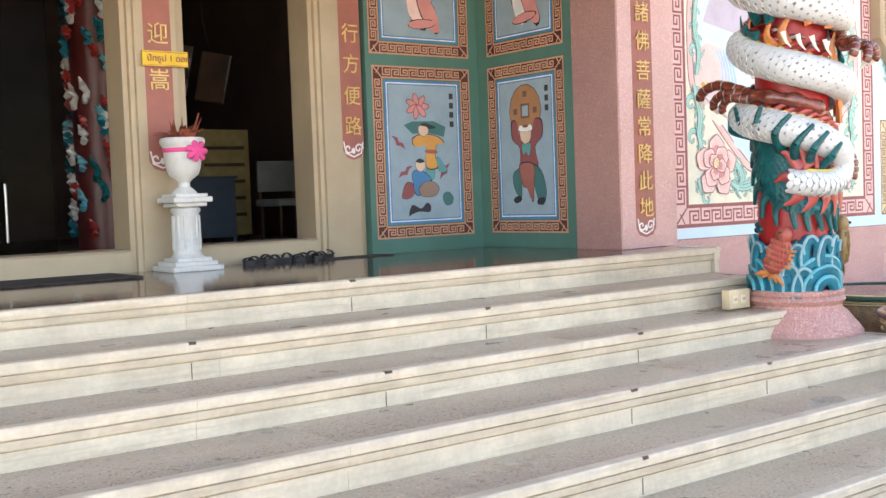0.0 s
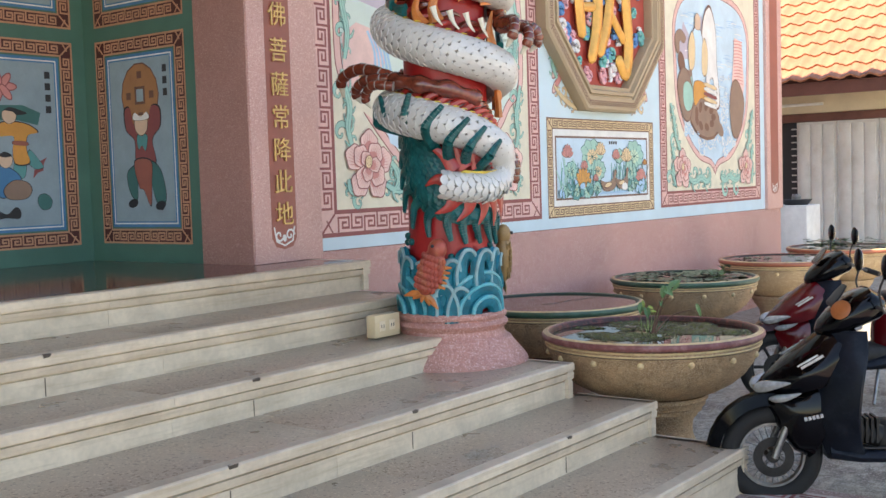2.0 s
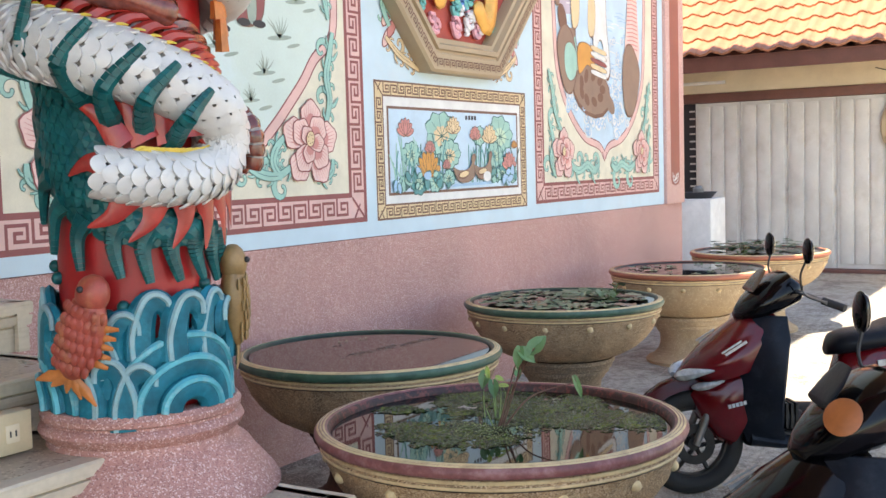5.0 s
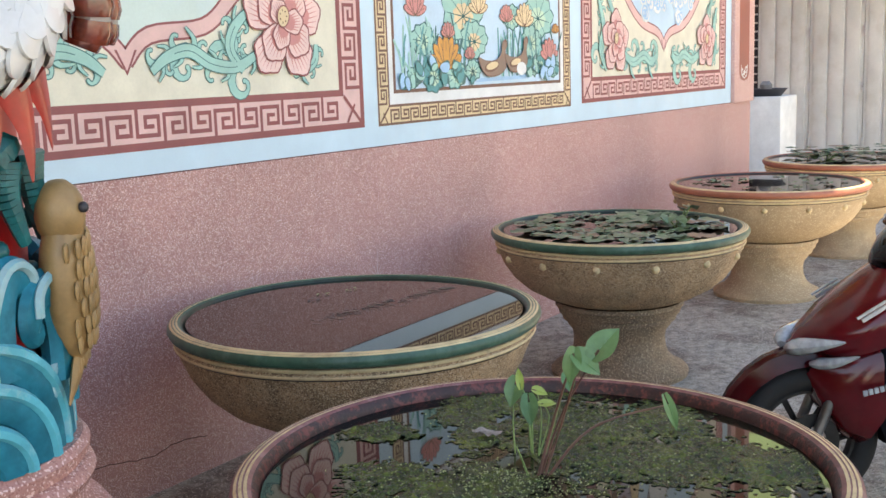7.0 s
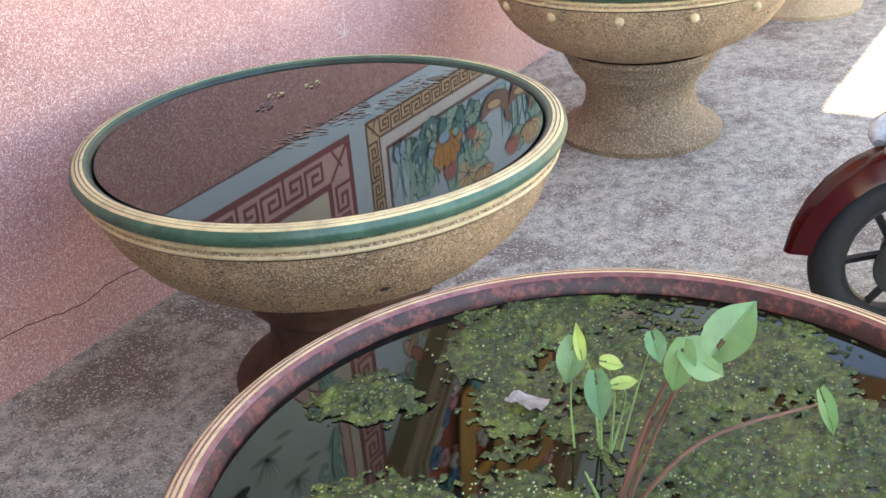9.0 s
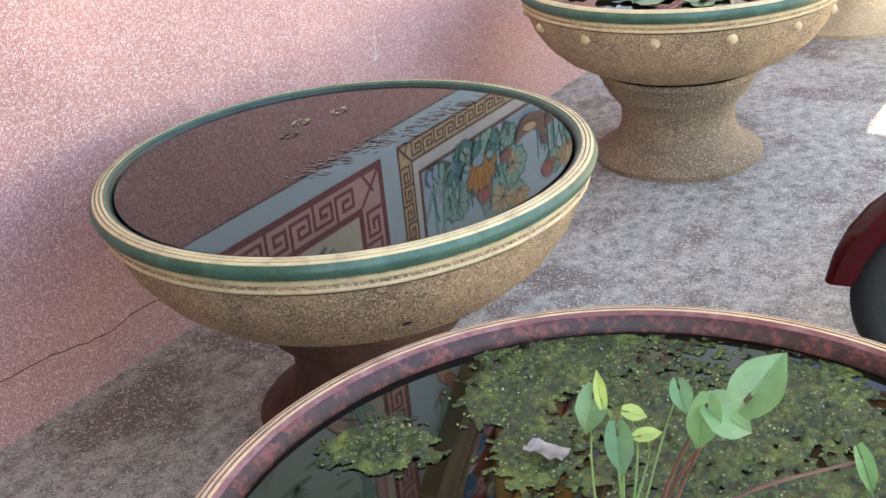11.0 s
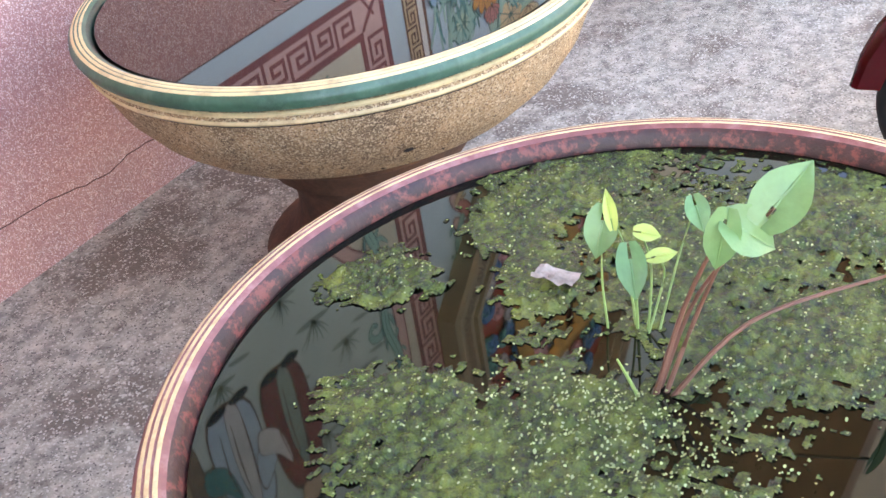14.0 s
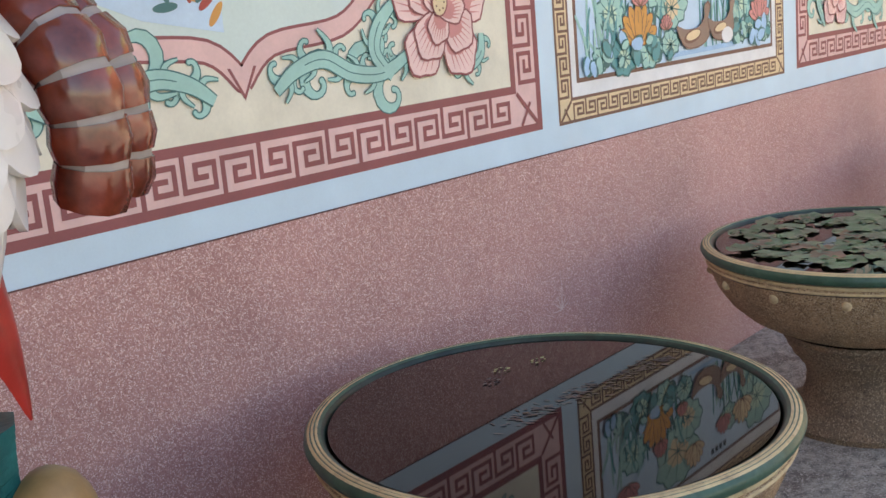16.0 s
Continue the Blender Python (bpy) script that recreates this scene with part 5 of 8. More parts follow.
# the body: two coils, then a tail that curls back
body = smooth_curve([(-560, 2.72, 0), (-500, 2.60, 0), (-450, 2.50, 0), (-395, 2.41, 0), (-340, 2.345, 0), (-290, 2.31, 0), (-240, 2.285, 0), (-190, 2.26, 0), (-140, 2.22, 0), (-90, 2.165, 0), (-40, 2.07, 0), (20, 1.985, 0), (80, 1.93, 0), (140, 1.88, 0), (200, 1.83, 0), (262, 1.775, 0), (300, 1.745, 0), (340, 1.70, 0), (375, 1.655, 0), (405, 1.60, 0), (426, 1.555, 0), (434, 1.49, 0), (427, 1.425, 0), (408, 1.392, 0), (390, 1.388, 0), (376, 1.392, 0), (364, 1.400, 0)], 8)
nb = len(body)


def body_r(i):
    t = (i - nb + 153) / 152
    return 0.088 if t < 0.5 else 0.088 - 0.022 * min(1, (t - 0.5) / 0.3) if t < 0.86 else 0.066 - 0.004 * (t - 0.86) / 0.14


axis = [on_col(p.x, p.y, R0 + 0.035 + 0.25 * body_r(i)) for i, p in enumerate(body)]
radii = [body_r(i) for i in range(nb)]
bm = bmesh.new()
tube(bm, axis, radii, 18, flat=0.95, up=outward)
ball(bm, axis[-1], (0.05, 0.05, 0.045))
part("dragon_body", bm, mat("grey_scale_joints", (0.34, 0.33, 0.31), 0.6, vary=0.2),  column, "white dragon body")
bm = bmesh.new()
fine = [axis[i].lerp(axis[i + 1], k / 4) for i in range(nb - 1) for k in range(4)]
fine_r = [radii[i] + (radii[i + 1] - radii[i]) * k / 4 for i in range(nb - 1) for k in range(4)]
dist = 0.0
row = 0
for i in range(1, len(fine) - 1):
    dist += (fine[i] - fine[i - 1]).length
    if dist < 0.0245:
        continue
    dist = 0.0
    row += 1
    d = (fine[i + 1] - fine[i - 1]).normalized()
    o = outward(fine[i])
    sd = d.cross(o).normalized()
    o = sd.cross(d).normalized()
    R = 0.0300
    for k in range(-5, 6):
        a = (k + 0.5 * (row % 2)) * (1.50 * R / fine_r[i])
        if abs(a) > 1.75:
            continue
        nrm = o * math.cos(a) + sd * math.sin(a)
        tang = d.cross(nrm).normalized()
        c = fine[i] + nrm * (fine_r[i] + 0.001)
        edge = []
        for q in range(11):
            t = math.pi * (q / 10 - 0.5)
            along = max(0.0, math.cos(t)) ** 0.7
            w = R * math.sin(t)
            edge.append(c + d * (R * 2.05 * along) + tang * w + nrm * (0.0050 * along - w * w / (2 * fine_r[i])))
        vs = [bm.verts.new(p) for p in edge]
        low = [bm.verts.new(p - nrm * 0.006) for p in edge]
        top = bm.verts.new(c + d * R * 0.9 + nrm * 0.0042)
        for q in range(10):
            bm.faces.new((vs[q], vs[q + 1], top))
            bm.faces.new((low[q], low[q + 1], vs[q + 1], vs[q]))
part("dragon_scales", bm, SCALEWHITE, column, smooth=35)

# teal mane of jointed fins beneath the coil
bm = bmesh.new()
trunk = smooth_curve([(-60, 1.70, 0.055), (-52, 1.61, 0.085), (-43, 1.53, 0.108), (-33, 1.45, 0.112), (-20, 1.375, 0.095), (0, 1.305, 0.066), (24, 1.27, 0.046), (48, 1.26, 0.036), (70, 1.25, 0.024)], 6)


def on_mane(i, q, lift):
    """A place on the mane: along its spine, across it (-1 to 1), off the shaft."""
    a, b = trunk[max(i - 1, 0)], trunk[min(i + 1, len(trunk) - 1)]
    dx, dz = radians(b.x - a.x) * R0, b.y - a.y
    ln = math.hypot(dx, dz)
    p = trunk[i]
    return on_col(p.x + math.degrees(-dz / ln * q * p.z / R0), p.y + dx / ln * q * p.z, R0 + lift)


rows_ = [[bm.verts.new(on_mane(i, q / 4, 0.008 + 0.034 * (1 - (q / 4) ** 2))) for q in range(-4, 5)] for i in range(len(trunk))]
for a, b in zip(rows_, rows_[1:]):
    for k in range(8):
        bm.faces.new((a[k], a[k + 1], b[k + 1], b[k]))
part("mane", bm, TEAL, column, "teal glazed mane")
def fin_out(k, t):
    """How far a fin stands off the shaft: those that rise over the coil swing out."""
    return 0.028 + (0.115 * min(1, t * 2.2) if k < 7 else 0)


fins = [((-56, 1.66), (-76, 1.70), (-82, 1.78)), ((-44, 1.66), (-55, 1.74), (-63, 1.82)), ((-28, 1.62), (-33, 1.72), (-28, 1.82)), ((-14, 1.57), (-16, 1.66), (-2, 1.76)), ((2, 1.52), (2, 1.60), (18, 1.70)), ((20, 1.50), (18, 1.57), (32, 1.66)), ((36, 1.47), (36, 1.53), (47, 1.60)),
        ((-56, 1.64), (-72, 1.635), (-84, 1.585)), ((-54, 1.56), (-70, 1.55), (-82, 1.49)), ((-52, 1.48), (-68, 1.46), (-80, 1.39)), ((-46, 1.40), (-62, 1.37), (-70, 1.28)), ((-34, 1.34), (-46, 1.30), (-50, 1.205)), ((-18, 1.30), (-26, 1.25), (-25, 1.165)),
        ((2, 1.28), (-2, 1.23), (2, 1.145)), ((20, 1.26), (16, 1.215), (20, 1.13)), ((36, 1.255), (34, 1.21), (40, 1.13)), ((54, 1.25), (53, 1.20), (60, 1.13)), ((70, 1.24), (70, 1.19), (78, 1.12)), ((86, 1.25), (88, 1.19), (96, 1.12))]
for fi, f in enumerate(fins):
    bm = bmesh.new()
    c = smooth_curve([(a, z, 0) for a, z in f], 7)
    m = len(c)
    for i in range(m - 1):
        w0, w1 = 0.032 * (1 - 0.70 * i / m), 0.032 * (1 - 0.70 * (i + 1) / m)
        tube(bm, [on_col(c[i].x, c[i].y, R0 + fin_out(fi, i / m)), on_col(c[i].x + (c[i + 1].x - c[i].x) * 0.96, c[i].y + (c[i + 1].y - c[i].y) * 0.96, R0 + fin_out(fi, (i + 0.96) / m))], [w0, (w0 + w1) / 2], 7, flat=0.75, up=outward)
    part("mane_fin", bm, TEAL, column)
# overlapping teal plates on the mane
bm = bmesh.new()
for i in range(1, len(trunk) - 1, 1):
    p = trunk[i]
    across = max(1, round(2 * p.z / 0.036))
    for k in range(across):
        q = -1 + 2 * (k + 0.5 + 0.25 * (1 if i % 2 else -1)) / across
        if abs(q) > 0.97:
            continue
        lift = 0.010 + 0.034 * (1 - q * q)
        c = on_mane(i, q, lift)
        d = (on_mane(i + 1, q, lift) - on_mane(i - 1, q, lift)).normalized()
        o = outward(c)
        sd = d.cross(o).normalized()
        ring = [bm.verts.new(c + sd * 0.0195 * math.cos(w * 0.785) + d * 0.027 * math.sin(w * 0.785) + o * (0.007 if 0 < w < 4 else 0.0)) for w in range(8)]
        top = bm.verts.new(c + o * 0.007)
        for w in range(8):
            bm.faces.new((ring[w], ring[(w + 1) % 8], top))
part("mane_plates", bm, TEAL, column, smooth=None)

# red flames round the tail and along the coils
flames = [((8, 1.47), (-4, 1.54), (-22, 1.59)), ((20, 1.48), (12, 1.55), (0, 1.615)), ((34, 1.48), (28, 1.55), (20, 1.61)), ((48, 1.49), (46, 1.55), (40, 1.61)), ((62, 1.50), (62, 1.57), (58, 1.63)), ((0, 1.42), (-12, 1.43), (-24, 1.40)),
          ((8, 1.345), (0, 1.30), (-14, 1.275)), ((24, 1.34), (20, 1.285), (8, 1.235)), ((40, 1.335), (40, 1.28), (32, 1.215)), ((54, 1.335), (57, 1.28), (54, 1.205)), ((68, 1.345), (73, 1.285), (74, 1.21)), ((80, 1.36), (86, 1.31), (90, 1.25))]
for f in flames:
    bm = bmesh.new()
    col_strip(bm, f, (0.040, 0.002), off=0.060, flat=0.28)
    part("flame", bm, FLAME, column)
bm = bmesh.new()
for i in range(30, nb - 26, 3):
    p = body[i]
    up = 1
    for sg in (1,):
        z0 = p.y + sg * radii[i] * 0.85
        col_strip(bm, [(p.x, z0), (p.x + 12, z0 + 0.034), (p.x + 28, z0 + 0.036)], (0.026, 0.003), off=0.05, flat=0.55)
part("dorsal_fringe", bm, FLAME, column, "red dorsal fringe")
bm = bmesh.new()
for i in range(31, nb - 34, 4):
    p = body[i]
    z0 = p.y + radii[i] * 0.85 + 0.035
    col_strip(bm, [(p.x + 6, z0 - 0.02), (p.x + 16, z0 + 0.025), (p.x + 30, z0 + 0.034), (p.x + 40, z0 + 0.022)], (0.030, 0.004), off=0.022, flat=0.7)
part("brown_fringe", bm, CLAW, column, "brown glazed hair along the coils")
bm = bmesh.new()
for i in range(5, nb - 4, 2):
    p = body[i]
    z0 = p.y + radii[i] * 0.80
    col_strip(bm, [(p.x, z0), (p.x + 6, z0 + 0.018), (p.x + 11, z0 + 0.016)], (0.009, 0.001), off=0.075, flat=0.5, n=5)
    z0 = p.y - radii[i] * 0.9
    if i > nb * 0.7:
        col_strip(bm, [(p.x, z0 + 0.01), (p.x - 4, z0 - 0.012)], (0.010, 0.004), off=0.03, flat=0.6, n=5)
part("yellow_fringe", bm, YELLOWP, column)

# legs with claws, knotted round the shaft between the coils


def leg(pts, radius, claw_at, claw_dirs, label=""):
    bm = bmesh.new()
    c = smooth_curve([(a, z, r) for a, z, r in pts], 6)
    P = [on_col(p.x, p.y, R0 + p.z) for p in c]
    tube(bm, P, [radius * (1.0 + 0.22 * math.sin(i * 1.4)) for i in range(len(P))], 10, up=outward)
    return part("leg", bm, CLAW, column, label)


def claw(pts, r0, parent, tip=True):
    c = smooth_curve([(a, z, r) for a, z, r in pts], 5)
    P = [on_col(p.x, p.y, R0 + p.z) for p in c]
    cut = int(len(P) * 0.72)
    bm = bmesh.new()
    for i in range(0, cut, 2):
        tube(bm, [P[i].lerp(P[i + 1], 0.08), P[i + 1], P[i + 1].lerp(P[i + 2], 0.86)], [r0 * (1.03 - 0.25 * i / len(P)), r0 * (1.10 - 0.25 * i / len(P)), r0 * (0.99 - 0.25 * i / len(P))], 9, up=outward)
    part("toe", bm, CLAW, parent)
    bm = bmesh.new()
    tube(bm, P[:cut + 1], [r0 * 0.95 * (1 - 0.25 * i / len(P)) for i in range(cut + 1)], 9, up=outward)
    part("toe_grout", bm, GROUT, parent)
    if tip:
        bm = bmesh.new()
        tube(bm, P[cut:], [r0 * 0.7 * (1 - 0.9 * k / (len(P) - cut)) for k in range(len(P) - cut)], 8, up=outward)
        part("talon", bm, IVORY, parent, "ivory talon")


lg = leg([(40, 1.79, 0.03), (0, 1.84, 0.05), (-40, 1.875, 0.06), (-70, 1.90, 0.10)], 0.038, None, None, "brown glazed dragon leg")
claw([(-66, 1.91, 0.08), (-84, 1.96, 0.20), (-94, 1.92, 0.30), (-98, 1.84, 0.30)], 0.030, lg)
claw([(-60, 1.90, 0.10), (-76, 1.90, 0.19), (-84, 1.85, 0.23), (-86, 1.80, 0.20)], 0.026, lg)
claw([(-48, 1.86, 0.12), (-62, 1.87, 0.18), (-70, 1.82, 0.20), (-71, 1.77, 0.17)], 0.024, lg)
lg = leg([(150, 1.62, 0.03), (120, 1.60, 0.05), (102, 1.55, 0.07)], 0.040, None, None, "brown glazed dragon leg")
claw([(104, 1.58, 0.06), (98, 1.52, 0.115), (98, 1.44, 0.125), (100, 1.36, 0.10)], 0.034, lg, tip=False)
claw([(114, 1.58, 0.06), (110, 1.52, 0.125), (110, 1.44, 0.135), (112, 1.37, 0.11)], 0.034, lg, tip=False)
claw([(126, 1.58, 0.06), (124, 1.50, 0.12), (124, 1.43, 0.13), (126, 1.36, 0.10)], 0.034, lg, tip=False)
lg = leg([(120, 2.30, 0.03), (85, 2.20, 0.06), (66, 2.12, 0.11)], 0.040, None, None, "brown glazed dragon leg")
claw([(66, 2.14, 0.10), (56, 2.14, 0.19), (50, 2.08, 0.22), (50, 2.02, 0.18)], 0.028, lg)
claw([(74, 2.13, 0.10), (68, 2.11, 0.21), (63, 2.05, 0.24), (63, 1.99, 0.20)], 0.028, lg)
claw([(84, 2.14, 0.10), (86, 2.13, 0.22), (88, 2.07, 0.25), (90, 2.02, 0.21)], 0.028, lg)
for f in (((96, 1.72), (92, 1.84), (96, 1.97)), ((84, 1.80), (80, 1.90), (86, 2.0)), ((104, 1.76), (108, 1.88), (102, 2.02)), ((40, 2.26), (34, 2.36), (44, 2.47)), ((52, 2.22), (50, 2.34), (60, 2.45)), ((24, 2.24), (16, 2.34), (20, 2.46)), ((-20, 2.12), (-30, 2.20), (-22, 2.30)), ((-6, 2.14), (-10, 2.22), (2, 2.30)), ((62, 2.04), (58, 2.12), (66, 2.20)), ((-50, 2.16), (-62, 2.22), (-58, 2.30))):
    bm = bmesh.new()
    col_strip(bm, f, (0.036, 0.006), off=0.055, flat=0.6)
    part("orange_flame", bm, ORANGEFIN, column)
for f in (((-40, 2.20), (-54, 2.22), (-66, 2.28)), ((-60, 2.24), (-74, 2.26), (-84, 2.34)), ((-40, 2.28), (-52, 2.34), (-62, 2.44)), ((-24, 2.26), (-30, 2.36), (-38, 2.46)), ((92, 2.05), (104, 2.12), (112, 2.22)), ((100, 2.0), (114, 2.05), (124, 2.14))):
    bm = bmesh.new()
    col_strip(bm, f, (0.034, 0.004), off=0.07, flat=0.6)
    part("mane_fin", bm, TEAL, column)
bm = bmesh.new()
for a, z in ((-8, 2.20), (6, 2.18), (20, 2.17), (34, 2.15)):
    col_strip(bm, [(a, z), (a + 3, z - 0.05), (a + 8, z - 0.085)], (0.016, 0.002), off=0.11, flat=0.8)
part("ivory_teeth", bm, IVORY, column)

# waves round the foot
wave_rng = random.Random(5)
for k in range(3):
    a0 = 42 + k * 120
    part_bm = bmesh.new()
    light_bm = bmesh.new()
    for j, rr in enumerate((0.168, 0.112, 0.056)):
        pts = []
        for q in range(21):
            t = math.pi * (q / 20)
            pts.append((a0 + math.degrees(rr * math.cos(t) / (R0 + 0.03)), 0.800 + rr * 1.0 * math.sin(t) + 0.006))
        P = [on_col(a, z, R0 + 0.022 + 0.010 * j) for a, z in pts]
        tube(part_bm, P, 0.034, 8, flat=0.75, up=outward)
        P2 = [on_col(a0 + (a - a0) * (1 + 0.018 / rr), 0.806 + (z - 0.806) * (1 + 0.020 / rr), R0 + 0.042 + 0.010 * j) for a, z in pts]
        tube(light_bm, P2, 0.0105, 6, up=outward)
    w = part("wave", part_bm, TURQ, column, "turquoise wave of concentric ridges")
    part("wave_ridge", light_bm, TURQ_LIGHT, w)
hooks = []
for k in range(18):
    a0 = -176 + k * 20 + wave_rng.uniform(-3, 3)
    near = min(abs((a0 - c + 180) % 360 - 180) for c in (42, 162, -78))
    hooks.append((a0, 0.985 + 0.055 * math.cos(radians(near * 2.2)) + wave_rng.uniform(-0.012, 0.022)))
    if near > 34:
        hooks.append((a0 + 8, 0.875 + wave_rng.uniform(-0.01, 0.012)))
for k, (a0, z0) in enumerate(hooks):
    fl = 1 if (a0 % 120) < 75 else -1
    b1, b2 = bmesh.new(), bmesh.new()
    off = 0.024 + 0.012 * (k % 2)
    sp = [(a0 - fl * 10, z0 - 0.10), (a0 - fl * 10, z0 - 0.035), (a0 - fl * 6, z0 + 0.025), (a0 + fl * 2, z0 + 0.042), (a0 + fl * 9, z0 + 0.022), (a0 + fl * 10, z0 - 0.012), (a0 + fl * 5, z0 - 0.020)]
    col_strip(b1, sp, (0.044, 0.019), off=off, flat=0.55, n=8)
    col_strip(b2, [(a - fl * (3.5 if q < 2 else 0.5), z + (0.020 if q > 1 else 0.0)) for q, (a, z) in enumerate(sp)][:6], (0.010, 0.008), off=off + 0.016, flat=0.9, n=6)
    w = part("wave_crest", b1, TURQ, column)
    part("foam_edge", b2, FOAM, w)
for k in range(22):
    a, z = -170 + k * 16 + wave_rng.uniform(-5, 5), wave_rng.uniform(1.05, 1.17)
    bm = bmesh.new()
    ball(bm, on_col(a, z, R0 + 0.006), (0.017, 0.017, 0.017), u=10, v=6)
    part("spray_drop", bm, TEAL, column)


def fish(deg, z, size, tilt, material, label):
    o = outward(on_col(deg, z, R0))
    east = Vector((0, 0, 1)).cross(o).normalized() * -1
    up = Vector((0, 0, 1))
    ax = (up * math.cos(tilt) + east * math.sin(tilt)).normalized()
    sd = ax.cross(o).normalized()
    c = on_col(deg, z, R0 + 0.06)
    m = Matrix((( sd.x, o.x, ax.x, 0), (sd.y, o.y, ax.y, 0), (sd.z, o.z, ax.z, 0), (0, 0, 0, 1)))
    bm = bmesh.new()
    ball(bm, c, (size * 0.42, size * 0.26, size * 0.78), u=18, v=12, m=m)
    ball(bm, c + ax * size * 0.72, (size * 0.30, size * 0.24, size * 0.34), u=14, v=8, m=m)
    for r_ in range(6):
        for k in range(-3, 4):
            q = c + ax * (size * (0.42 - 0.19 * r_)) + sd * (size * 0.115 * (k + 0.5 * (r_ % 2)))
            w = 1 - ((k + 0.5 * (r_ % 2)) * 0.27) ** 2 - (0.42 - 0.19 * r_) ** 2 / 0.75
            if w > 0.06:
                ball(bm, q + o * size * 0.25 * math.sqrt(w), (size * 0.085, size * 0.03, size * 0.11), u=7, v=4, m=m)
    f = part("fish", bm, material, column, label)
    bm = bmesh.new()
    for k in range(5):
        a = (k - 2) * 0.30
        tube(bm, [c - ax * size * 0.70, c - ax * size * 0.85 + sd * size * a * 0.6 + o * 0.004, c - ax * size * 1.02 + sd * size * a * 1.0], [size * 0.09, size * 0.10, size * 0.02], 6, flat=0.4, up=outward)
        tube(bm, [c + sd * size * 0.36 + ax * size * (0.25 - 0.15 * k), c + sd * size * 0.62 + ax * size * (0.34 - 0.17 * k)], [size * 0.07, size * 0.03], 6, flat=0.4, up=outward)
    part("fins", bm, ORANGEFIN if material is FISH else GOLDFISH, f)
    bm = bmesh.new()
    ball(bm, c + ax * size * 0.80 + sd * size * -0.10 + o * size * 0.24, size * 0.055)
    part("eye", bm, BLACKINK, f)


fish(-21, 1.01, 0.150, -0.35, FISH, "coral red carp with raised scales")
fish(95, 1.045, 0.155, 0.15, GOLDFISH, "ochre carp with raised scales")

# beige socket box on the stair end beside the column
SOCKETBOX = paint("yellowed_plastic", (0.62, 0.50, 0.32))
sock = thing("socket_box", "yellowed plastic socket box on the step end", "socket", (5.02, -1.0, 0.715))
part("case", boxes((-0.06, -0.025, 0.0, 0.12, 0.03, 0.105), bevel=0.006), SOCKETBOX, sock)
for x in (-0.01, 0.06):
    bm = boxes((x - 0.02, -0.028, 0.03, x + 0.02, -0.0245, 0.075), bevel=0.002)
    part("faceplate", bm, CREAMPAINT, sock)
    for dx in (-0.008, 0.008):
        part("slot", boxes((x + dx - 0.002, -0.0295, 0.045, x + dx + 0.002, -0.0278, 0.06)), BLACKINK, sock)

# ---- doors and the dark hall behind ----
def moulded_post(name, x0, x1, y, z0, z1, label):
    """A cream door post with stepped mouldings on both sides."""
    bm = bmesh.new()
    prof = [(x0, y + 0.30), (x0, y + 0.05), (x0 + 0.03, y + 0.05), (x0 + 0.035, y + 0.025), (x0 + 0.06, y + 0.02), (x0 + 0.065, y), (x1 - 0.065, y), (x1 - 0.06, y + 0.02), (x1 - 0.035, y + 0.025), (x1 - 0.03, y + 0.05), (x1, y + 0.05), (x1, y + 0.30)]
    a = [bm.verts.new((p[0], p[1], z0)) for p in prof]
    b = [bm.verts.new((p[0], p[1], z1)) for p in prof]
    for i in range(len(prof)):
        j = (i + 1) % len(prof)
        bm.faces.new((a[i], a[j], b[j], b[i]))
    bm.faces.new(a)
    bm.faces.new(b)
    return structure(name, bm, CREAMSTONE, label, category="door frame")


moulded_post("door_frame_centre", 2.54, 2.93, 1.33, 1.016, 4.2, "cream moulded door post between the two doorways")
moulded_post("door_frame_side", 3.80, 4.19, 1.33, 1.016, 4.2, "cream moulded door post beside the green wall")
moulded_post("door_frame_far", 0.75, 1.14, 1.33, 1.016, 4.2, "cream moulded door post of the left doorway")
for x0, x1 in ((2.93, 3.80), (1.14, 2.54)):
    bm = bmesh.new()
    prof = [(1.36, 1.016), (1.36, 1.13), (1.375, 1.145), (1.50, 1.15), (1.60, 1.15), (1.60, 1.016)]
    a = [bm.verts.new((x0, *p)) for p in prof]
    b = [bm.verts.new((x1, *p)) for p in prof]
    for i in range(6):
        bm.faces.new((a[i], a[(i + 1) % 6], b[(i + 1) % 6], b[i]))
    bm.faces.new(a)
    bm.faces.new(b)
    structure("door_sill", bm, CREAMSTONE, "raised cream stone threshold of the doorway", category="door sill")
structure("wall_lintel", boxes((-7.0, 1.36, 3.9, 4.19, 1.62, 6.0)), CREAMPAINT, "wall above the doorways", category="wall")
structure("wall_front_left", boxes((-7.0, 1.36, 1.016, 0.75, 1.62, 3.9)), GREENWALL, "green painted wall beyond the left doorway", category="wall")
couplet("couplet_strip", 4.0, 4.165, 1.33, 1.655, 3.7, [(1.87, "路"), (2.07, "便"), (2.28, "方"), (2.48, "行")], 0.135, "red strip of gilt characters on the cream door post")
couplet("couplet_strip", 2.66, 2.83, 1.33, 1.60, 3.7, [(2.40, "迎"), (2.13, "嵩")], 0.135, "red strip of gilt characters on the central door post")
SIGNYELLOW = paint("yellow_sign_paint", (0.80, 0.50, 0.03))
sign = thing("incense_sign", "yellow notice with dark Thai lettering on the door post", "sign", (2.78, 1.305, 2.26))
part("board", boxes((-0.142, 0.0, -0.045, 0.142, 0.012, 0.045), bevel=0.002), SIGNYELLOW, sign)
part("border", boxes((-0.136, -0.001, 0.036, 0.136, 0.0, 0.039), (-0.136, -0.001, -0.039, 0.136, 0.0, -0.036)), STRIP, sign)
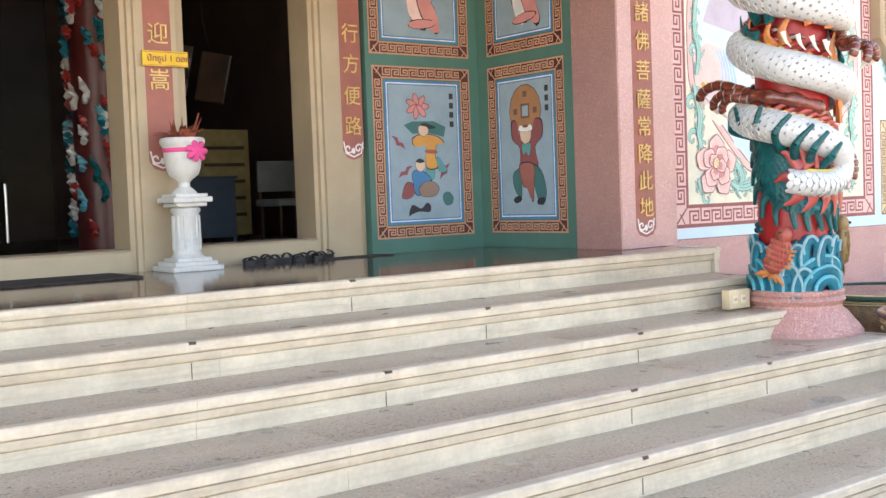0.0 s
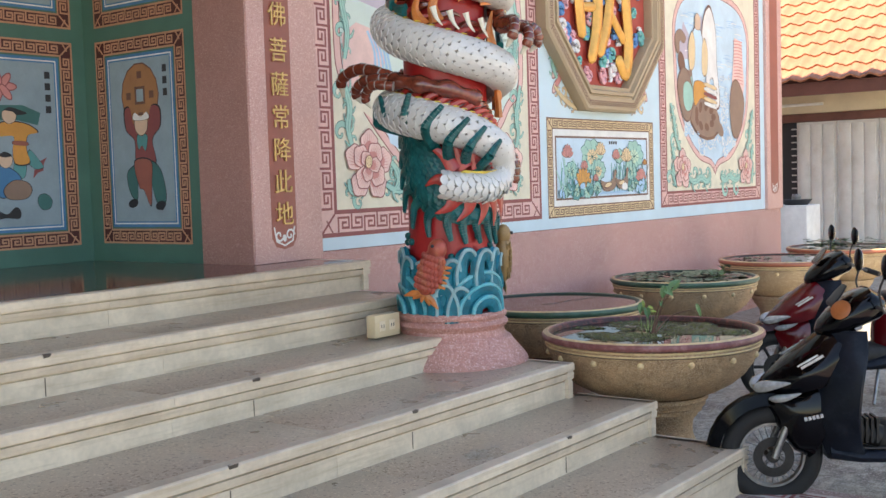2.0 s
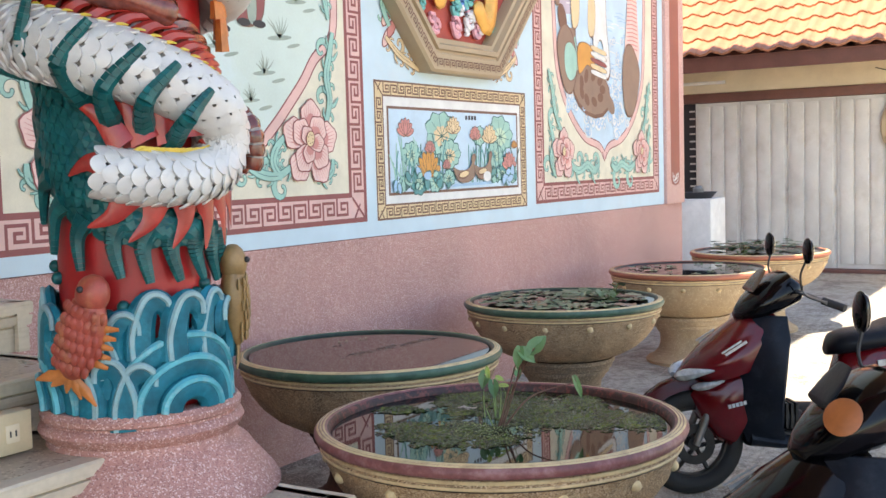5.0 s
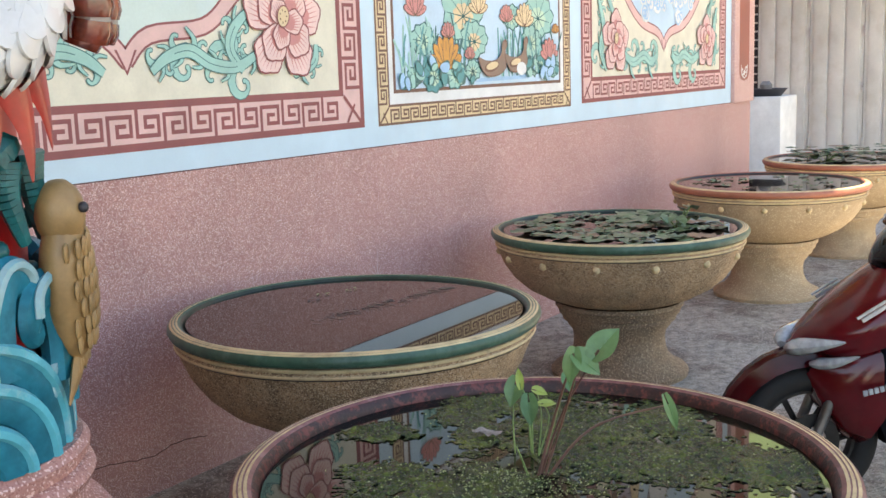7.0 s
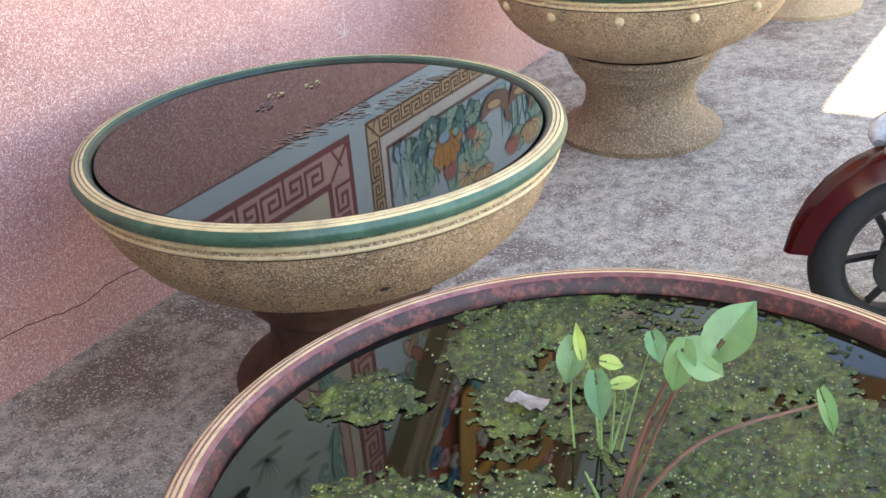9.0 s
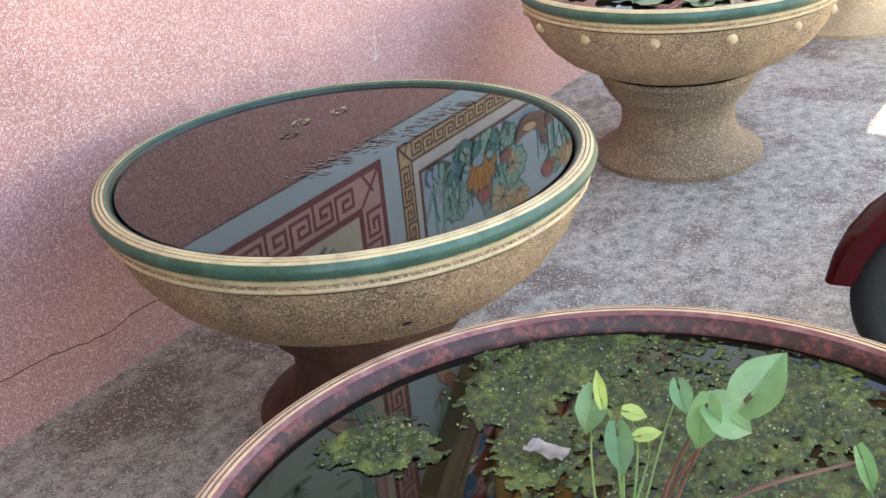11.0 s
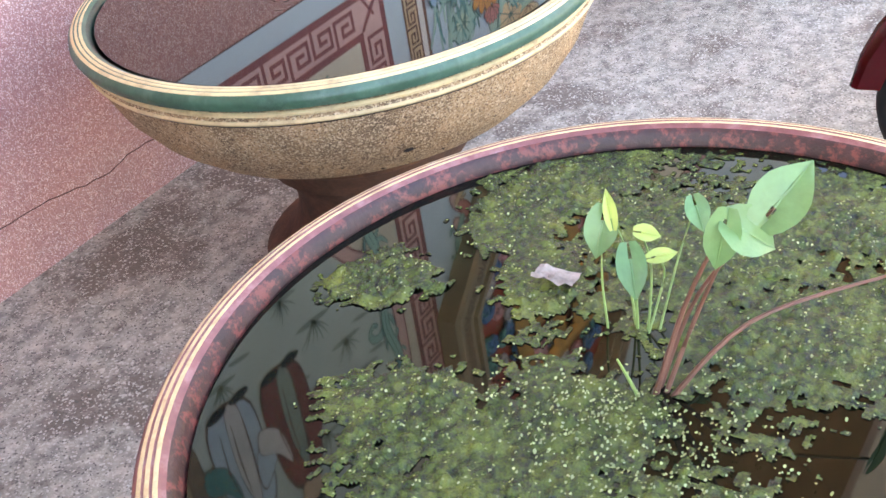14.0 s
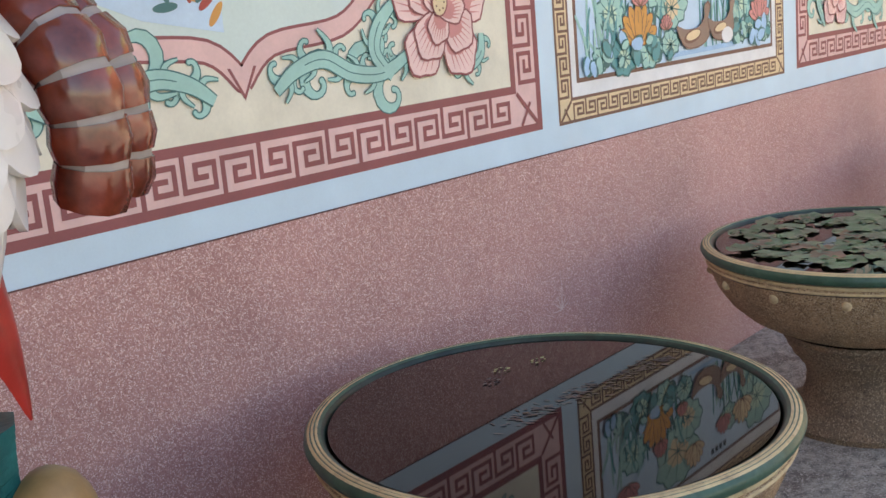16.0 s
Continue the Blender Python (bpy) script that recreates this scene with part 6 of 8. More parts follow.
writing("lettering", "ปักธูป 1 ดอก", 0.052, (0.02, -0.002, 0.0), STRIP, sign)

# the unlit hall's gloom is put into these very dark colours
HALL = mat("gloom_darkened_wall", (0.10, 0.06, 0.045), 0.7, vary=0.2, scale=2, fine=50, bump=0.1)
HALLFLOOR = mat("gloom_darkened_floor", (0.08, 0.06, 0.05), 0.3, vary=0.2, scale=3, fine=60, bump=0.05)
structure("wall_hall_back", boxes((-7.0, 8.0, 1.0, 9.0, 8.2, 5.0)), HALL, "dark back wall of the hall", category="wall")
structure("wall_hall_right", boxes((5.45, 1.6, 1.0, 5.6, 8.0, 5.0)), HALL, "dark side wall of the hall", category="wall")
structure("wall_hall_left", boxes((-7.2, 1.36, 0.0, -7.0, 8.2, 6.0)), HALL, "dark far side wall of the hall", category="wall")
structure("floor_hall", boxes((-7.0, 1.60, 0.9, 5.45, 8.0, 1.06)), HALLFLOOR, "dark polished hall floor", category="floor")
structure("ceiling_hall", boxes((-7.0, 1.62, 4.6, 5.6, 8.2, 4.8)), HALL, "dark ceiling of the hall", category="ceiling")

# carved pillar inside
ip = thing("carved_pillar", "hall pillar covered in painted red, white and teal carving", "pillar", (2.885, 2.75, 1.06))
bm = bmesh.new()
lathe(bm, [(0.17, 0.0), (0.17, 3.5)], 28)
part("shaft", bm, mat("dark_red_lacquer", (0.12, 0.02, 0.018), 0.4, vary=0.2), ip)
irng = random.Random(8)
for k in range(210):
    z, a = 0.10 + 2.4 * (k / 210), irng.uniform(0, 6.28)
    bm = bmesh.new()
    ln = irng.uniform(0.07, 0.18)
    P = [Vector(((0.19 + 0.02 * (q % 2)) * math.cos(a + 0.12 * math.sin(q)), (0.19 + 0.02 * (q % 2)) * math.sin(a + 0.12 * math.sin(q)), z + ln * q / 5)) for q in range(6)]
    tube(bm, P, [0.022, 0.028, 0.024, 0.028, 0.018, 0.006], 6)
    part("carving", bm, (SCALEWHITE, TEAL, TURQ_LIGHT, SCALEWHITE, FLAME, TURQ)[k % 6], ip)

DARKWOOD = mat("dark_wood", (0.09, 0.05, 0.03), 0.5, vary=0.25, scale=4, fine=50, bump=0.1)
BLUECLOTH = mat("dark_blue_laminate", (0.06, 0.08, 0.11), 0.5, vary=0.1)
PARCH = mat("yellowed_board", (0.42, 0.32, 0.14), 0.6, vary=0.15)
cab = thing("notice_board", "yellowed wooden board with dark rules against the wall", "board", (4.55, 4.2, 1.06))
part("panel", boxes((-0.25, 0, 0.05, 0.25, 0.03, 1.0), bevel=0.004), PARCH, cab)
for k in range(5):
    part("rule", boxes((-0.20, -0.004, 0.22 + 0.15 * k, 0.20, -0.001, 0.25 + 0.15 * k)), DARKWOOD, cab)
for x in (-0.24, 0.22):
    part("leg", boxes((x, 0, 0, x + 0.02, 0.03, 0.06)), DARKWOOD, cab)
desk = thing("desk", "dark blue office desk inside the hall", "desk", (3.95, 3.7, 1.06))
part("top", boxes((-0.35, -0.25, 0.54, 0.35, 0.25, 0.565), bevel=0.004), BLUECLOTH, desk)
part("front_panel", boxes((-0.33, -0.23, 0.06, 0.33, -0.215, 0.54)), BLUECLOTH, desk)
for x in (-0.33, 0.31):
    part("side_panel", boxes((x, -0.21, 0.0, x + 0.02, 0.23, 0.54)), BLUECLOTH, desk)
GREYVINYL = mat("grey_vinyl", (0.20, 0.20, 0.19), 0.5, vary=0.1)
chair = thing("office_chair", "grey vinyl chair inside the hall", "chair", (4.62, 3.2, 1.06))
part("seat", boxes((-0.2, -0.2, 0.30, 0.2, 0.2, 0.36), bevel=0.02), GREYVINYL, chair)
part("backrest", boxes((-0.18, 0.16, 0.42, 0.18, 0.2, 0.68), bevel=0.015), GREYVINYL, chair)
for x in (-0.17, 0.15):
    for y in (-0.17, 0.15):
        part("leg", boxes((x, y, 0, x + 0.02, y + 0.02, 0.32)), DARKWOOD, chair)
    part("back_post", boxes((x, 0.17, 0.30, x + 0.02, 0.19, 0.5)), DARKWOOD, chair)
SILVER = mat("silver_frame", (0.6, 0.6, 0.6), 0.3, vary=0.1, metal=0.8)
for k, (x, z, tilt) in enumerate(((3.75, 2.45, 14), (4.0, 2.56, 14), (4.35, 2.5, 16), (3.45, 2.3, 14))):
    fr = tagged(thing("picture_frame", "dark framed picture with a bright edge hung leaning forward", "picture frame", (x, 3.95, z)), group="leaning pictures")
    m = pose(0, 0, 0, tilt, 6, 0)
    bm = bmesh.new()
    box(bm, -0.13, -0.015, -0.22, 0.13, 0.01, 0.2, m=m)
    part("picture", bm, DARKWOOD, fr)
    bm = bmesh.new()
    box(bm, 0.125, -0.02, -0.22, 0.14, 0.012, 0.2, m=m)
    part("edge", bm, SILVER, fr)
    bm = bmesh.new()
    tube(bm, [(0, 0.0, 0.2), (0, 0.15, 0.5), (0, 0.15, 4.6 - z)], 0.004, 5)
    part("cord", bm, DARKWOOD, fr)
screen = thing("small_screen", "small lit blue screen in the dark hall", "screen", (2.20, 3.6, 1.06))
SCREEN = bpy.data.materials.new("lit_blue_screen")
SCREEN.use_nodes = True
sb = SCREEN.node_tree.nodes["Principled BSDF"]
sb.inputs["Base Color"].default_value = (0.1, 0.2, 0.5, 1)
sb.inputs["Emission Color"].default_value = (0.25, 0.5, 1.0, 1)
sb.inputs["Emission Strength"].default_value = 0.6
part("display", boxes((-0.045, 0, 0.60, -0.005, 0.01, 0.68), (0.002, 0, 0.60, 0.035, 0.01, 0.68)), SCREEN, screen)
part("case", boxes((-0.07, 0.012, 0.56, 0.06, 0.05, 0.71), bevel=0.005), BLACKINK, screen)
part("stand", boxes((-0.02, 0.02, 0.0, 0.02, 0.04, 0.56)), BLACKINK, screen)
GLASS = mat("dark_tinted_glass", (0.55, 0.55, 0.55), 0.03, vary=0.05, bump=0.0, rough_vary=0.01, spec=0.2)
glassdoor = thing("glass_door", "dark tinted glass door leaf with steel pulls standing open in the hall", "door", (1.80, 1.95, 1.06))
gm = GLASS
bg = gm.node_tree.nodes["Principled BSDF"]
bg.inputs["Transmission Weight"].default_value = 1.0
bg.inputs["IOR"].default_value = 1.06
part("pane", boxes((-0.42, 0.0, 0.05, 0.50, 0.012, 2.4)), GLASS, glassdoor)
part("bottom_rail", boxes((-0.42, -0.004, 0.0, 0.50, 0.016, 0.05)), BLACKINK, glassdoor)
for x in (0.10, 0.20):
    bm = bmesh.new()
    tube(bm, [(x, -0.03, 0.15), (x, -0.035, 0.3), (x, -0.035, 0.42), (x, -0.03, 0.50)], 0.008, 8)
    part("pull", bm, SILVER, glassdoor)

# pedestal urn with flowers
urn = thing("pedestal_urn", "white plaster pedestal urn with a pink rosette and dried red plant", "urn", (2.79, 1.15, 1.016))
PLASTER = mat("chipped_white_plaster", (0.66, 0.64, 0.60), 0.55, vary=0.12, scale=9, fine=70, bump=0.3, stain=(0.40, 0.36, 0.31), stain_amount=0.5, stain_scale=9)
part("plinth", boxes((-0.155, -0.155, 0, 0.155, 0.155, 0.03), (-0.13, -0.13, 0.03, 0.13, 0.13, 0.055), (-0.105, -0.105, 0.055, 0.105, 0.105, 0.075), bevel=0.004), PLASTER, urn)
bm = bmesh.new()
lathe(bm, [(0.10, 0.075), (0.085, 0.09), (0.078, 0.105), (0.076, 0.20), (0.074, 0.33), (0.086, 0.345), (0.086, 0.36), (0.07, 0.37)], 32)
for k in range(12):
    a = 2 * math.pi * k / 12
    tube(bm, [(0.076 * math.cos(a), 0.076 * math.sin(a), 0.12), (0.075 * math.cos(a), 0.075 * math.sin(a), 0.32)], 0.008, 6)
part("shaft", bm, PLASTER, urn)
part("capital", boxes((-0.095, -0.095, 0.37, 0.095, 0.095, 0.395), (-0.12, -0.12, 0.395, 0.12, 0.12, 0.425), (-0.1, -0.1, 0.425, 0.1, 0.1, 0.445), bevel=0.005), PLASTER, urn)
bm = bmesh.new()
lathe(bm, [(0.075, 0.445), (0.06, 0.465), (0.035, 0.485), (0.032, 0.51), (0.05, 0.53), (0.085, 0.555), (0.10, 0.60), (0.108, 0.66), (0.112, 0.715), (0.125, 0.73), (0.13, 0.745), (0.126, 0.765), (0.115, 0.77), (0.10, 0.76), (0.09, 0.70), (0.0, 0.68)], 40)
part("vase", bm, PLASTER, urn)
PINKCLOTH = mat("bright_pink_fabric", (0.85, 0.08, 0.28), 0.7, vary=0.12)
bm = bmesh.new()
lathe(bm, [(0.111, 0.685), (0.116, 0.69), (0.116, 0.705), (0.113, 0.71)], 32)
part("ribbon", bm, PINKCLOTH, urn)
bm = bmesh.new()
for k in range(26):
    a = k * 0.9
    r = 0.052 * math.sqrt(k / 26)
    ball(bm, Vector((0.03, -0.125 - 0.01 * (1 - k / 26), 0.685)) + Vector((r * math.cos(a), -0.004, r * math.sin(a))), (0.018, 0.012, 0.018), u=7, v=5)
part("rosette", bm, PINKCLOTH, urn, "bright pink fabric rosette")
DRY = mat("dried_red_plant", (0.30, 0.07, 0.035), 0.7, vary=0.3)
for k in range(26):
    bm = bmesh.new()
    a, ln = irng.uniform(0, 6.28), irng.uniform(0.06, 0.16)
    sp = irng.uniform(0.02, 0.13)
    P = [Vector((0.05 * math.cos(a), 0.05 * math.sin(a), 0.70)), Vector((0.06 * math.cos(a) + sp * 0.4 * math.cos(a), 0.06 * math.sin(a) + sp * 0.4 * math.sin(a), 0.74 + ln * 0.5)), Vector(((0.06 + sp) * math.cos(a), (0.06 + sp) * math.sin(a), 0.74 + ln * (0.6 if sp > 0.07 else 1.1)))]
    tube(bm, P, [0.010, 0.014, 0.003], 5, flat=0.4)
    part("dry_leaf", bm, DRY, urn)

# sandals and mat
RUBBER = mat("black_rubber", (0.022, 0.022, 0.024), 0.6, vary=0.2, scale=20, fine=90, bump=0.2)


def sandal(at, turn):
    t = tagged(thing("sandal", "black rubber sandal with cross straps on the landing", "sandal", at, turn=turn), group="sandals by the door")
    out = smooth_curve([(-0.105, 0, 0), (-0.09, 0.036, 0), (0.0, 0.032, 0), (0.07, 0.044, 0), (0.115, 0.02, 0), (0.118, -0.015, 0), (0.07, -0.038, 0), (0.0, -0.03, 0), (-0.09, -0.034, 0)], 4, True)
    bm = bmesh.new()
    lo = [bm.verts.new(p) for p in out]
    hi = [bm.verts.new(p + Vector((0, 0, 0.026))) for p in out]
    n = len(out)
    for i in range(n):
        bm.faces.new((lo[i], lo[(i + 1) % n], hi[(i + 1) % n], hi[i]))
    bm.faces.new(lo)
    bm.faces.new(hi)
    part("sole", bm, RUBBER, t)
    for x, h in ((0.065, 0.020), (0.015, 0.026), (-0.075, 0.032)):
        bm = bmesh.new()
        P = [(x + (0.015 if x > 0 else 0), 0.04 * math.cos(q * math.pi / 8), 0.022 + h * math.sin(q * math.pi / 8)) for q in range(9)]
        tube(bm, P, 0.015, 6, flat=0.3)
        part("strap", bm, RUBBER, t)


for x, y, a in ((3.30, 1.26, 200), (3.45, 1.27, 195), (3.66, 1.29, 205), (3.80, 1.31, 212)):
    sandal((x, y, 1.016), a)
matt = thing("door_mat", "dark fibre door mat on the landing", "mat", (1.75, 1.0, 1.016))
part("pad", boxes((-0.85, -0.22, 0, 0.62, 0.26, 0.012), bevel=0.004), mat("dark_fibre", (0.05, 0.035, 0.03), 0.9, vary=0.3, scale=30, fine=200, bump=0.6), matt)
matt = thing("door_mat", "thin dark cloth mat at the green wall", "mat", (4.02, 1.18, 1.016))
part("pad", boxes((-0.3, -0.08, 0, 0.2, 0.1, 0.006), bevel=0.002), mat("dark_cloth", (0.06, 0.045, 0.04), 0.9, vary=0.3, scale=30, fine=200, bump=0.4), matt)

# ---- low tiled house behind the forecourt ----
HX = 17.0
SHUTTER = mat("whitewashed_folding_shutter", (0.66, 0.65, 0.62), 0.55, vary=0.08, scale=2, fine=60, bump=0.15, stain=(0.45, 0.41, 0.34), stain_amount=0.5, stain_scale=2.5)
BROWNWOOD = mat("red_brown_painted_wood", (0.16, 0.065, 0.05), 0.55, vary=0.15, scale=4, fine=60, bump=0.15)
ROOFTILE = mat("orange_roof_tile", (0.44, 0.19, 0.105), 0.6, vary=0.12, scale=6, fine=80, bump=0.2, rnd=0.12)
house = thing("house", "low cream house with orange tiled roof and white folding shutters", "house", (HX, 0, 0))
part("wall", boxes((0.0, -9.0, 0.0, 0.2, -1.22, 2.75)), CREAMPAINT, house)
part("wall", boxes((0.0, 1.42, 0.0, 0.2, 9.0, 2.75)), CREAMPAINT, house)
part("wall", boxes((0.0, -1.22, 2.22, 0.2, 1.42, 2.75)), CREAMPAINT, house)
part("end_wall", boxes((0.2, -9.0, 0.0, 6.0, -8.8, 3.0)), CREAMPAINT, house)
part("frame_head", boxes((-0.02, -1.24, 2.10, 0.10, 1.42, 2.215), bevel=0.006), BROWNWOOD, house, "red-brown door head")
part("frame_post", boxes((-0.02, -1.24, 0.0, 0.10, -1.13, 2.10), bevel=0.006), BROWNWOOD, house)
part("step", boxes((-0.10, -1.24, 0.0, 0.10, 1.42, 0.04), bevel=0.006), BROWNWOOD, house)
# dark board added behind the opening; the inside shade is its colour
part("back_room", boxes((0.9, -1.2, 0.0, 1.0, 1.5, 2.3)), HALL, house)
pw = (1.17 + 1.13) / 4
for k in range(4):
    y0 = -1.128 + k * pw
    bm = bmesh.new()
    box(bm, 0.03, y0 + 0.004, 0.045, 0.06, y0 + pw - 0.004, 2.095)
    for j in range(3):
        yy = y0 + 0.03 + j * (pw - 0.06) / 3
        box(bm, 0.012, yy + 0.012, 0.10, 0.031, yy + (pw - 0.06) / 3 - 0.012, 2.05, bevel=0.006)
    s_ = part("shutter_leaf", bm, SHUTTER, house, "white ribbed folding shutter leaf")
    for z in (0.35, 0.95, 1.55, 1.85):
        part("hinge", boxes((0.004, y0 - 0.008, z, 0.03, y0 + 0.010, z + 0.09)), SILVER, s_)
# black sheet added for the shaded gap; it also blocks skylight from behind
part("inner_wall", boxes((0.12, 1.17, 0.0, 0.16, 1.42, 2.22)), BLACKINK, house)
lattice = bmesh.new()
for k in range(12):
    box(lattice, 0.09, 1.20, 0.95 + k * 0.095, 0.11, 1.27, 0.97 + k * 0.095)
part("lattice", lattice, SHUTTER, house, "pale slatted grille")
part("fascia", boxes((-0.82, -9.0, 2.42, -0.78, 9.0, 2.60), bevel=0.004), BROWNWOOD, house, "red-brown fascia board")
part("soffit", boxes((-0.78, -9.0, 2.58, 0.05, 9.0, 2.60)), CREAMPAINT, house)
bm = bmesh.new()
tube(bm, [(-0.10, 0.75, 2.34), (-0.10, 1.35, 2.34)], 0.022, 8)
part("tube_lamp", bm, WHITE, house, "dusty fluorescent tube lamp")
bm = bmesh.new()
tube(bm, smooth_curve([(-0.05, -1.0, 2.40), (-0.05, -1.3, 2.33), (-0.05, -1.8, 2.36), (-0.05, -2.6, 2.42)], 6), 0.006, 5)
part("cable", bm, BLACKINK, house)
part("meter_box", boxes((-0.06, -1.62, 1.42, 0.0, -1.50, 1.58), bevel=0.006), GREYVINYL, house)
bm = bmesh.new()
lathe(bm, [(0.0, 0.0), (0.13, 0.0), (0.15, 0.02), (0.13, 0.035), (0.0, 0.03)], 24)
for v in bm.verts:
    v.co = Vector((-0.03 - v.co.z, -1.16 + v.co.x * 0.7, 1.72 + v.co.y * 1.6))
part("straw_hat", bm, CREAMSTONE, house, "pale woven hat hung on the post")
# roof of wavy tiles in courses
PITCH = math.atan2(0.62, 1.0)
tile_me = None
bm = bmesh.new()
nw = 10
for j, (a, lift) in enumerate(((0.0, 0.0), (0.385, 0.0))):
    for k in range(nw + 1):
        w = k / nw
        h = 0.035 * math.cos(2 * math.pi * (w - 0.25)) + (0.02 if w > 0.5 else 0)
        bm.verts.new((a, w * 0.26, h + (0.028 if j == 0 else 0.0)))
for k in range(nw + 1):
    w = k / nw
    bm.verts.new((0.0, w * 0.26, 0.035 * math.cos(2 * math.pi * (w - 0.25)) + (0.02 if w > 0.5 else 0)))
bm.verts.ensure_lookup_table()
for k in range(nw):
    v = bm.verts
    bm.faces.new((v[k], v[k + 1], v[nw + 2 + k], v[nw + 1 + k]))
    bm.faces.new((v[k], v[2 * nw + 2 + k], v[2 * nw + 3 + k], v[k + 1]))
tile_me = finish(bm, "roof_tile", ROOFTILE, 50)
roof = new("roof", finish(boxes((0.0, -9.0, -0.06, 6.4, 9.0, -0.045)), "roof", BROWNWOOD, 30))
roof.parent = house
roof.matrix_basis = pose(-0.86 * U, 0, 2.63 * U, 0, -math.degrees(PITCH), 0)
for r in range(9):
    for c in range(32):
        t = new("roof_tile", tile_me)
        t.parent = roof
        t.location = ((-0.04 + r * 0.36) * U, (3.2 - c * 0.26) * U, 0.0)
bm = bmesh.new()
for r in range(16):
    for c in range(-22, 46):
        if r < 9 and 0 <= c < 32:
            continue
        x0, y0 = -0.04 + r * 0.36, 3.2 - c * 0.26
        rows_ = []
        for a, lift in ((0.0, 0.028), (0.385, 0.0)):
            rows_.append([bm.verts.new((x0 + a, y0 + 0.26 * k / 6, lift + 0.035 * math.cos(2 * math.pi * (k / 6 - 0.25)))) for k in range(7)])
        for k in range(6):
            bm.faces.new((rows_[0][k], rows_[0][k + 1], rows_[1][k + 1], rows_[1][k]))
rest = part("roof_tile_rest", bm, ROOFTILE, roof)
tagged(rest, kind="stuff")

# white block with a tray at the temple's corner
blk = thing("white_pier", "whitewashed low pier beyond the temple corner", "pier", (14.1, 0.62, 0))
part("pier", boxes((0, -0.56, 0, 0.5, 0.9, 1.0), bevel=0.012), WHITE, blk)
tray = thing("basin", "dark plastic basin on the white pier", "basin", (14.3, 0.25, 1.0))
bm = bmesh.new()
lathe(bm, [(0.0, 0.0), (0.13, 0.0), (0.18, 0.06), (0.19, 0.065), (0.175, 0.06), (0.12, 0.012), (0.0, 0.012)], 28)
part("bowl", bm, BLACKINK, tray)
bm = bmesh.new()
lathe(bm, [(0.0, 0.012), (0.05, 0.012), (0.055, 0.10), (0.03, 0.13), (0.0, 0.13)], 16)
part("jug", bm, GREYVINYL, tray)

# buildings and trees across the yard that the water mirrors or that close the view
FARGREEN = mat("pale_green_house_paint", (0.38, 0.52, 0.24), 0.6, vary=0.06)
fh = thing("far_house", "tall pale green house across the yard", "house", (34, 3, 0))
part("wall", boxes((0, -13, 0, 6, 3.6, 13.2)), FARGREEN, fh)
part("roof", boxes((-0.3, -13.3, 13.2, 6.3, 3.9, 13.5)), WHITE, fh)
for z in (2.0, 5.4, 8.8, 11.6):
    for y in (-11, -8, -5, -2, 1):
        w = part("window", boxes((-0.05, y, z, 0.0, y + 1.3, z + 1.1)), WHITE, fh)
        part("pane", boxes((-0.06, y + 0.1, z + 0.1, -0.051, y + 1.2, z + 1.0)), BLUECLOTH, w)


# ---- motorcycles ----
BLACKPAINT = mat("glossy_black_fairing", (0.002, 0.002, 0.003), 0.10, spec=0.25, vary=0.2, scale=4, fine=60, bump=0.02, coat=0.0, rough_vary=0.06)
REDPAINT = mat("glossy_dark_red_fairing", (0.11, 0.003, 0.006), 0.16, spec=0.4, vary=0.15, scale=4, fine=60, bump=0.02, coat=0.2, rough_vary=0.06)
GREYPLASTIC = mat("scuffed_dark_grey_plastic", (0.006, 0.009, 0.015), 0.38, spec=0.2, vary=0.2, scale=6, fine=80, bump=0.15, stain=(0.022, 0.028, 0.036), stain_amount=0.6, stain_scale=10)
SEATVINYL = mat("black_seat_vinyl", (0.004, 0.005, 0.008), 0.40, spec=0.2, vary=0.2, scale=12, fine=180, bump=0.3)
TYRE = mat("dusty_tyre_rubber", (0.012, 0.0115, 0.011), 0.8, vary=0.25, scale=14, fine=90, bump=0.4)
STEEL = mat("worn_steel", (0.27, 0.27, 0.265), 0.35, vary=0.2, scale=14, fine=80, bump=0.1, metal=0.9)
ENGINE = mat("dirty_engine_alloy", (0.03, 0.028, 0.026), 0.55, vary=0.35, scale=12, fine=60, bump=0.3, metal=0.5)
LENS = mat("clear_lamp_lens", (0.40, 0.42, 0.42), 0.12, vary=0.2, scale=20, fine=40, bump=0.1, coat=0.8)
AMBER = mat("orange_sticker", (0.36, 0.11, 0.03), 0.4, vary=0.2)
MIRROR = mat("mirror_glass", (0.8, 0.8, 0.82), 0.03, vary=0.02, metal=1.0, bump=0.0, rough_vary=0.01)


STEERED = {"handlebar", "grip", "brake_lever", "mirror", "mirror_shell", "mirror_glass", "handlebar_cowl", "wind_screen", "round_sticker"}


def wedge(x, z, w, h):
    """A ridged section of the front cover."""
    half = [(0.0, 0.0, 0.0), (-0.012, 0.5, -0.10), (-0.05, 0.9, -0.35), (-0.07, 1.0, -0.55), (-0.085, 0.86, -0.95), (-0.09, 0.4, -1.0)]
    return [Vector((x + a, w * c, z + h * e)) for a, c, e in half] + [Vector((x + a, -w * c, z + h * e)) for a, c, e in half[:0:-1]]


def mpart(name, bm, material, parent, label="", smooth=45):
    if name in STEERED:
        bmesh.ops.translate(bm, vec=(-0.12, 0, 0), verts=bm.verts[:])
    bmesh.ops.scale(bm, vec=(1 / U, 1 / U, 1 / U), verts=bm.verts[:])
    return part(name, bm, material, parent, label, smooth)


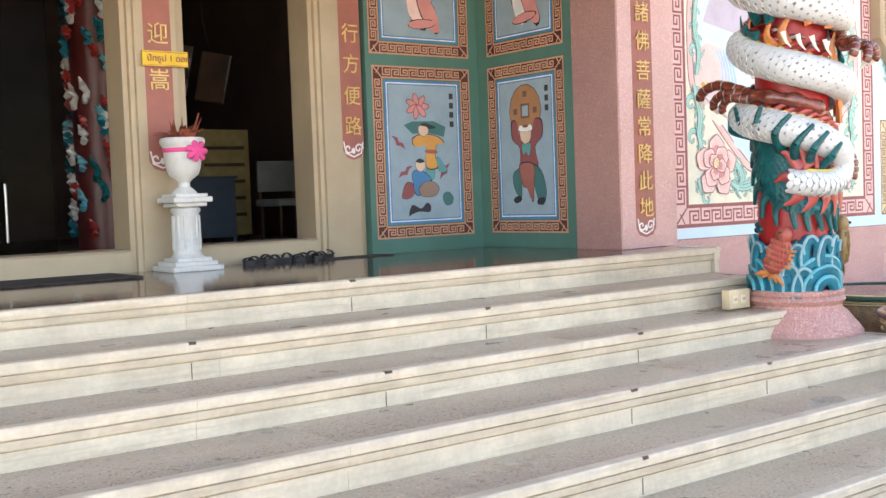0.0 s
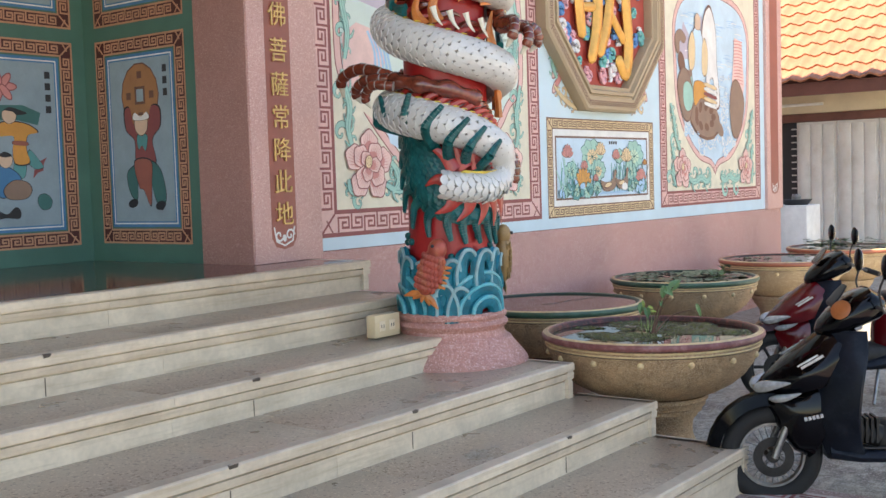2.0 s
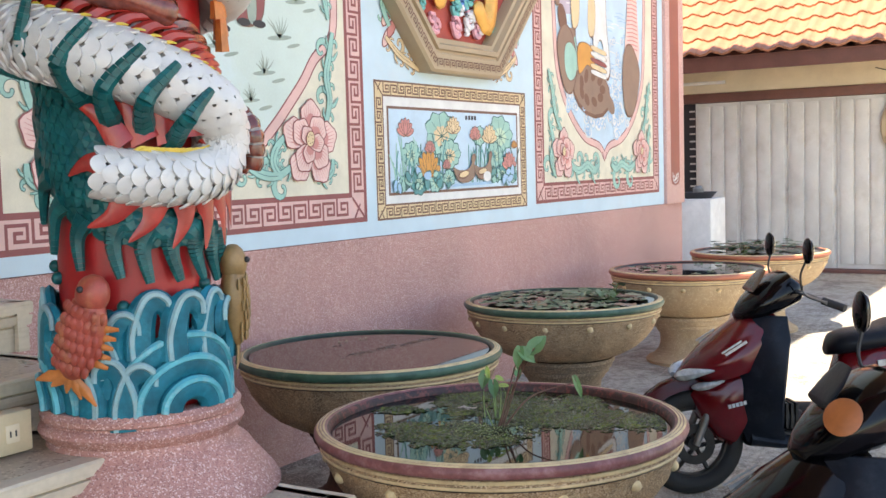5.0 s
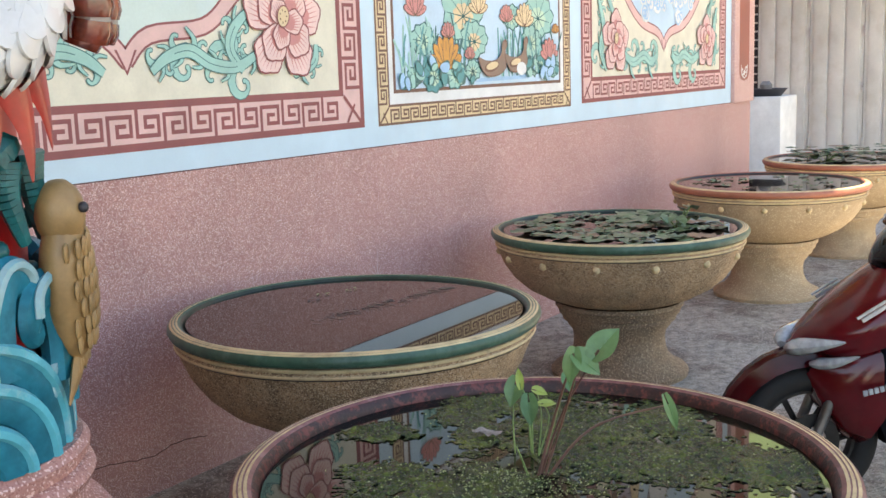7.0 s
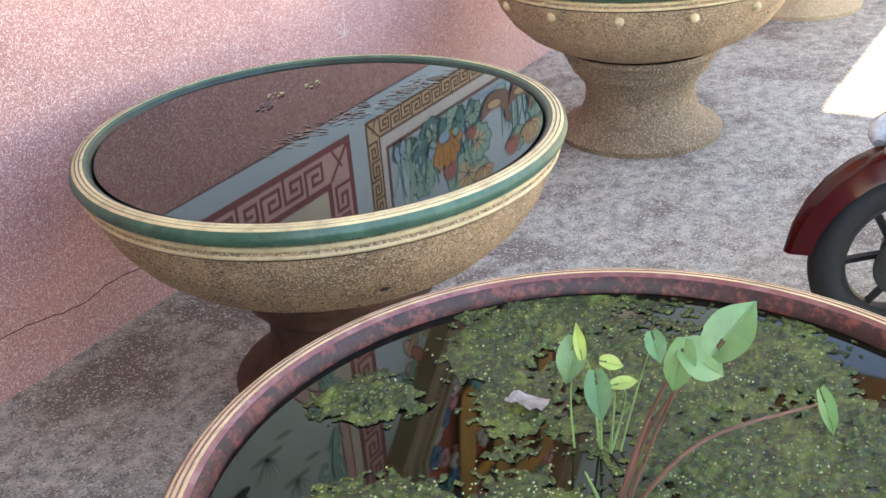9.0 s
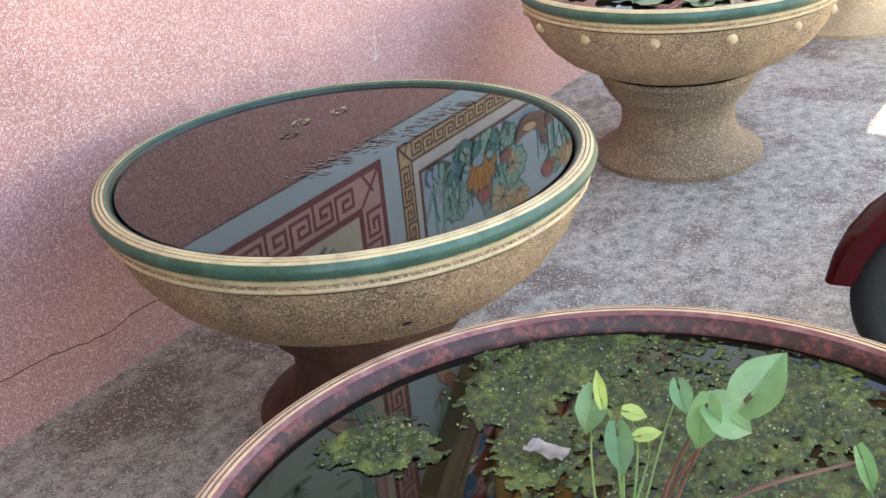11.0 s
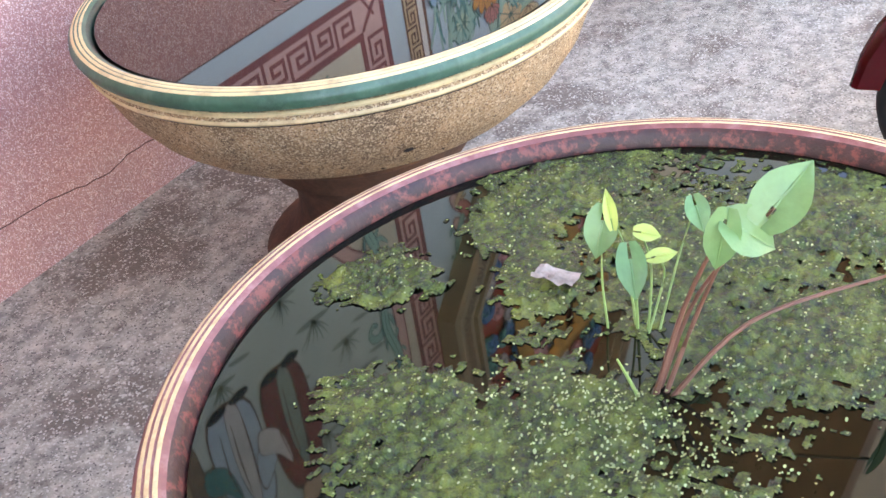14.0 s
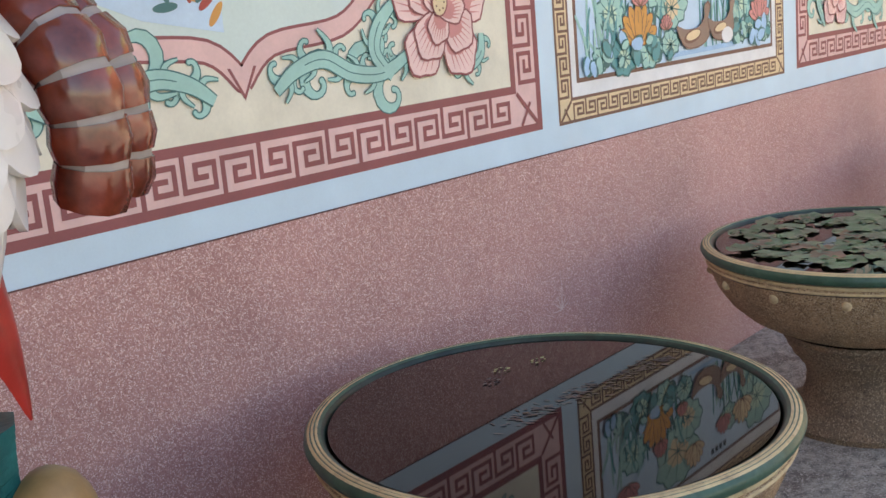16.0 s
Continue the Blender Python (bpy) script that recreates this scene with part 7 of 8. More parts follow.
def hull(bm, sections, closed=True):
    """A skin through cross sections: each a list of points, the same number in all."""
    rings = [[bm.verts.new(p) for p in sec] for sec in sections]
    n = len(rings[0])
    for a, b in zip(rings, rings[1:]):
        for k in range(n if closed else n - 1):
            bm.faces.new((a[k], a[(k + 1) % n], b[(k + 1) % n], b[k]))
    if closed:
        bm.faces.new(rings[0])
        bm.faces.new(rings[-1][::-1])


def oval(x, z, w, h, n=14, tilt=0.0, sq=0.75):
    """A rounded section across the machine at x, centred at height z."""
    out = []
    for k in range(n):
        a = 2 * math.pi * k / n
        c, s_ = math.cos(a), math.sin(a)
        y = w * math.copysign(abs(c) ** sq, c)
        zz = h * math.copysign(abs(s_) ** sq, s_)
        out.append(Vector((x + tilt * zz, y, z + zz)))
    return out


def wheel(parent, x, r, width, spokes):
    bm = bmesh.new()
    n, m = 40, 12
    rings = []
    for i in range(n):
        a = 2 * math.pi * i / n
        rr = r - width * 0.55
        ring = []
        for j in range(m):
            b = 2 * math.pi * j / m
            d = rr + width * 0.55 * math.cos(b)
            ring.append(bm.verts.new((x + d * math.cos(a), width * 0.5 * math.sin(b), r + d * math.sin(a))))
        rings.append(ring)
    for i in range(n):
        for j in range(m):
            bm.faces.new((rings[i][j], rings[(i + 1) % n][j], rings[(i + 1) % n][(j + 1) % m], rings[i][(j + 1) % m]))
    w = mpart("wheel", bm, TYRE, parent, "wheel with a dusty black tyre")
    bm = bmesh.new()
    ri = r - width * 1.08
    P = [(x + ri * math.cos(2 * math.pi * k / 36), 0.0, r + ri * math.sin(2 * math.pi * k / 36)) for k in range(37)]
    tube(bm, P, 0.014, 6, flat=1.6, cap=False, up=lambda p: (0, 1, 0))
    mpart("rim", bm, STEEL if spokes > 12 else ENGINE, w)
    bm = bmesh.new()
    tube(bm, [(x, -0.05, r), (x, 0.05, r)], 0.032, 12)
    mpart("hub", bm, ENGINE, w)
    for k in range(spokes):
        a = 2 * math.pi * k / spokes
        sg = 0.035 if k % 2 else -0.035
        tw = 0.35 if (k // 2) % 2 else -0.35
        bm = bmesh.new()
        tube(bm, [(x + 0.03 * math.cos(a + tw), sg, r + 0.03 * math.sin(a + tw)), (x + ri * math.cos(a), 0.0, r + ri * math.sin(a))], 0.0025 if spokes > 12 else 0.012, 5)
        mpart("spoke", bm, STEEL if spokes > 12 else ENGINE, w)
    bm = bmesh.new()
    for k in range(24):
        a, b = 2 * math.pi * k / 24, 2 * math.pi * (k + 1) / 24
        vs = [bm.verts.new((x + q * math.cos(t), 0.055, r + q * math.sin(t))) for q, t in ((0.055, a), (0.10, a), (0.10, b), (0.055, b))]
        bm.faces.new(vs)
    bmesh.ops.remove_doubles(bm, verts=bm.verts[:], dist=0.0005)
    r_ = bmesh.ops.extrude_face_region(bm, geom=bm.faces[:])
    bmesh.ops.translate(bm, verts=[v for v in r_["geom"] if isinstance(v, bmesh.types.BMVert)], vec=(0, 0.005, 0))
    mpart("brake_disc", bm, ENGINE, w)
    return w


def motorcycle(at, heading, paint_mat, label, low_floor, wheel_r, spokes=28, visor=None):
    """A small step-through machine: x ahead, y to its left, in metres from its front wheel's foot."""
    b = tagged(thing("motorcycle", label, "motorcycle", at, turn=heading), group="parked motorcycles")
    base = 1.24
    wheel(b, 0.0, wheel_r, 0.085, spokes)
    wheel(b, -base, wheel_r, 0.10, spokes)
    top = 0.98
    # fork
    for y in (-0.075, 0.075):
        bm = bmesh.new()
        tube(bm, [(0.0, y, wheel_r), (-0.10, y, wheel_r + 0.26), (-0.20, y, wheel_r + 0.50)], [0.018, 0.019, 0.021], 10)
        mpart("fork_leg", bm, STEEL, b)
    # front mudguard
    bm = bmesh.new()
    secs = []
    for k in range(11):
        a = radians(150 - k * 13.5 + 8)
        rr = wheel_r + 0.045
        c = Vector((rr * math.cos(a - 0.25), 0, wheel_r + rr * math.sin(a - 0.25)))
        o = Vector((math.cos(a - 0.25), 0, math.sin(a - 0.25)))
        wd = 0.062 * (1 - 0.55 * (k / 10) ** 3)
        secs.append([c + Vector((0, wd * math.cos(t), 0)) + o * (0.030 * math.sin(t) - (0.035 if abs(math.cos(t)) > 0.9 else 0)) for t in [math.pi * q / 8 for q in range(9)]])
    hull(bm, secs, closed=False)
    r_ = bmesh.ops.solidify(bm, geom=bm.faces[:], thickness=0.004)
    mpart("front_mudguard", bm, paint_mat, b)
    # front cover: a sharp wedge that rises from the lamps to the handlebar
    bm = bmesh.new()
    hull(bm, [wedge(*q) for q in ((0.075, 0.605, 0.04, 0.035), (0.04, 0.65, 0.115, 0.09), (-0.05, 0.735, 0.185, 0.15), (-0.15, 0.815, 0.205, 0.20), (-0.25, 0.885, 0.17, 0.19), (-0.34, 0.925, 0.09, 0.12))])
    mpart("front_cover", bm, paint_mat, b)
    bm = bmesh.new()
    hull(bm, [oval(0.0, 0.53, 0.05, 0.04, tilt=-0.4), oval(-0.08, 0.50, 0.11, 0.12, tilt=-0.4), oval(-0.18, 0.48, 0.155, 0.20, tilt=-0.4), oval(-0.27, 0.48, 0.15, 0.24, tilt=-0.4)])
    mpart("lower_cover", bm, paint_mat, b)
    for y in (-1, 1):
        bm = bmesh.new()
        secs = []
        for z, x, w0, w1 in ((0.88, -0.37, 0.06, 0.14), (0.78, -0.35, 0.10, 0.23), (0.62, -0.31, 0.12, 0.285), (0.48, -0.30, 0.12, 0.275), (0.36, -0.32, 0.10, 0.215), (0.27, -0.36, 0.08, 0.15)):
            secs.append([Vector((x + 0.11, y * w0, z)), Vector((x + 0.07, y * (w0 + w1) / 2, z)), Vector((x - 0.05, y * w1, z)), Vector((x - 0.062, y * (w1 - 0.006), z)), Vector((x + 0.052, y * ((w0 + w1) / 2 - 0.012), z)), Vector((x + 0.09, y * w0 * 0.9, z))])
        hull(bm, secs)
        mpart("leg_shield", bm, GREYPLASTIC, b, "scuffed dark grey leg shield")
        # indicator and headlamp lenses
        bm = bmesh.new()
        tube(bm, smooth_curve([(0.080, y * 0.025, 0.590), (0.035, y * 0.095, 0.612), (-0.06, y * 0.178, 0.640)], 4), [0.016, 0.026, 0.034, 0.036, 0.034, 0.028, 0.02, 0.012, 0.004], 8, flat=0.85)
        mpart("front_lamp", bm, LENS, b, "clear lamp lens")
        bm = bmesh.new()
        tube(bm, smooth_curve([(0.015, y * 0.075, 0.545), (-0.04, y * 0.135, 0.560), (-0.11, y * 0.178, 0.590)], 4), [0.012, 0.020, 0.026, 0.026, 0.024, 0.020, 0.014, 0.009, 0.003], 8, flat=0.8)
        mpart("indicator", bm, LENS, b, "clear indicator lens")
        bm = bmesh.new()
        tube(bm, smooth_curve([(-0.340, y * 0.04, 0.980), (-0.360, y * 0.16, 0.995), (-0.410, y * 0.26, 0.970), (-0.470, y * 0.34, 0.945)], 5), 0.011, 8)
        mpart("handlebar", bm, STEEL, b)
        bm = bmesh.new()
        tube(bm, [(-0.425, y * 0.275, 0.965), (-0.490, y * 0.365, 0.938)], 0.018, 10)
        mpart("grip", bm, RUBBER, b)
        bm = bmesh.new()
        tube(bm, smooth_curve([(-0.370, y * 0.20, 0.995), (-0.360, y * 0.27, 0.985), (-0.410, y * 0.35, 0.965)], 5), [0.007] * 10 + [0.010], 6)
        mpart("brake_lever", bm, STEEL, b)
        bm = bmesh.new()
        tube(bm, smooth_curve([(-0.370, y * 0.17, 1.000), (-0.350, y * 0.20, 1.080), (-0.370, y * 0.22, 1.150)], 4), 0.0055, 6)
        stalk = mpart("mirror", bm, RUBBER, b, "black stalked mirror")
        bm = bmesh.new()
        ball(bm, (-0.370, y * 0.235, 1.195), (0.018, 0.048, 0.062), u=14, v=9, m=pose(0, 0, 0, 0, 0, 0))
        mpart("mirror_shell", bm, BLACKPAINT, stalk)
        bm = bmesh.new()
        ball(bm, (-0.383, y * 0.235, 1.195), (0.008, 0.040, 0.053), u=14, v=9)
        mpart("mirror_glass", bm, MIRROR, stalk)
    # cowl over the handlebar
    bm = bmesh.new()
    hull(bm, [oval(-0.10, 0.895, 0.02, 0.025, tilt=-0.3), oval(-0.14, 0.915, 0.09, 0.065, tilt=-0.45), oval(-0.22, 0.955, 0.15, 0.105, tilt=-0.45), oval(-0.31, 0.985, 0.165, 0.10, tilt=-0.3), oval(-0.39, 0.985, 0.13, 0.06, tilt=-0.2), oval(-0.43, 0.975, 0.05, 0.02)])
    mpart("handlebar_cowl", bm, BLACKPAINT, b)
    bm = bmesh.new()
    hull(bm, [oval(-0.17, 1.00, 0.08, 0.012), oval(-0.21, 1.05, 0.075, 0.010), oval(-0.24, 1.09, 0.05, 0.006)])
    mpart("wind_screen", bm, visor or GREYPLASTIC, b)
    # body
    if low_floor:
        bm = bmesh.new()
        hull(bm, [oval(-0.26, 0.29, 0.13, 0.05), oval(-0.40, 0.27, 0.17, 0.04), oval(-0.64, 0.27, 0.175, 0.04), oval(-0.80, 0.30, 0.16, 0.07)])
        mpart("floorboard", bm, GREYPLASTIC, b, "ribbed grey floorboard")
        for k in range(6):
            mpart("rib", boxes((-0.62, -0.14 + k * 0.052, 0.306, -0.34, -0.128 + k * 0.052, 0.316)), RUBBER, b)
    else:
        bm = bmesh.new()
        hull(bm, [oval(-0.24, 0.66, 0.05, 0.08), oval(-0.36, 0.58, 0.06, 0.09), oval(-0.50, 0.52, 0.07, 0.09), oval(-0.66, 0.54, 0.09, 0.12)])
        mpart("frame_cover", bm, paint_mat, b)
    bm = bmesh.new()
    hull(bm, [oval(-0.70, 0.46, 0.05, 0.10), oval(-0.76, 0.52, 0.12, 0.17), oval(-0.88, 0.57, 0.145, 0.16), oval(-1.05, 0.63, 0.14, 0.12), oval(-1.28, 0.69, 0.12, 0.085), oval(-1.48, 0.74, 0.09, 0.05), oval(-1.56, 0.755, 0.03, 0.02)])
    mpart("body_panel", bm, paint_mat, b)
    bm = bmesh.new()
    hull(bm, [oval(-0.68, 0.69, 0.04, 0.03), oval(-0.72, 0.715, 0.10, 0.05), oval(-0.80, 0.73, 0.135, 0.055), oval(-0.92, 0.745, 0.145, 0.05), oval(-1.02, 0.775, 0.14, 0.055), oval(-1.25, 0.795, 0.125, 0.045), oval(-1.38, 0.80, 0.06, 0.025)])
    mpart("seat", bm, SEATVINYL, b, "black vinyl seat")
    bm = bmesh.new()
    tube(bm, smooth_curve([(-1.25, 0.10, 0.78), (-1.48, 0.11, 0.82), (-1.55, 0.0, 0.83), (-1.48, -0.11, 0.82), (-1.25, -0.10, 0.78)], 5), 0.011, 8)
    mpart("grab_rail", bm, STEEL, b)
    bm = bmesh.new()
    ball(bm, (-1.55, 0, 0.71), (0.035, 0.08, 0.03))
    mpart("tail_lamp", bm, REDPAINT, b)
    bm = bmesh.new()
    hull(bm, [oval(-0.46, 0.33, 0.07, 0.05), oval(-0.52, 0.33, 0.11, 0.10), oval(-0.75, 0.32, 0.12, 0.10), oval(-0.86, 0.33, 0.10, 0.08)])
    tube(bm, [(-0.50, 0.09, 0.36), (-0.38, 0.08, 0.40)], 0.055, 12)
    for k in range(5):
        box(bm, -0.48 + k * 0.025, 0.02, 0.34, -0.468 + k * 0.025, 0.15, 0.46)
    mpart("engine", bm, ENGINE, b, "grimy alloy engine")
    bm = bmesh.new()
    tube(bm, smooth_curve([(-0.50, -0.10, 0.28), (-0.65, -0.13, 0.22), (-0.90, -0.15, 0.26), (-1.10, -0.16, 0.30), (-1.45, -0.16, 0.36)], 5), [0.018] * 10 + [0.02, 0.03, 0.04, 0.045, 0.048, 0.048, 0.048, 0.048, 0.048, 0.045, 0.04], 10)
    mpart("exhaust", bm, ENGINE, b)
    for y in (-0.09, 0.09):
        bm = bmesh.new()
        tube(bm, [(-0.80, y, 0.30), (-base, y, wheel_r)], 0.020, 8)
        mpart("swing_arm", bm, ENGINE, b)
        bm = bmesh.new()
        tube(bm, [(-base + 0.02, y, wheel_r + 0.04), (-1.08, y, 0.62)], 0.024, 10)
        mpart("shock_absorber", bm, STEEL, b)
        bm = bmesh.new()
        tube(bm, [(-0.72, y * 1.2, 0.26), (-0.72, y * 2.6, 0.27)], 0.014, 8)
        mpart("foot_peg", bm, RUBBER, b)
    bm = bmesh.new()
    secs = []
    for k in range(9):
        a = radians(20 + k * 16)
        rr = wheel_r + 0.06
        c = Vector((-base - rr * math.cos(a), 0, wheel_r + rr * math.sin(a)))
        secs.append([c + Vector((0, yy, 0)) for yy in (-0.07, -0.03, 0.03, 0.07)])
    hull(bm, secs, closed=False)
    bmesh.ops.solidify(bm, geom=bm.faces[:], thickness=0.004)
    mpart("rear_mudguard", bm, GREYPLASTIC, b)
    bm = bmesh.new()
    tube(bm, [(-0.70, 0.10, 0.24), (-0.62, 0.22, 0.012)], 0.012, 8)
    mpart("side_stand", bm, STEEL, b)
    # plain bars for the lettering on the covers
    for y in (-1, 1):
        m = pose(-0.165, y * 0.188, 0.475, 0, 12, 0)
        bm = bmesh.new()
        for k in range(5):
            box(bm, -0.045 + k * 0.019, -0.004, -0.009, -0.031 + k * 0.019, 0.004, 0.009, m=m)
        mpart("badge", bm, LENS, b, "pale badge on the cover")
        m = pose(-0.15, y * 0.196, 0.74, 0, 30, 0)
        bm = bmesh.new()
        box(bm, -0.07, -0.006, -0.006, 0.05, 0.003, 0.006, m=m)
        box(bm, -0.05, -0.006, 0.012, 0.06, 0.003, 0.019, m=m)
        mpart("stripe", bm, LENS, b)
        m = pose(-0.95, y * 0.147, 0.63, 0, 8, 0)
        bm = bmesh.new()
        for k in range(4):
            box(bm, -0.13 + 0.055 * k, -0.004, -0.012 + 0.004 * k, -0.09 + 0.055 * k, 0.004, 0.018 + 0.004 * k, m=m)
        mpart("stripe", bm, LENS, b)
    return b


scooter = motorcycle((5.71, -2.58, 0.0), 121, BLACKPAINT, "black step-through scooter with scuffed grey leg shields on its stand", True, 0.25)
bm = bmesh.new()
lathe(bm, [(0.0, 0.006), (0.045, 0.003), (0.05, 0.0)], 20)
bmesh.ops.transform(bm, matrix=pose(-0.19, 0.125, 0.985, 0, 62, 50), verts=bm.verts[:])
mpart("round_sticker", bm, AMBER, scooter, "orange round sticker on the cowl")
motorcycle((7.74, -1.86, 0.0), 126, REDPAINT, "dark red step-through motorcycle with a black seat on its stand", True, 0.26, 6, mat("brown_tinted_visor", (0.10, 0.05, 0.03), 0.2, vary=0.1))

# ---- water plants and litter in the bowls ----
WL = 0.641
WP = 0.626


def heart_leaf(bm, base, tip, width, droop=0.15, up=Vector((0, 0, 1)), fold=0.32):
    """A heart-shaped blade from its stalk's end to its tip."""
    base, tip = Vector(base), Vector(tip)
    d = tip - base
    ln = d.length
    d.normalize()
    s_ = d.cross(up)
    if s_.length < 0.1:
        s_ = d.cross(Vector((1, 0, 0)))
    s_.normalize()
    nrm = s_.cross(d).normalized()
    prof = [(-0.42, 0.50), (-0.24, 0.78), (0.0, 0.96), (0.22, 1.0), (0.42, 0.92), (0.62, 0.68), (0.82, 0.34), (1.0, 0.02)]
    rows_ = []
    for u_, w in prof:
        c = base + d * (ln * u_) + nrm * (-droop * ln * max(u_, 0) ** 2)
        ww = width * 0.5 * w
        rows_.append([bm.verts.new(c + s_ * (ww * q) + nrm * (fold * ww * abs(q) + 0.10 * ww * math.sin(u_ * 8 + q * 4))) for q in (-1, -0.55, -0.12, 0, 0.12, 0.55, 1)])
    for i, (a, b) in enumerate(zip(rows_, rows_[1:])):
        for k in range(6):
            if i < 2 and k in (2, 3):
                continue
            bm.faces.new((a[k], a[k + 1], b[k + 1], b[k]))
    vein = [base + d * (ln * q / 5) + nrm * (-droop * ln * (q / 5) ** 2 + 0.0012) for q in range(6)]
    tube(bm, vein, [0.0011, 0.001, 0.0009, 0.0007, 0.0005, 0.0003], 5)


def taro(stalks, at, label, size):
    t = thing("taro_plant", label, "plant", at)
    for base, mid, top, r, leaf, leafmat, width in stalks:
        base, mid, top, leaf = [Vector(q) * size if q else None for q in (base, mid, top, leaf)]
        if leaf:
            leaf = top + (leaf - top) * 0.46
        r, width = r * 0.29, width * 0.44
        bm = bmesh.new()
        c = smooth_curve([base, mid, top], 6)
        tube(bm, c, [r * (1.2 - 0.75 * i / len(c)) for i in range(len(c))], 8)
        st = part("stalk", bm, STEM if r > 0.0022 else STEM_GREEN, t)
        if leaf:
            bm = bmesh.new()
            heart_leaf(bm, top, leaf, width, up=Vector((-0.55, -0.3, 0.75)))
            part("leaf", bm, leafmat, t)
    return t


# heights are from the water, places from the plant's foot
B0 = (6.165, -1.80, WP)
taro([((0, 0, -0.02), (0.02, -0.03, 0.11), (0.005, -0.075, 0.225), 0.0105, (-0.015, -0.065, 0.125), LEAF_PALE, 0.075),
      ((0.006, -0.008, -0.02), (0.03, -0.04, 0.10), (0.012, -0.085, 0.222), 0.0090, (0.05, -0.155, 0.165), LEAF_PALE, 0.105),
      ((0.010, 0.0, -0.02), (0.04, -0.035, 0.11), (0.035, -0.11, 0.235), 0.0085, (0.10, -0.16, 0.315), LEAF_PALE, 0.115),
      ((0.0, -0.01, -0.02), (0.05, -0.085, 0.085), (0.125, -0.20, 0.125), 0.0095, (0.150, -0.235, 0.015), LEAF_PALE, 0.050),
      ((-0.005, 0.005, -0.02), (-0.012, 0.016, 0.02), (-0.020, 0.026, 0.055), 0.0075, None, None, 0)], B0, "young taro plant with pale heart-shaped leaves standing in the bowl", 1.0)
B1 = (6.245, -1.745, WP)
taro([((0, 0.03, -0.02), (0.01, 0.04, 0.06), (0.03, 0.045, 0.125), 0.0050, (-0.02, 0.045, 0.045), LEAF_PALE, 0.085),
      ((0.01, 0.0, -0.02), (0.03, 0.02, 0.09), (0.03, 0.035, 0.13), 0.0055, (0.06, 0.06, 0.19), LEAF_YELLOW, 0.035),
      ((0.01, 0.0, -0.02), (0.01, 0.0, 0.07), (0.0, 0.0, 0.105), 0.0060, (-0.05, -0.035, 0.03), LEAF, 0.075),
      ((0.01, -0.01, -0.02), (0.03, -0.01, 0.07), (0.03, 0.0, 0.12), 0.0050, (0.055, -0.04, 0.105), LEAF_YELLOW, 0.045),
      ((0.0, -0.01, -0.02), (0.04, -0.02, 0.06), (0.02, -0.02, 0.10), 0.0050, (0.06, -0.06, 0.10), LEAF_YELLOW, 0.04),
      ((0.01, -0.02, -0.02), (0.06, -0.03, 0.08), (0.07, -0.045, 0.14), 0.0045, (0.045, -0.075, 0.09), LEAF, 0.06)], B1, "small taro shoots with yellowing leaves standing in the bowl", 1.0)

# algae mats and duckweed on the lotus bowl
prng = random.Random(21)
algae = thing("algae_mat", "bubbly green algae mat floating in the bowl", "algae", (6.18, -1.80, WP))
C0 = Vector((6.18, -1.80))


ALGAE_FIELDS = [(0.26, 0.05, 0.22), (0.33, 0.25, 0.15), (0.18, -0.20, 0.15), (0.21, -0.37, 0.12), (0.10, -0.08, 0.13), (-0.11, 0.06, 0.13), (-0.15, 0.20, 0.11), (-0.20, 0.09, 0.12), (0.035, 0.39, 0.075),
                (0.24, 0.30, 0.10), (0.13, 0.20, 0.07), (-0.17, -0.08, 0.08), (0.36, -0.10, 0.12)]


def algae_density(x, y):
    """How thickly the algae lie at a place in the bowl; nothing under about 0.1."""
    if math.hypot(x, y) > 0.488:
        return 0
    d = max(1 - math.hypot(x - a, y - b) / r for a, b, r in ALGAE_FIELDS)
    p = Vector((x, y, 3.0))
    return d + 0.42 * noise.noise(p * 9) + 0.34 * noise.noise(p * 26) + 0.48 * noise.noise(p * 75)


bm = bmesh.new()
STEP = 0.0030
cells = int(0.49 / STEP)
field = {}
for i in range(-cells, cells + 1):
    for j in range(-cells, cells + 1):
        d = algae_density(i * STEP, j * STEP)
        if d > 0.10:
            field[i, j] = d
corner = {}
for (i, j), d in field.items():
    ring = []
    for a, b in ((i, j), (i + 1, j), (i + 1, j + 1), (i, j + 1)):
        if (a, b) not in corner:
            x, y = a * STEP + 0.0012 * noise.noise(Vector((a * 0.7, b * 0.7, 1))), b * STEP + 0.0012 * noise.noise(Vector((a * 0.7, b * 0.7, 9)))
            near = noise.voronoi(Vector((x, y, 0.3)) * 62)[0][0]
            near2 = noise.voronoi(Vector((x, y, 0.8)) * 150)[0][0]
            full = min(1.0, max(0.0, field.get((a, b), 0.1) - 0.10) * 3.0)
            swell = 0.6 + 0.4 * noise.noise(Vector((x * 8, y * 8, 5)))
            corner[a, b] = bm.verts.new((x, y, 0.0008 + full * swell * (0.0150 * max(0.0, 0.75 - near) + 0.0055 * max(0.0, 0.7 - near2))))
        ring.append(corner[a, b])
    bm.faces.new(ring)
tagged(part("algae_film", bm, ALGAE, algae, smooth=180), kind="stuff")
bm = bmesh.new()
for k in range(26):
    x, y = prng.uniform(-0.3, 0.35), prng.uniform(-0.35, 0.25)
    if algae_density(x, y) > 0.1:
        ball(bm, (x, y, 0.002), (0.010, 0.009, 0.006), u=8, v=5)
tagged(part("algae_clump", bm, ALGAE, algae), kind="stuff")
duck = thing("duckweed", "scattered pale duckweed floating in the bowl", "duckweed", (6.18, -1.80, WP))
bm = bmesh.new()
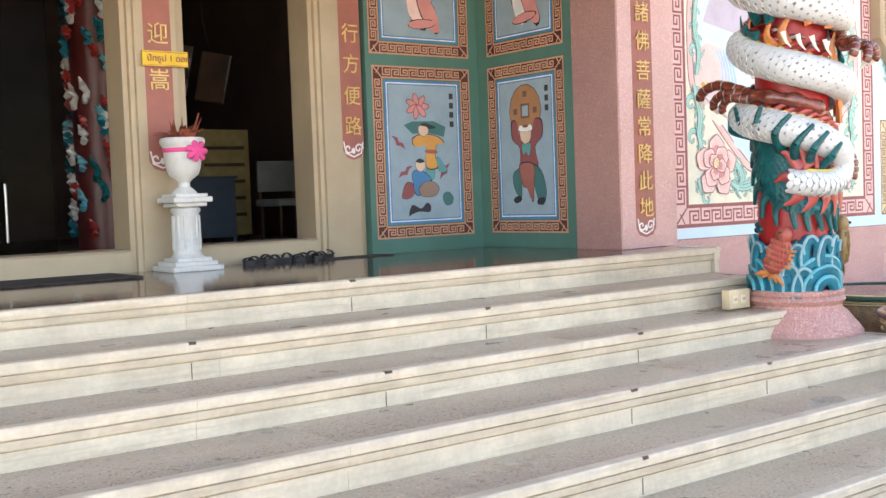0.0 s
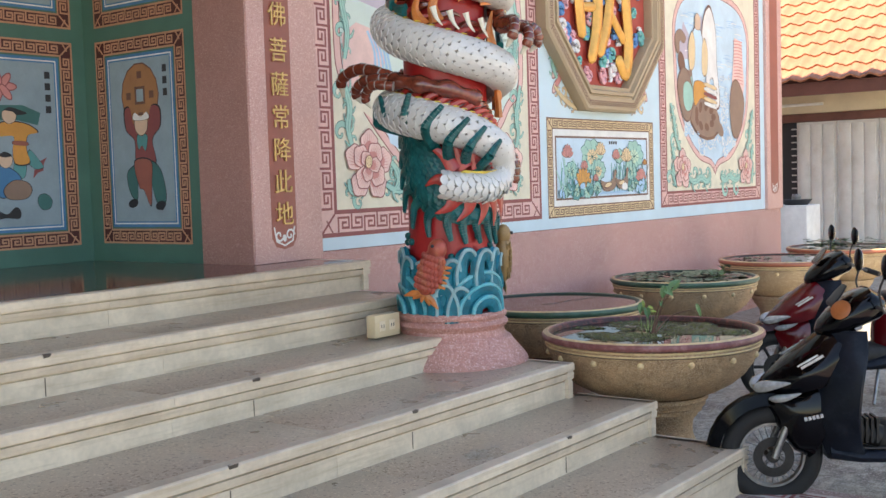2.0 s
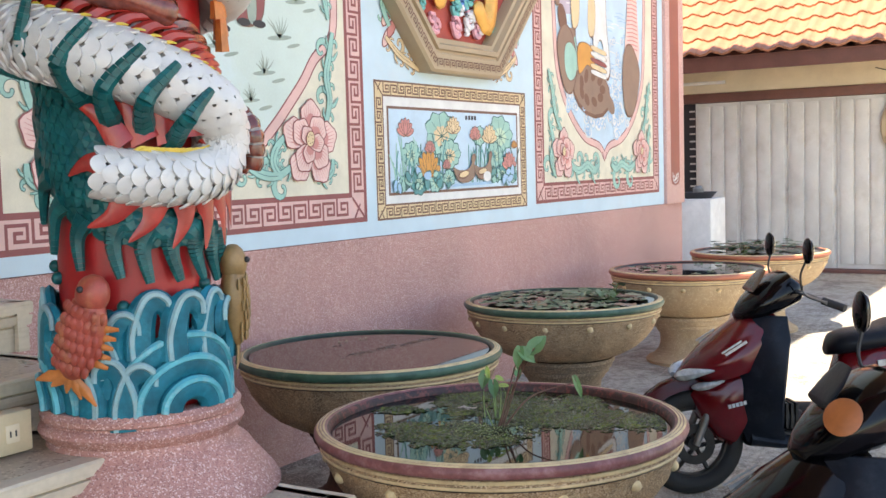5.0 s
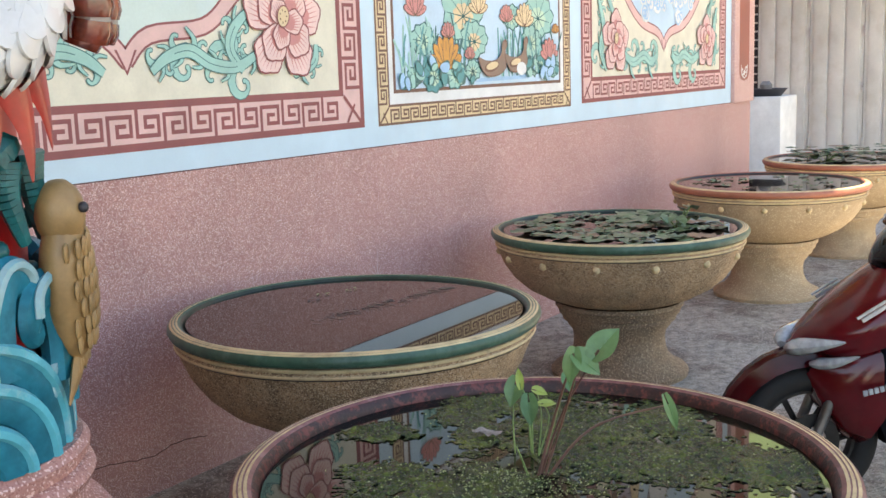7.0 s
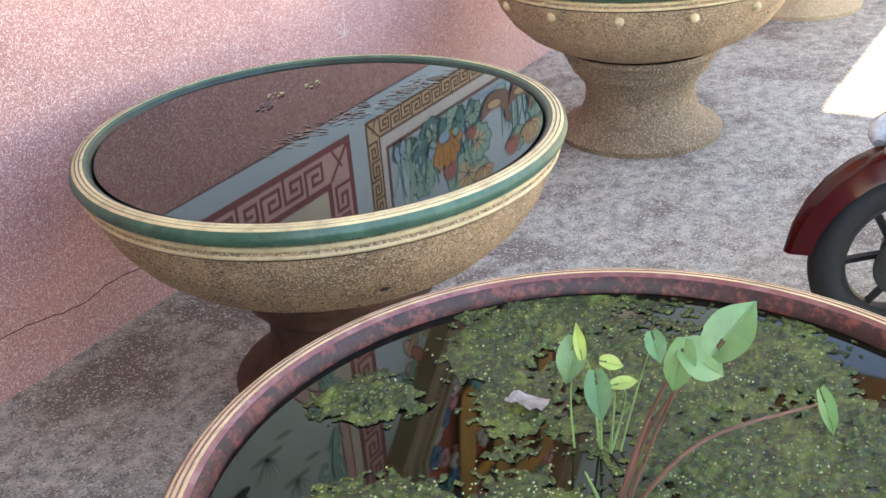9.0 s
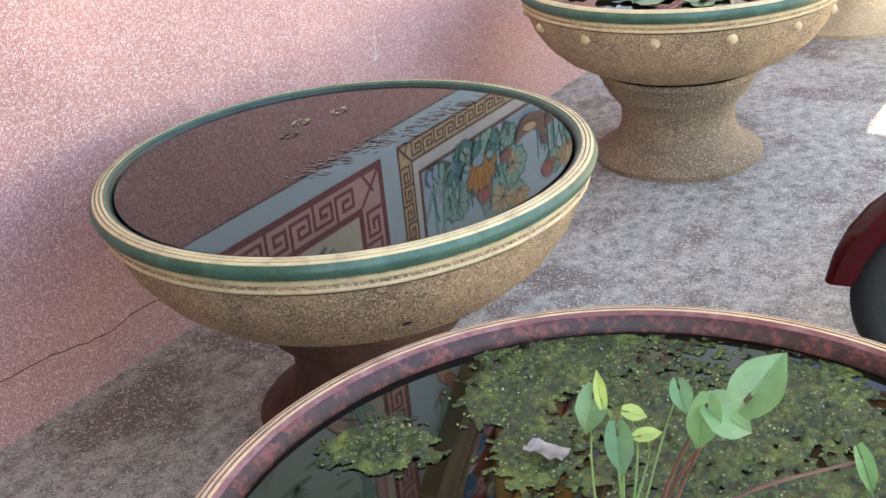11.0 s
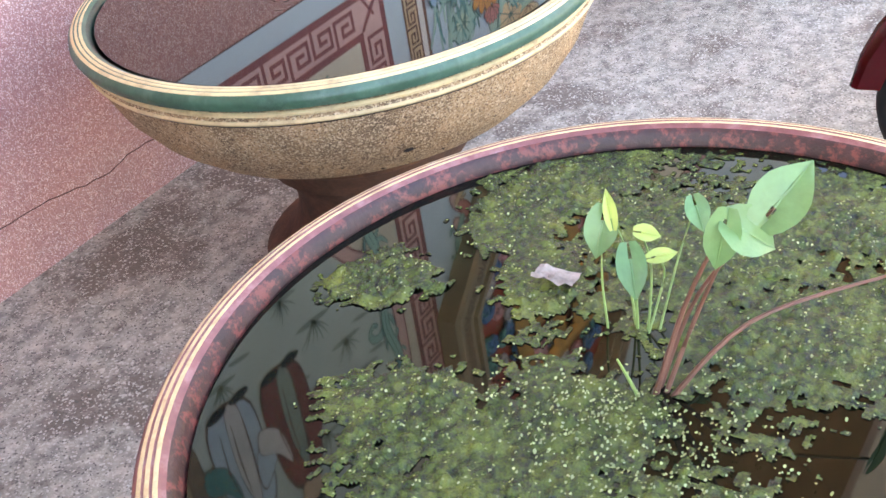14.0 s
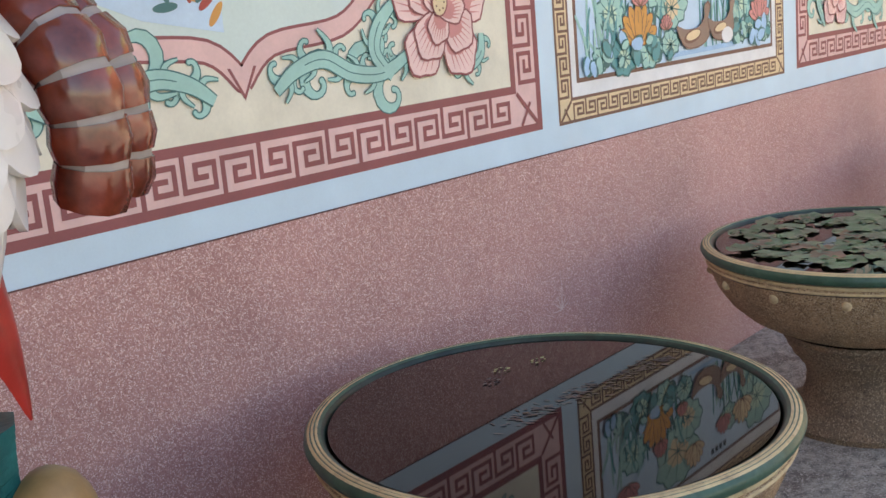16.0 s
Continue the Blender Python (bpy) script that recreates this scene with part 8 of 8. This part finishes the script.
for k in range(900):
    if k < 520:
        x, y = prng.gauss(-0.08, 0.045), prng.gauss(0.0, 0.085)
    else:
        x, y = prng.uniform(-0.4, 0.4), prng.uniform(-0.45, 0.4)
    if math.hypot(x, y) > 0.48 or (k >= 520 and algae_density(x, y) < 0.02):
        continue
    r = prng.uniform(0.0010, 0.0019)
    a0 = prng.uniform(0, 3)
    bm.faces.new([bm.verts.new((x + r * math.cos(a0 + q * 1.047) * 1.3, y + r * math.sin(a0 + q * 1.047), 0.0045 + 0.003 * prng.random())) for q in range(6)])
tagged(part("fronds", bm, DUCKWEED, duck, smooth=None), kind="stuff")
dead = thing("withered_leaf", "crumpled grey withered leaf floating in the bowl", "leaf", (6.30, -1.62, WP))
bm = bmesh.new()
bmesh.ops.create_grid(bm, x_segments=10, y_segments=6, size=1.0)
for v in bm.verts:
    v.co = Vector((v.co.x * 0.013, v.co.y * 0.028, 0.008 + 0.009 * noise.noise(Vector((v.co.x * 2, v.co.y * 2, 1))) + 0.004))
part("blade", bm, mat("withered_grey", (0.42, 0.36, 0.32), 0.8, vary=0.3, scale=40, fine=150, bump=0.4), dead)


def lily_pad(bm, c, r, a0, lift, rng):
    n = 14
    ctr = bm.verts.new((c[0], c[1], lift))
    ring = [bm.verts.new((c[0] + r * math.cos(a0 + 0.25 + (2 * math.pi - 0.5) * k / n), c[1] + r * math.sin(a0 + 0.25 + (2 * math.pi - 0.5) * k / n), lift + 0.003 * rng.random() + rng.choice((0, 0, 0, 0.006)))) for k in range(n + 1)]
    for a, b in zip(ring, ring[1:]):
        bm.faces.new((ctr, a, b))


def lilies(at, count, r0, r1, label, spread=0.44, rise=0.0):
    t = thing("lily_pads", label, "water lily", at)
    for k in range(count):
        rr, a = spread * math.sqrt(prng.random()), prng.uniform(0, 6.28)
        bm = bmesh.new()
        lily_pad(bm, (rr * math.cos(a), rr * math.sin(a)), prng.uniform(r0, r1), prng.uniform(0, 6.28), 0.002 + 0.006 * prng.random() + rise * prng.random(), prng)
        part("pad", bm, LILY_RED if prng.random() < 0.14 else LILY, t)
    return t


lilies((8.86, -0.76, WL), 120, 0.034, 0.062, "crowded green and withered lily pads filling the bowl")
lilies((12.26, -0.92, WL), 110, 0.03, 0.06, "tall leafy lily pads standing above the bowl", 0.42, 0.07)
lilies((10.72, -0.85, WL), 30, 0.02, 0.035, "few small lily pads in the bowl")
for at, n in (((8.98, -0.98, WL), 9), ((12.2, -0.8, WL), 10)):
    t = thing("lily_leaves", "upright dark lily leaves above the pads", "water lily", at)
    for k in range(n):
        a, r = prng.uniform(0, 6.28), prng.uniform(0.02, 0.12)
        h = prng.uniform(0.03, 0.09)
        bm = bmesh.new()
        tube(bm, [(0, 0, -0.02), (r * math.cos(a), r * math.sin(a), h)], 0.003, 5)
        part("stalk", bm, STEM_GREEN, t)
        bm = bmesh.new()
        heart_leaf(bm, (r * math.cos(a), r * math.sin(a), h), ((r + 0.06) * math.cos(a + 0.4), (r + 0.06) * math.sin(a + 0.4), h - 0.01), 0.07)
        part("leaf", bm, LILY, t)
# chipped spots in the wash of the clear bowl
CHIPDARK = mat("exposed_dark_core", (0.035, 0.022, 0.016), 0.9, vary=0.3, scale=60, fine=200, bump=0.5)
for deg, rad, z, r in ((229, 0.476, 0.470, 0.013), (223, 0.440, 0.425, 0.006), (238, 0.450, 0.437, 0.004), (250, 0.482, 0.478, 0.004), (214, 0.462, 0.452, 0.004), (262, 0.458, 0.446, 0.004)):
    a = radians(deg)
    nrm = Vector((math.cos(a) * 0.72, math.sin(a) * 0.72, -0.69)).normalized()
    sd = nrm.cross(Vector((0, 0, 1))).normalized()
    up = sd.cross(nrm)
    c = Vector((rad * math.cos(a), rad * math.sin(a), z)) + nrm * 0.003
    bm = bmesh.new()
    ring = [bm.verts.new(c + sd * (r * prng.uniform(0.6, 1.2) * math.cos(q * 0.7)) + up * (r * prng.uniform(0.5, 1.1) * math.sin(q * 0.7))) for q in range(9)]
    top = bm.verts.new(c + nrm * 0.0015)
    for q in range(9):
        bm.faces.new((ring[q], ring[(q + 1) % 9], top))
    part("chip", bm, CHIPDARK, pot_clear, smooth=None)
# bits floating in the clear bowl
lit = thing("floating_litter", "pale scraps of leaf floating on the dark water", "litter", (7.05, -0.72, WL))
for k, (x, y) in enumerate(((0.15, 0.25), (0.25, 0.21), (0.07, 0.22))):
    bm = bmesh.new()
    for q in range(7):
        a = q * 0.9 + k
        r = prng.uniform(0.008, 0.02)
        bm.faces.new([bm.verts.new((x + 0.02 * math.cos(a) + r * 0.5 * math.cos(j * 1.57 + a), y + 0.015 * math.sin(a) + r * 0.25 * math.sin(j * 1.57 + a), 0.002 + 0.0004 * q)) for j in range(4)])
    part("scrap", bm, DUCKWEED if k != 2 else BLACKINK, lit, smooth=None)
SCUM = mat("brown_floating_scum", (0.11, 0.070, 0.055), 0.5, vary=0.3, scale=40, fine=150, bump=0.1)
bm = bmesh.new()
for k in range(210):
    t = prng.random()
    x, y = -0.13 + 0.57 * t + prng.gauss(0, 0.022), 0.025 - 0.095 * t + prng.gauss(0, 0.018)
    if math.hypot(x, y) > 0.48:
        continue
    ln, w = prng.uniform(0.004, 0.016), prng.uniform(0.0012, 0.0030)
    a = -1.02 + prng.gauss(0, 0.35)
    dx, dy = math.cos(a), math.sin(a)
    z = 0.0012 + 0.000004 * k
    bm.faces.new([bm.verts.new((x + dx * ln * p - dy * w * q, y + dy * ln * p + dx * w * q, z)) for p, q in ((-1, 0), (-0.3, -1), (0.6, -0.7), (1, 0.1), (0.2, 1), (-0.6, 0.7))])
tagged(part("surface_scum", bm, SCUM, lit, smooth=None), kind="stuff")
# stone at the wall behind the lily bowl
stone = thing("stone_block", "grey broken concrete block against the wall", "block", (8.25, -0.16, 0.0))
bm = boxes((-0.22, -0.18, 0.0, 0.20, 0.12, 0.15), bevel=0.03)
for v in bm.verts:
    v.co += Vector((noise.noise(v.co * 9), noise.noise(v.co * 9 + Vector((4, 0, 0))), noise.noise(v.co * 9 + Vector((0, 5, 0))))) * 0.025
    v.co.z = max(v.co.z, 0)
part("block", bm, CONCRETE, stone)

# pale key band along the edge of the tile apron
band = Sheet(Matrix.Identity(4), 1.0)
band.rect(TILELIGHT, 5.625, -6.44, 5.785, -2.49, 0.0464)
for k in range(26):
    y0 = -6.40 + k * 0.15
    for seg, ((a, b), (c, d)) in enumerate(zip(KEY, KEY[1:])):
        if k % 2:
            b, d = 1 - b, 1 - d
        band.rect(MAROON, 5.64 + min(b, d) * 0.13 - 0.008, y0 + min(a, c) * 0.15 - 0.008, 5.64 + max(b, d) * 0.13 + 0.008, y0 + max(a, c) * 0.15 + 0.008, 0.0474 + 0.0003 * seg)
band.put(paving, {TILELIGHT: "pale_band", MAROON: "key_line_work"})

# cracks, scratches and a drawn seam line in the plinth, chips on the steps
CRACKSEAM = mat("dark_crack_and_seam", (0.16, 0.08, 0.07), 0.9, vary=0.2)
PALESCRATCH = mat("pale_scratch", (0.74, 0.58, 0.55), 0.8, vary=0.1)
crack = thing("plaster_crack_and_seam", "thin dark crack and drawn top seam line in the pink plinth", "crack", kind="structure")
sh = Sheet(wall_front(-0.004), 1.0)
sh.ribbon(CRACKSEAM, [(p.x, p.y + 0.006 * noise.noise(Vector((p.x * 40, 0, 0)))) for p in smooth_curve([(6.52, 0.165, 0), (6.68, 0.157, 0), (6.84, 0.130, 0), (6.98, 0.142, 0), (7.10, 0.124, 0)], 6)], 0.0035, 0.0012)
# groove along the plinth top, its shade drawn as a flat dark line
sh.ribbon(CRACKSEAM, [(5.62, 1.0470), (13.04, 1.0135)], 0.004, 0.0016)
sh.put(crack, {CRACKSEAM: "crack_line"})
scr = thing("plaster_scratch", "pale scratches in the pink plinth", "scratch", kind="structure")
for a in range(6):
    t = 0.4 + a * 0.55
    sh.ribbon(PALESCRATCH, [(8.12, 0.50), (8.12 + 0.05 * math.cos(t), 0.50 + 0.055 * math.sin(t))], [0.004, 0.002], 0.0012 + 0.0003 * a)
sh.ribbon(PALESCRATCH, [(8.12, 0.50), (8.125, 0.58), (8.12, 0.64)], [0.003, 0.003, 0.001], 0.0034)
sh.put(scr, {PALESCRATCH: "scratch"})
CHIP = mat("dark_chip", (0.10, 0.08, 0.06), 0.9, vary=0.3)
chips = thing("nosing_chips", "small dark chips along the step edges", "chip", kind="structure")
for x, y, z in ((3.48, -1.69, 0.56), (2.55, -1.235, 0.706), (4.02, -1.235, 0.706), (3.13, -2.065, 0.40), (2.9, -0.455, 1.015), (4.4, -1.69, 0.56), (3.4, -0.845, 0.86), (4.9, -2.065, 0.40), (1.9, -0.845, 0.86)):
    bm = bmesh.new()
    box(bm, x - 0.018, y - 0.0012, z - 0.010, x + 0.016, y + 0.012, z + 0.0012)
    for v in bm.verts:
        v.co += Vector((prng.uniform(-0.006, 0.006), 0, prng.uniform(-0.003, 0)))
    part("chip", bm, CHIP, chips)
    bm = bmesh.new()
    box(bm, x - 0.002, y + 0.018, z - 0.15, x + 0.001, y + 0.0225, z - 0.085)
    part("joint", bm, CHIP, chips)
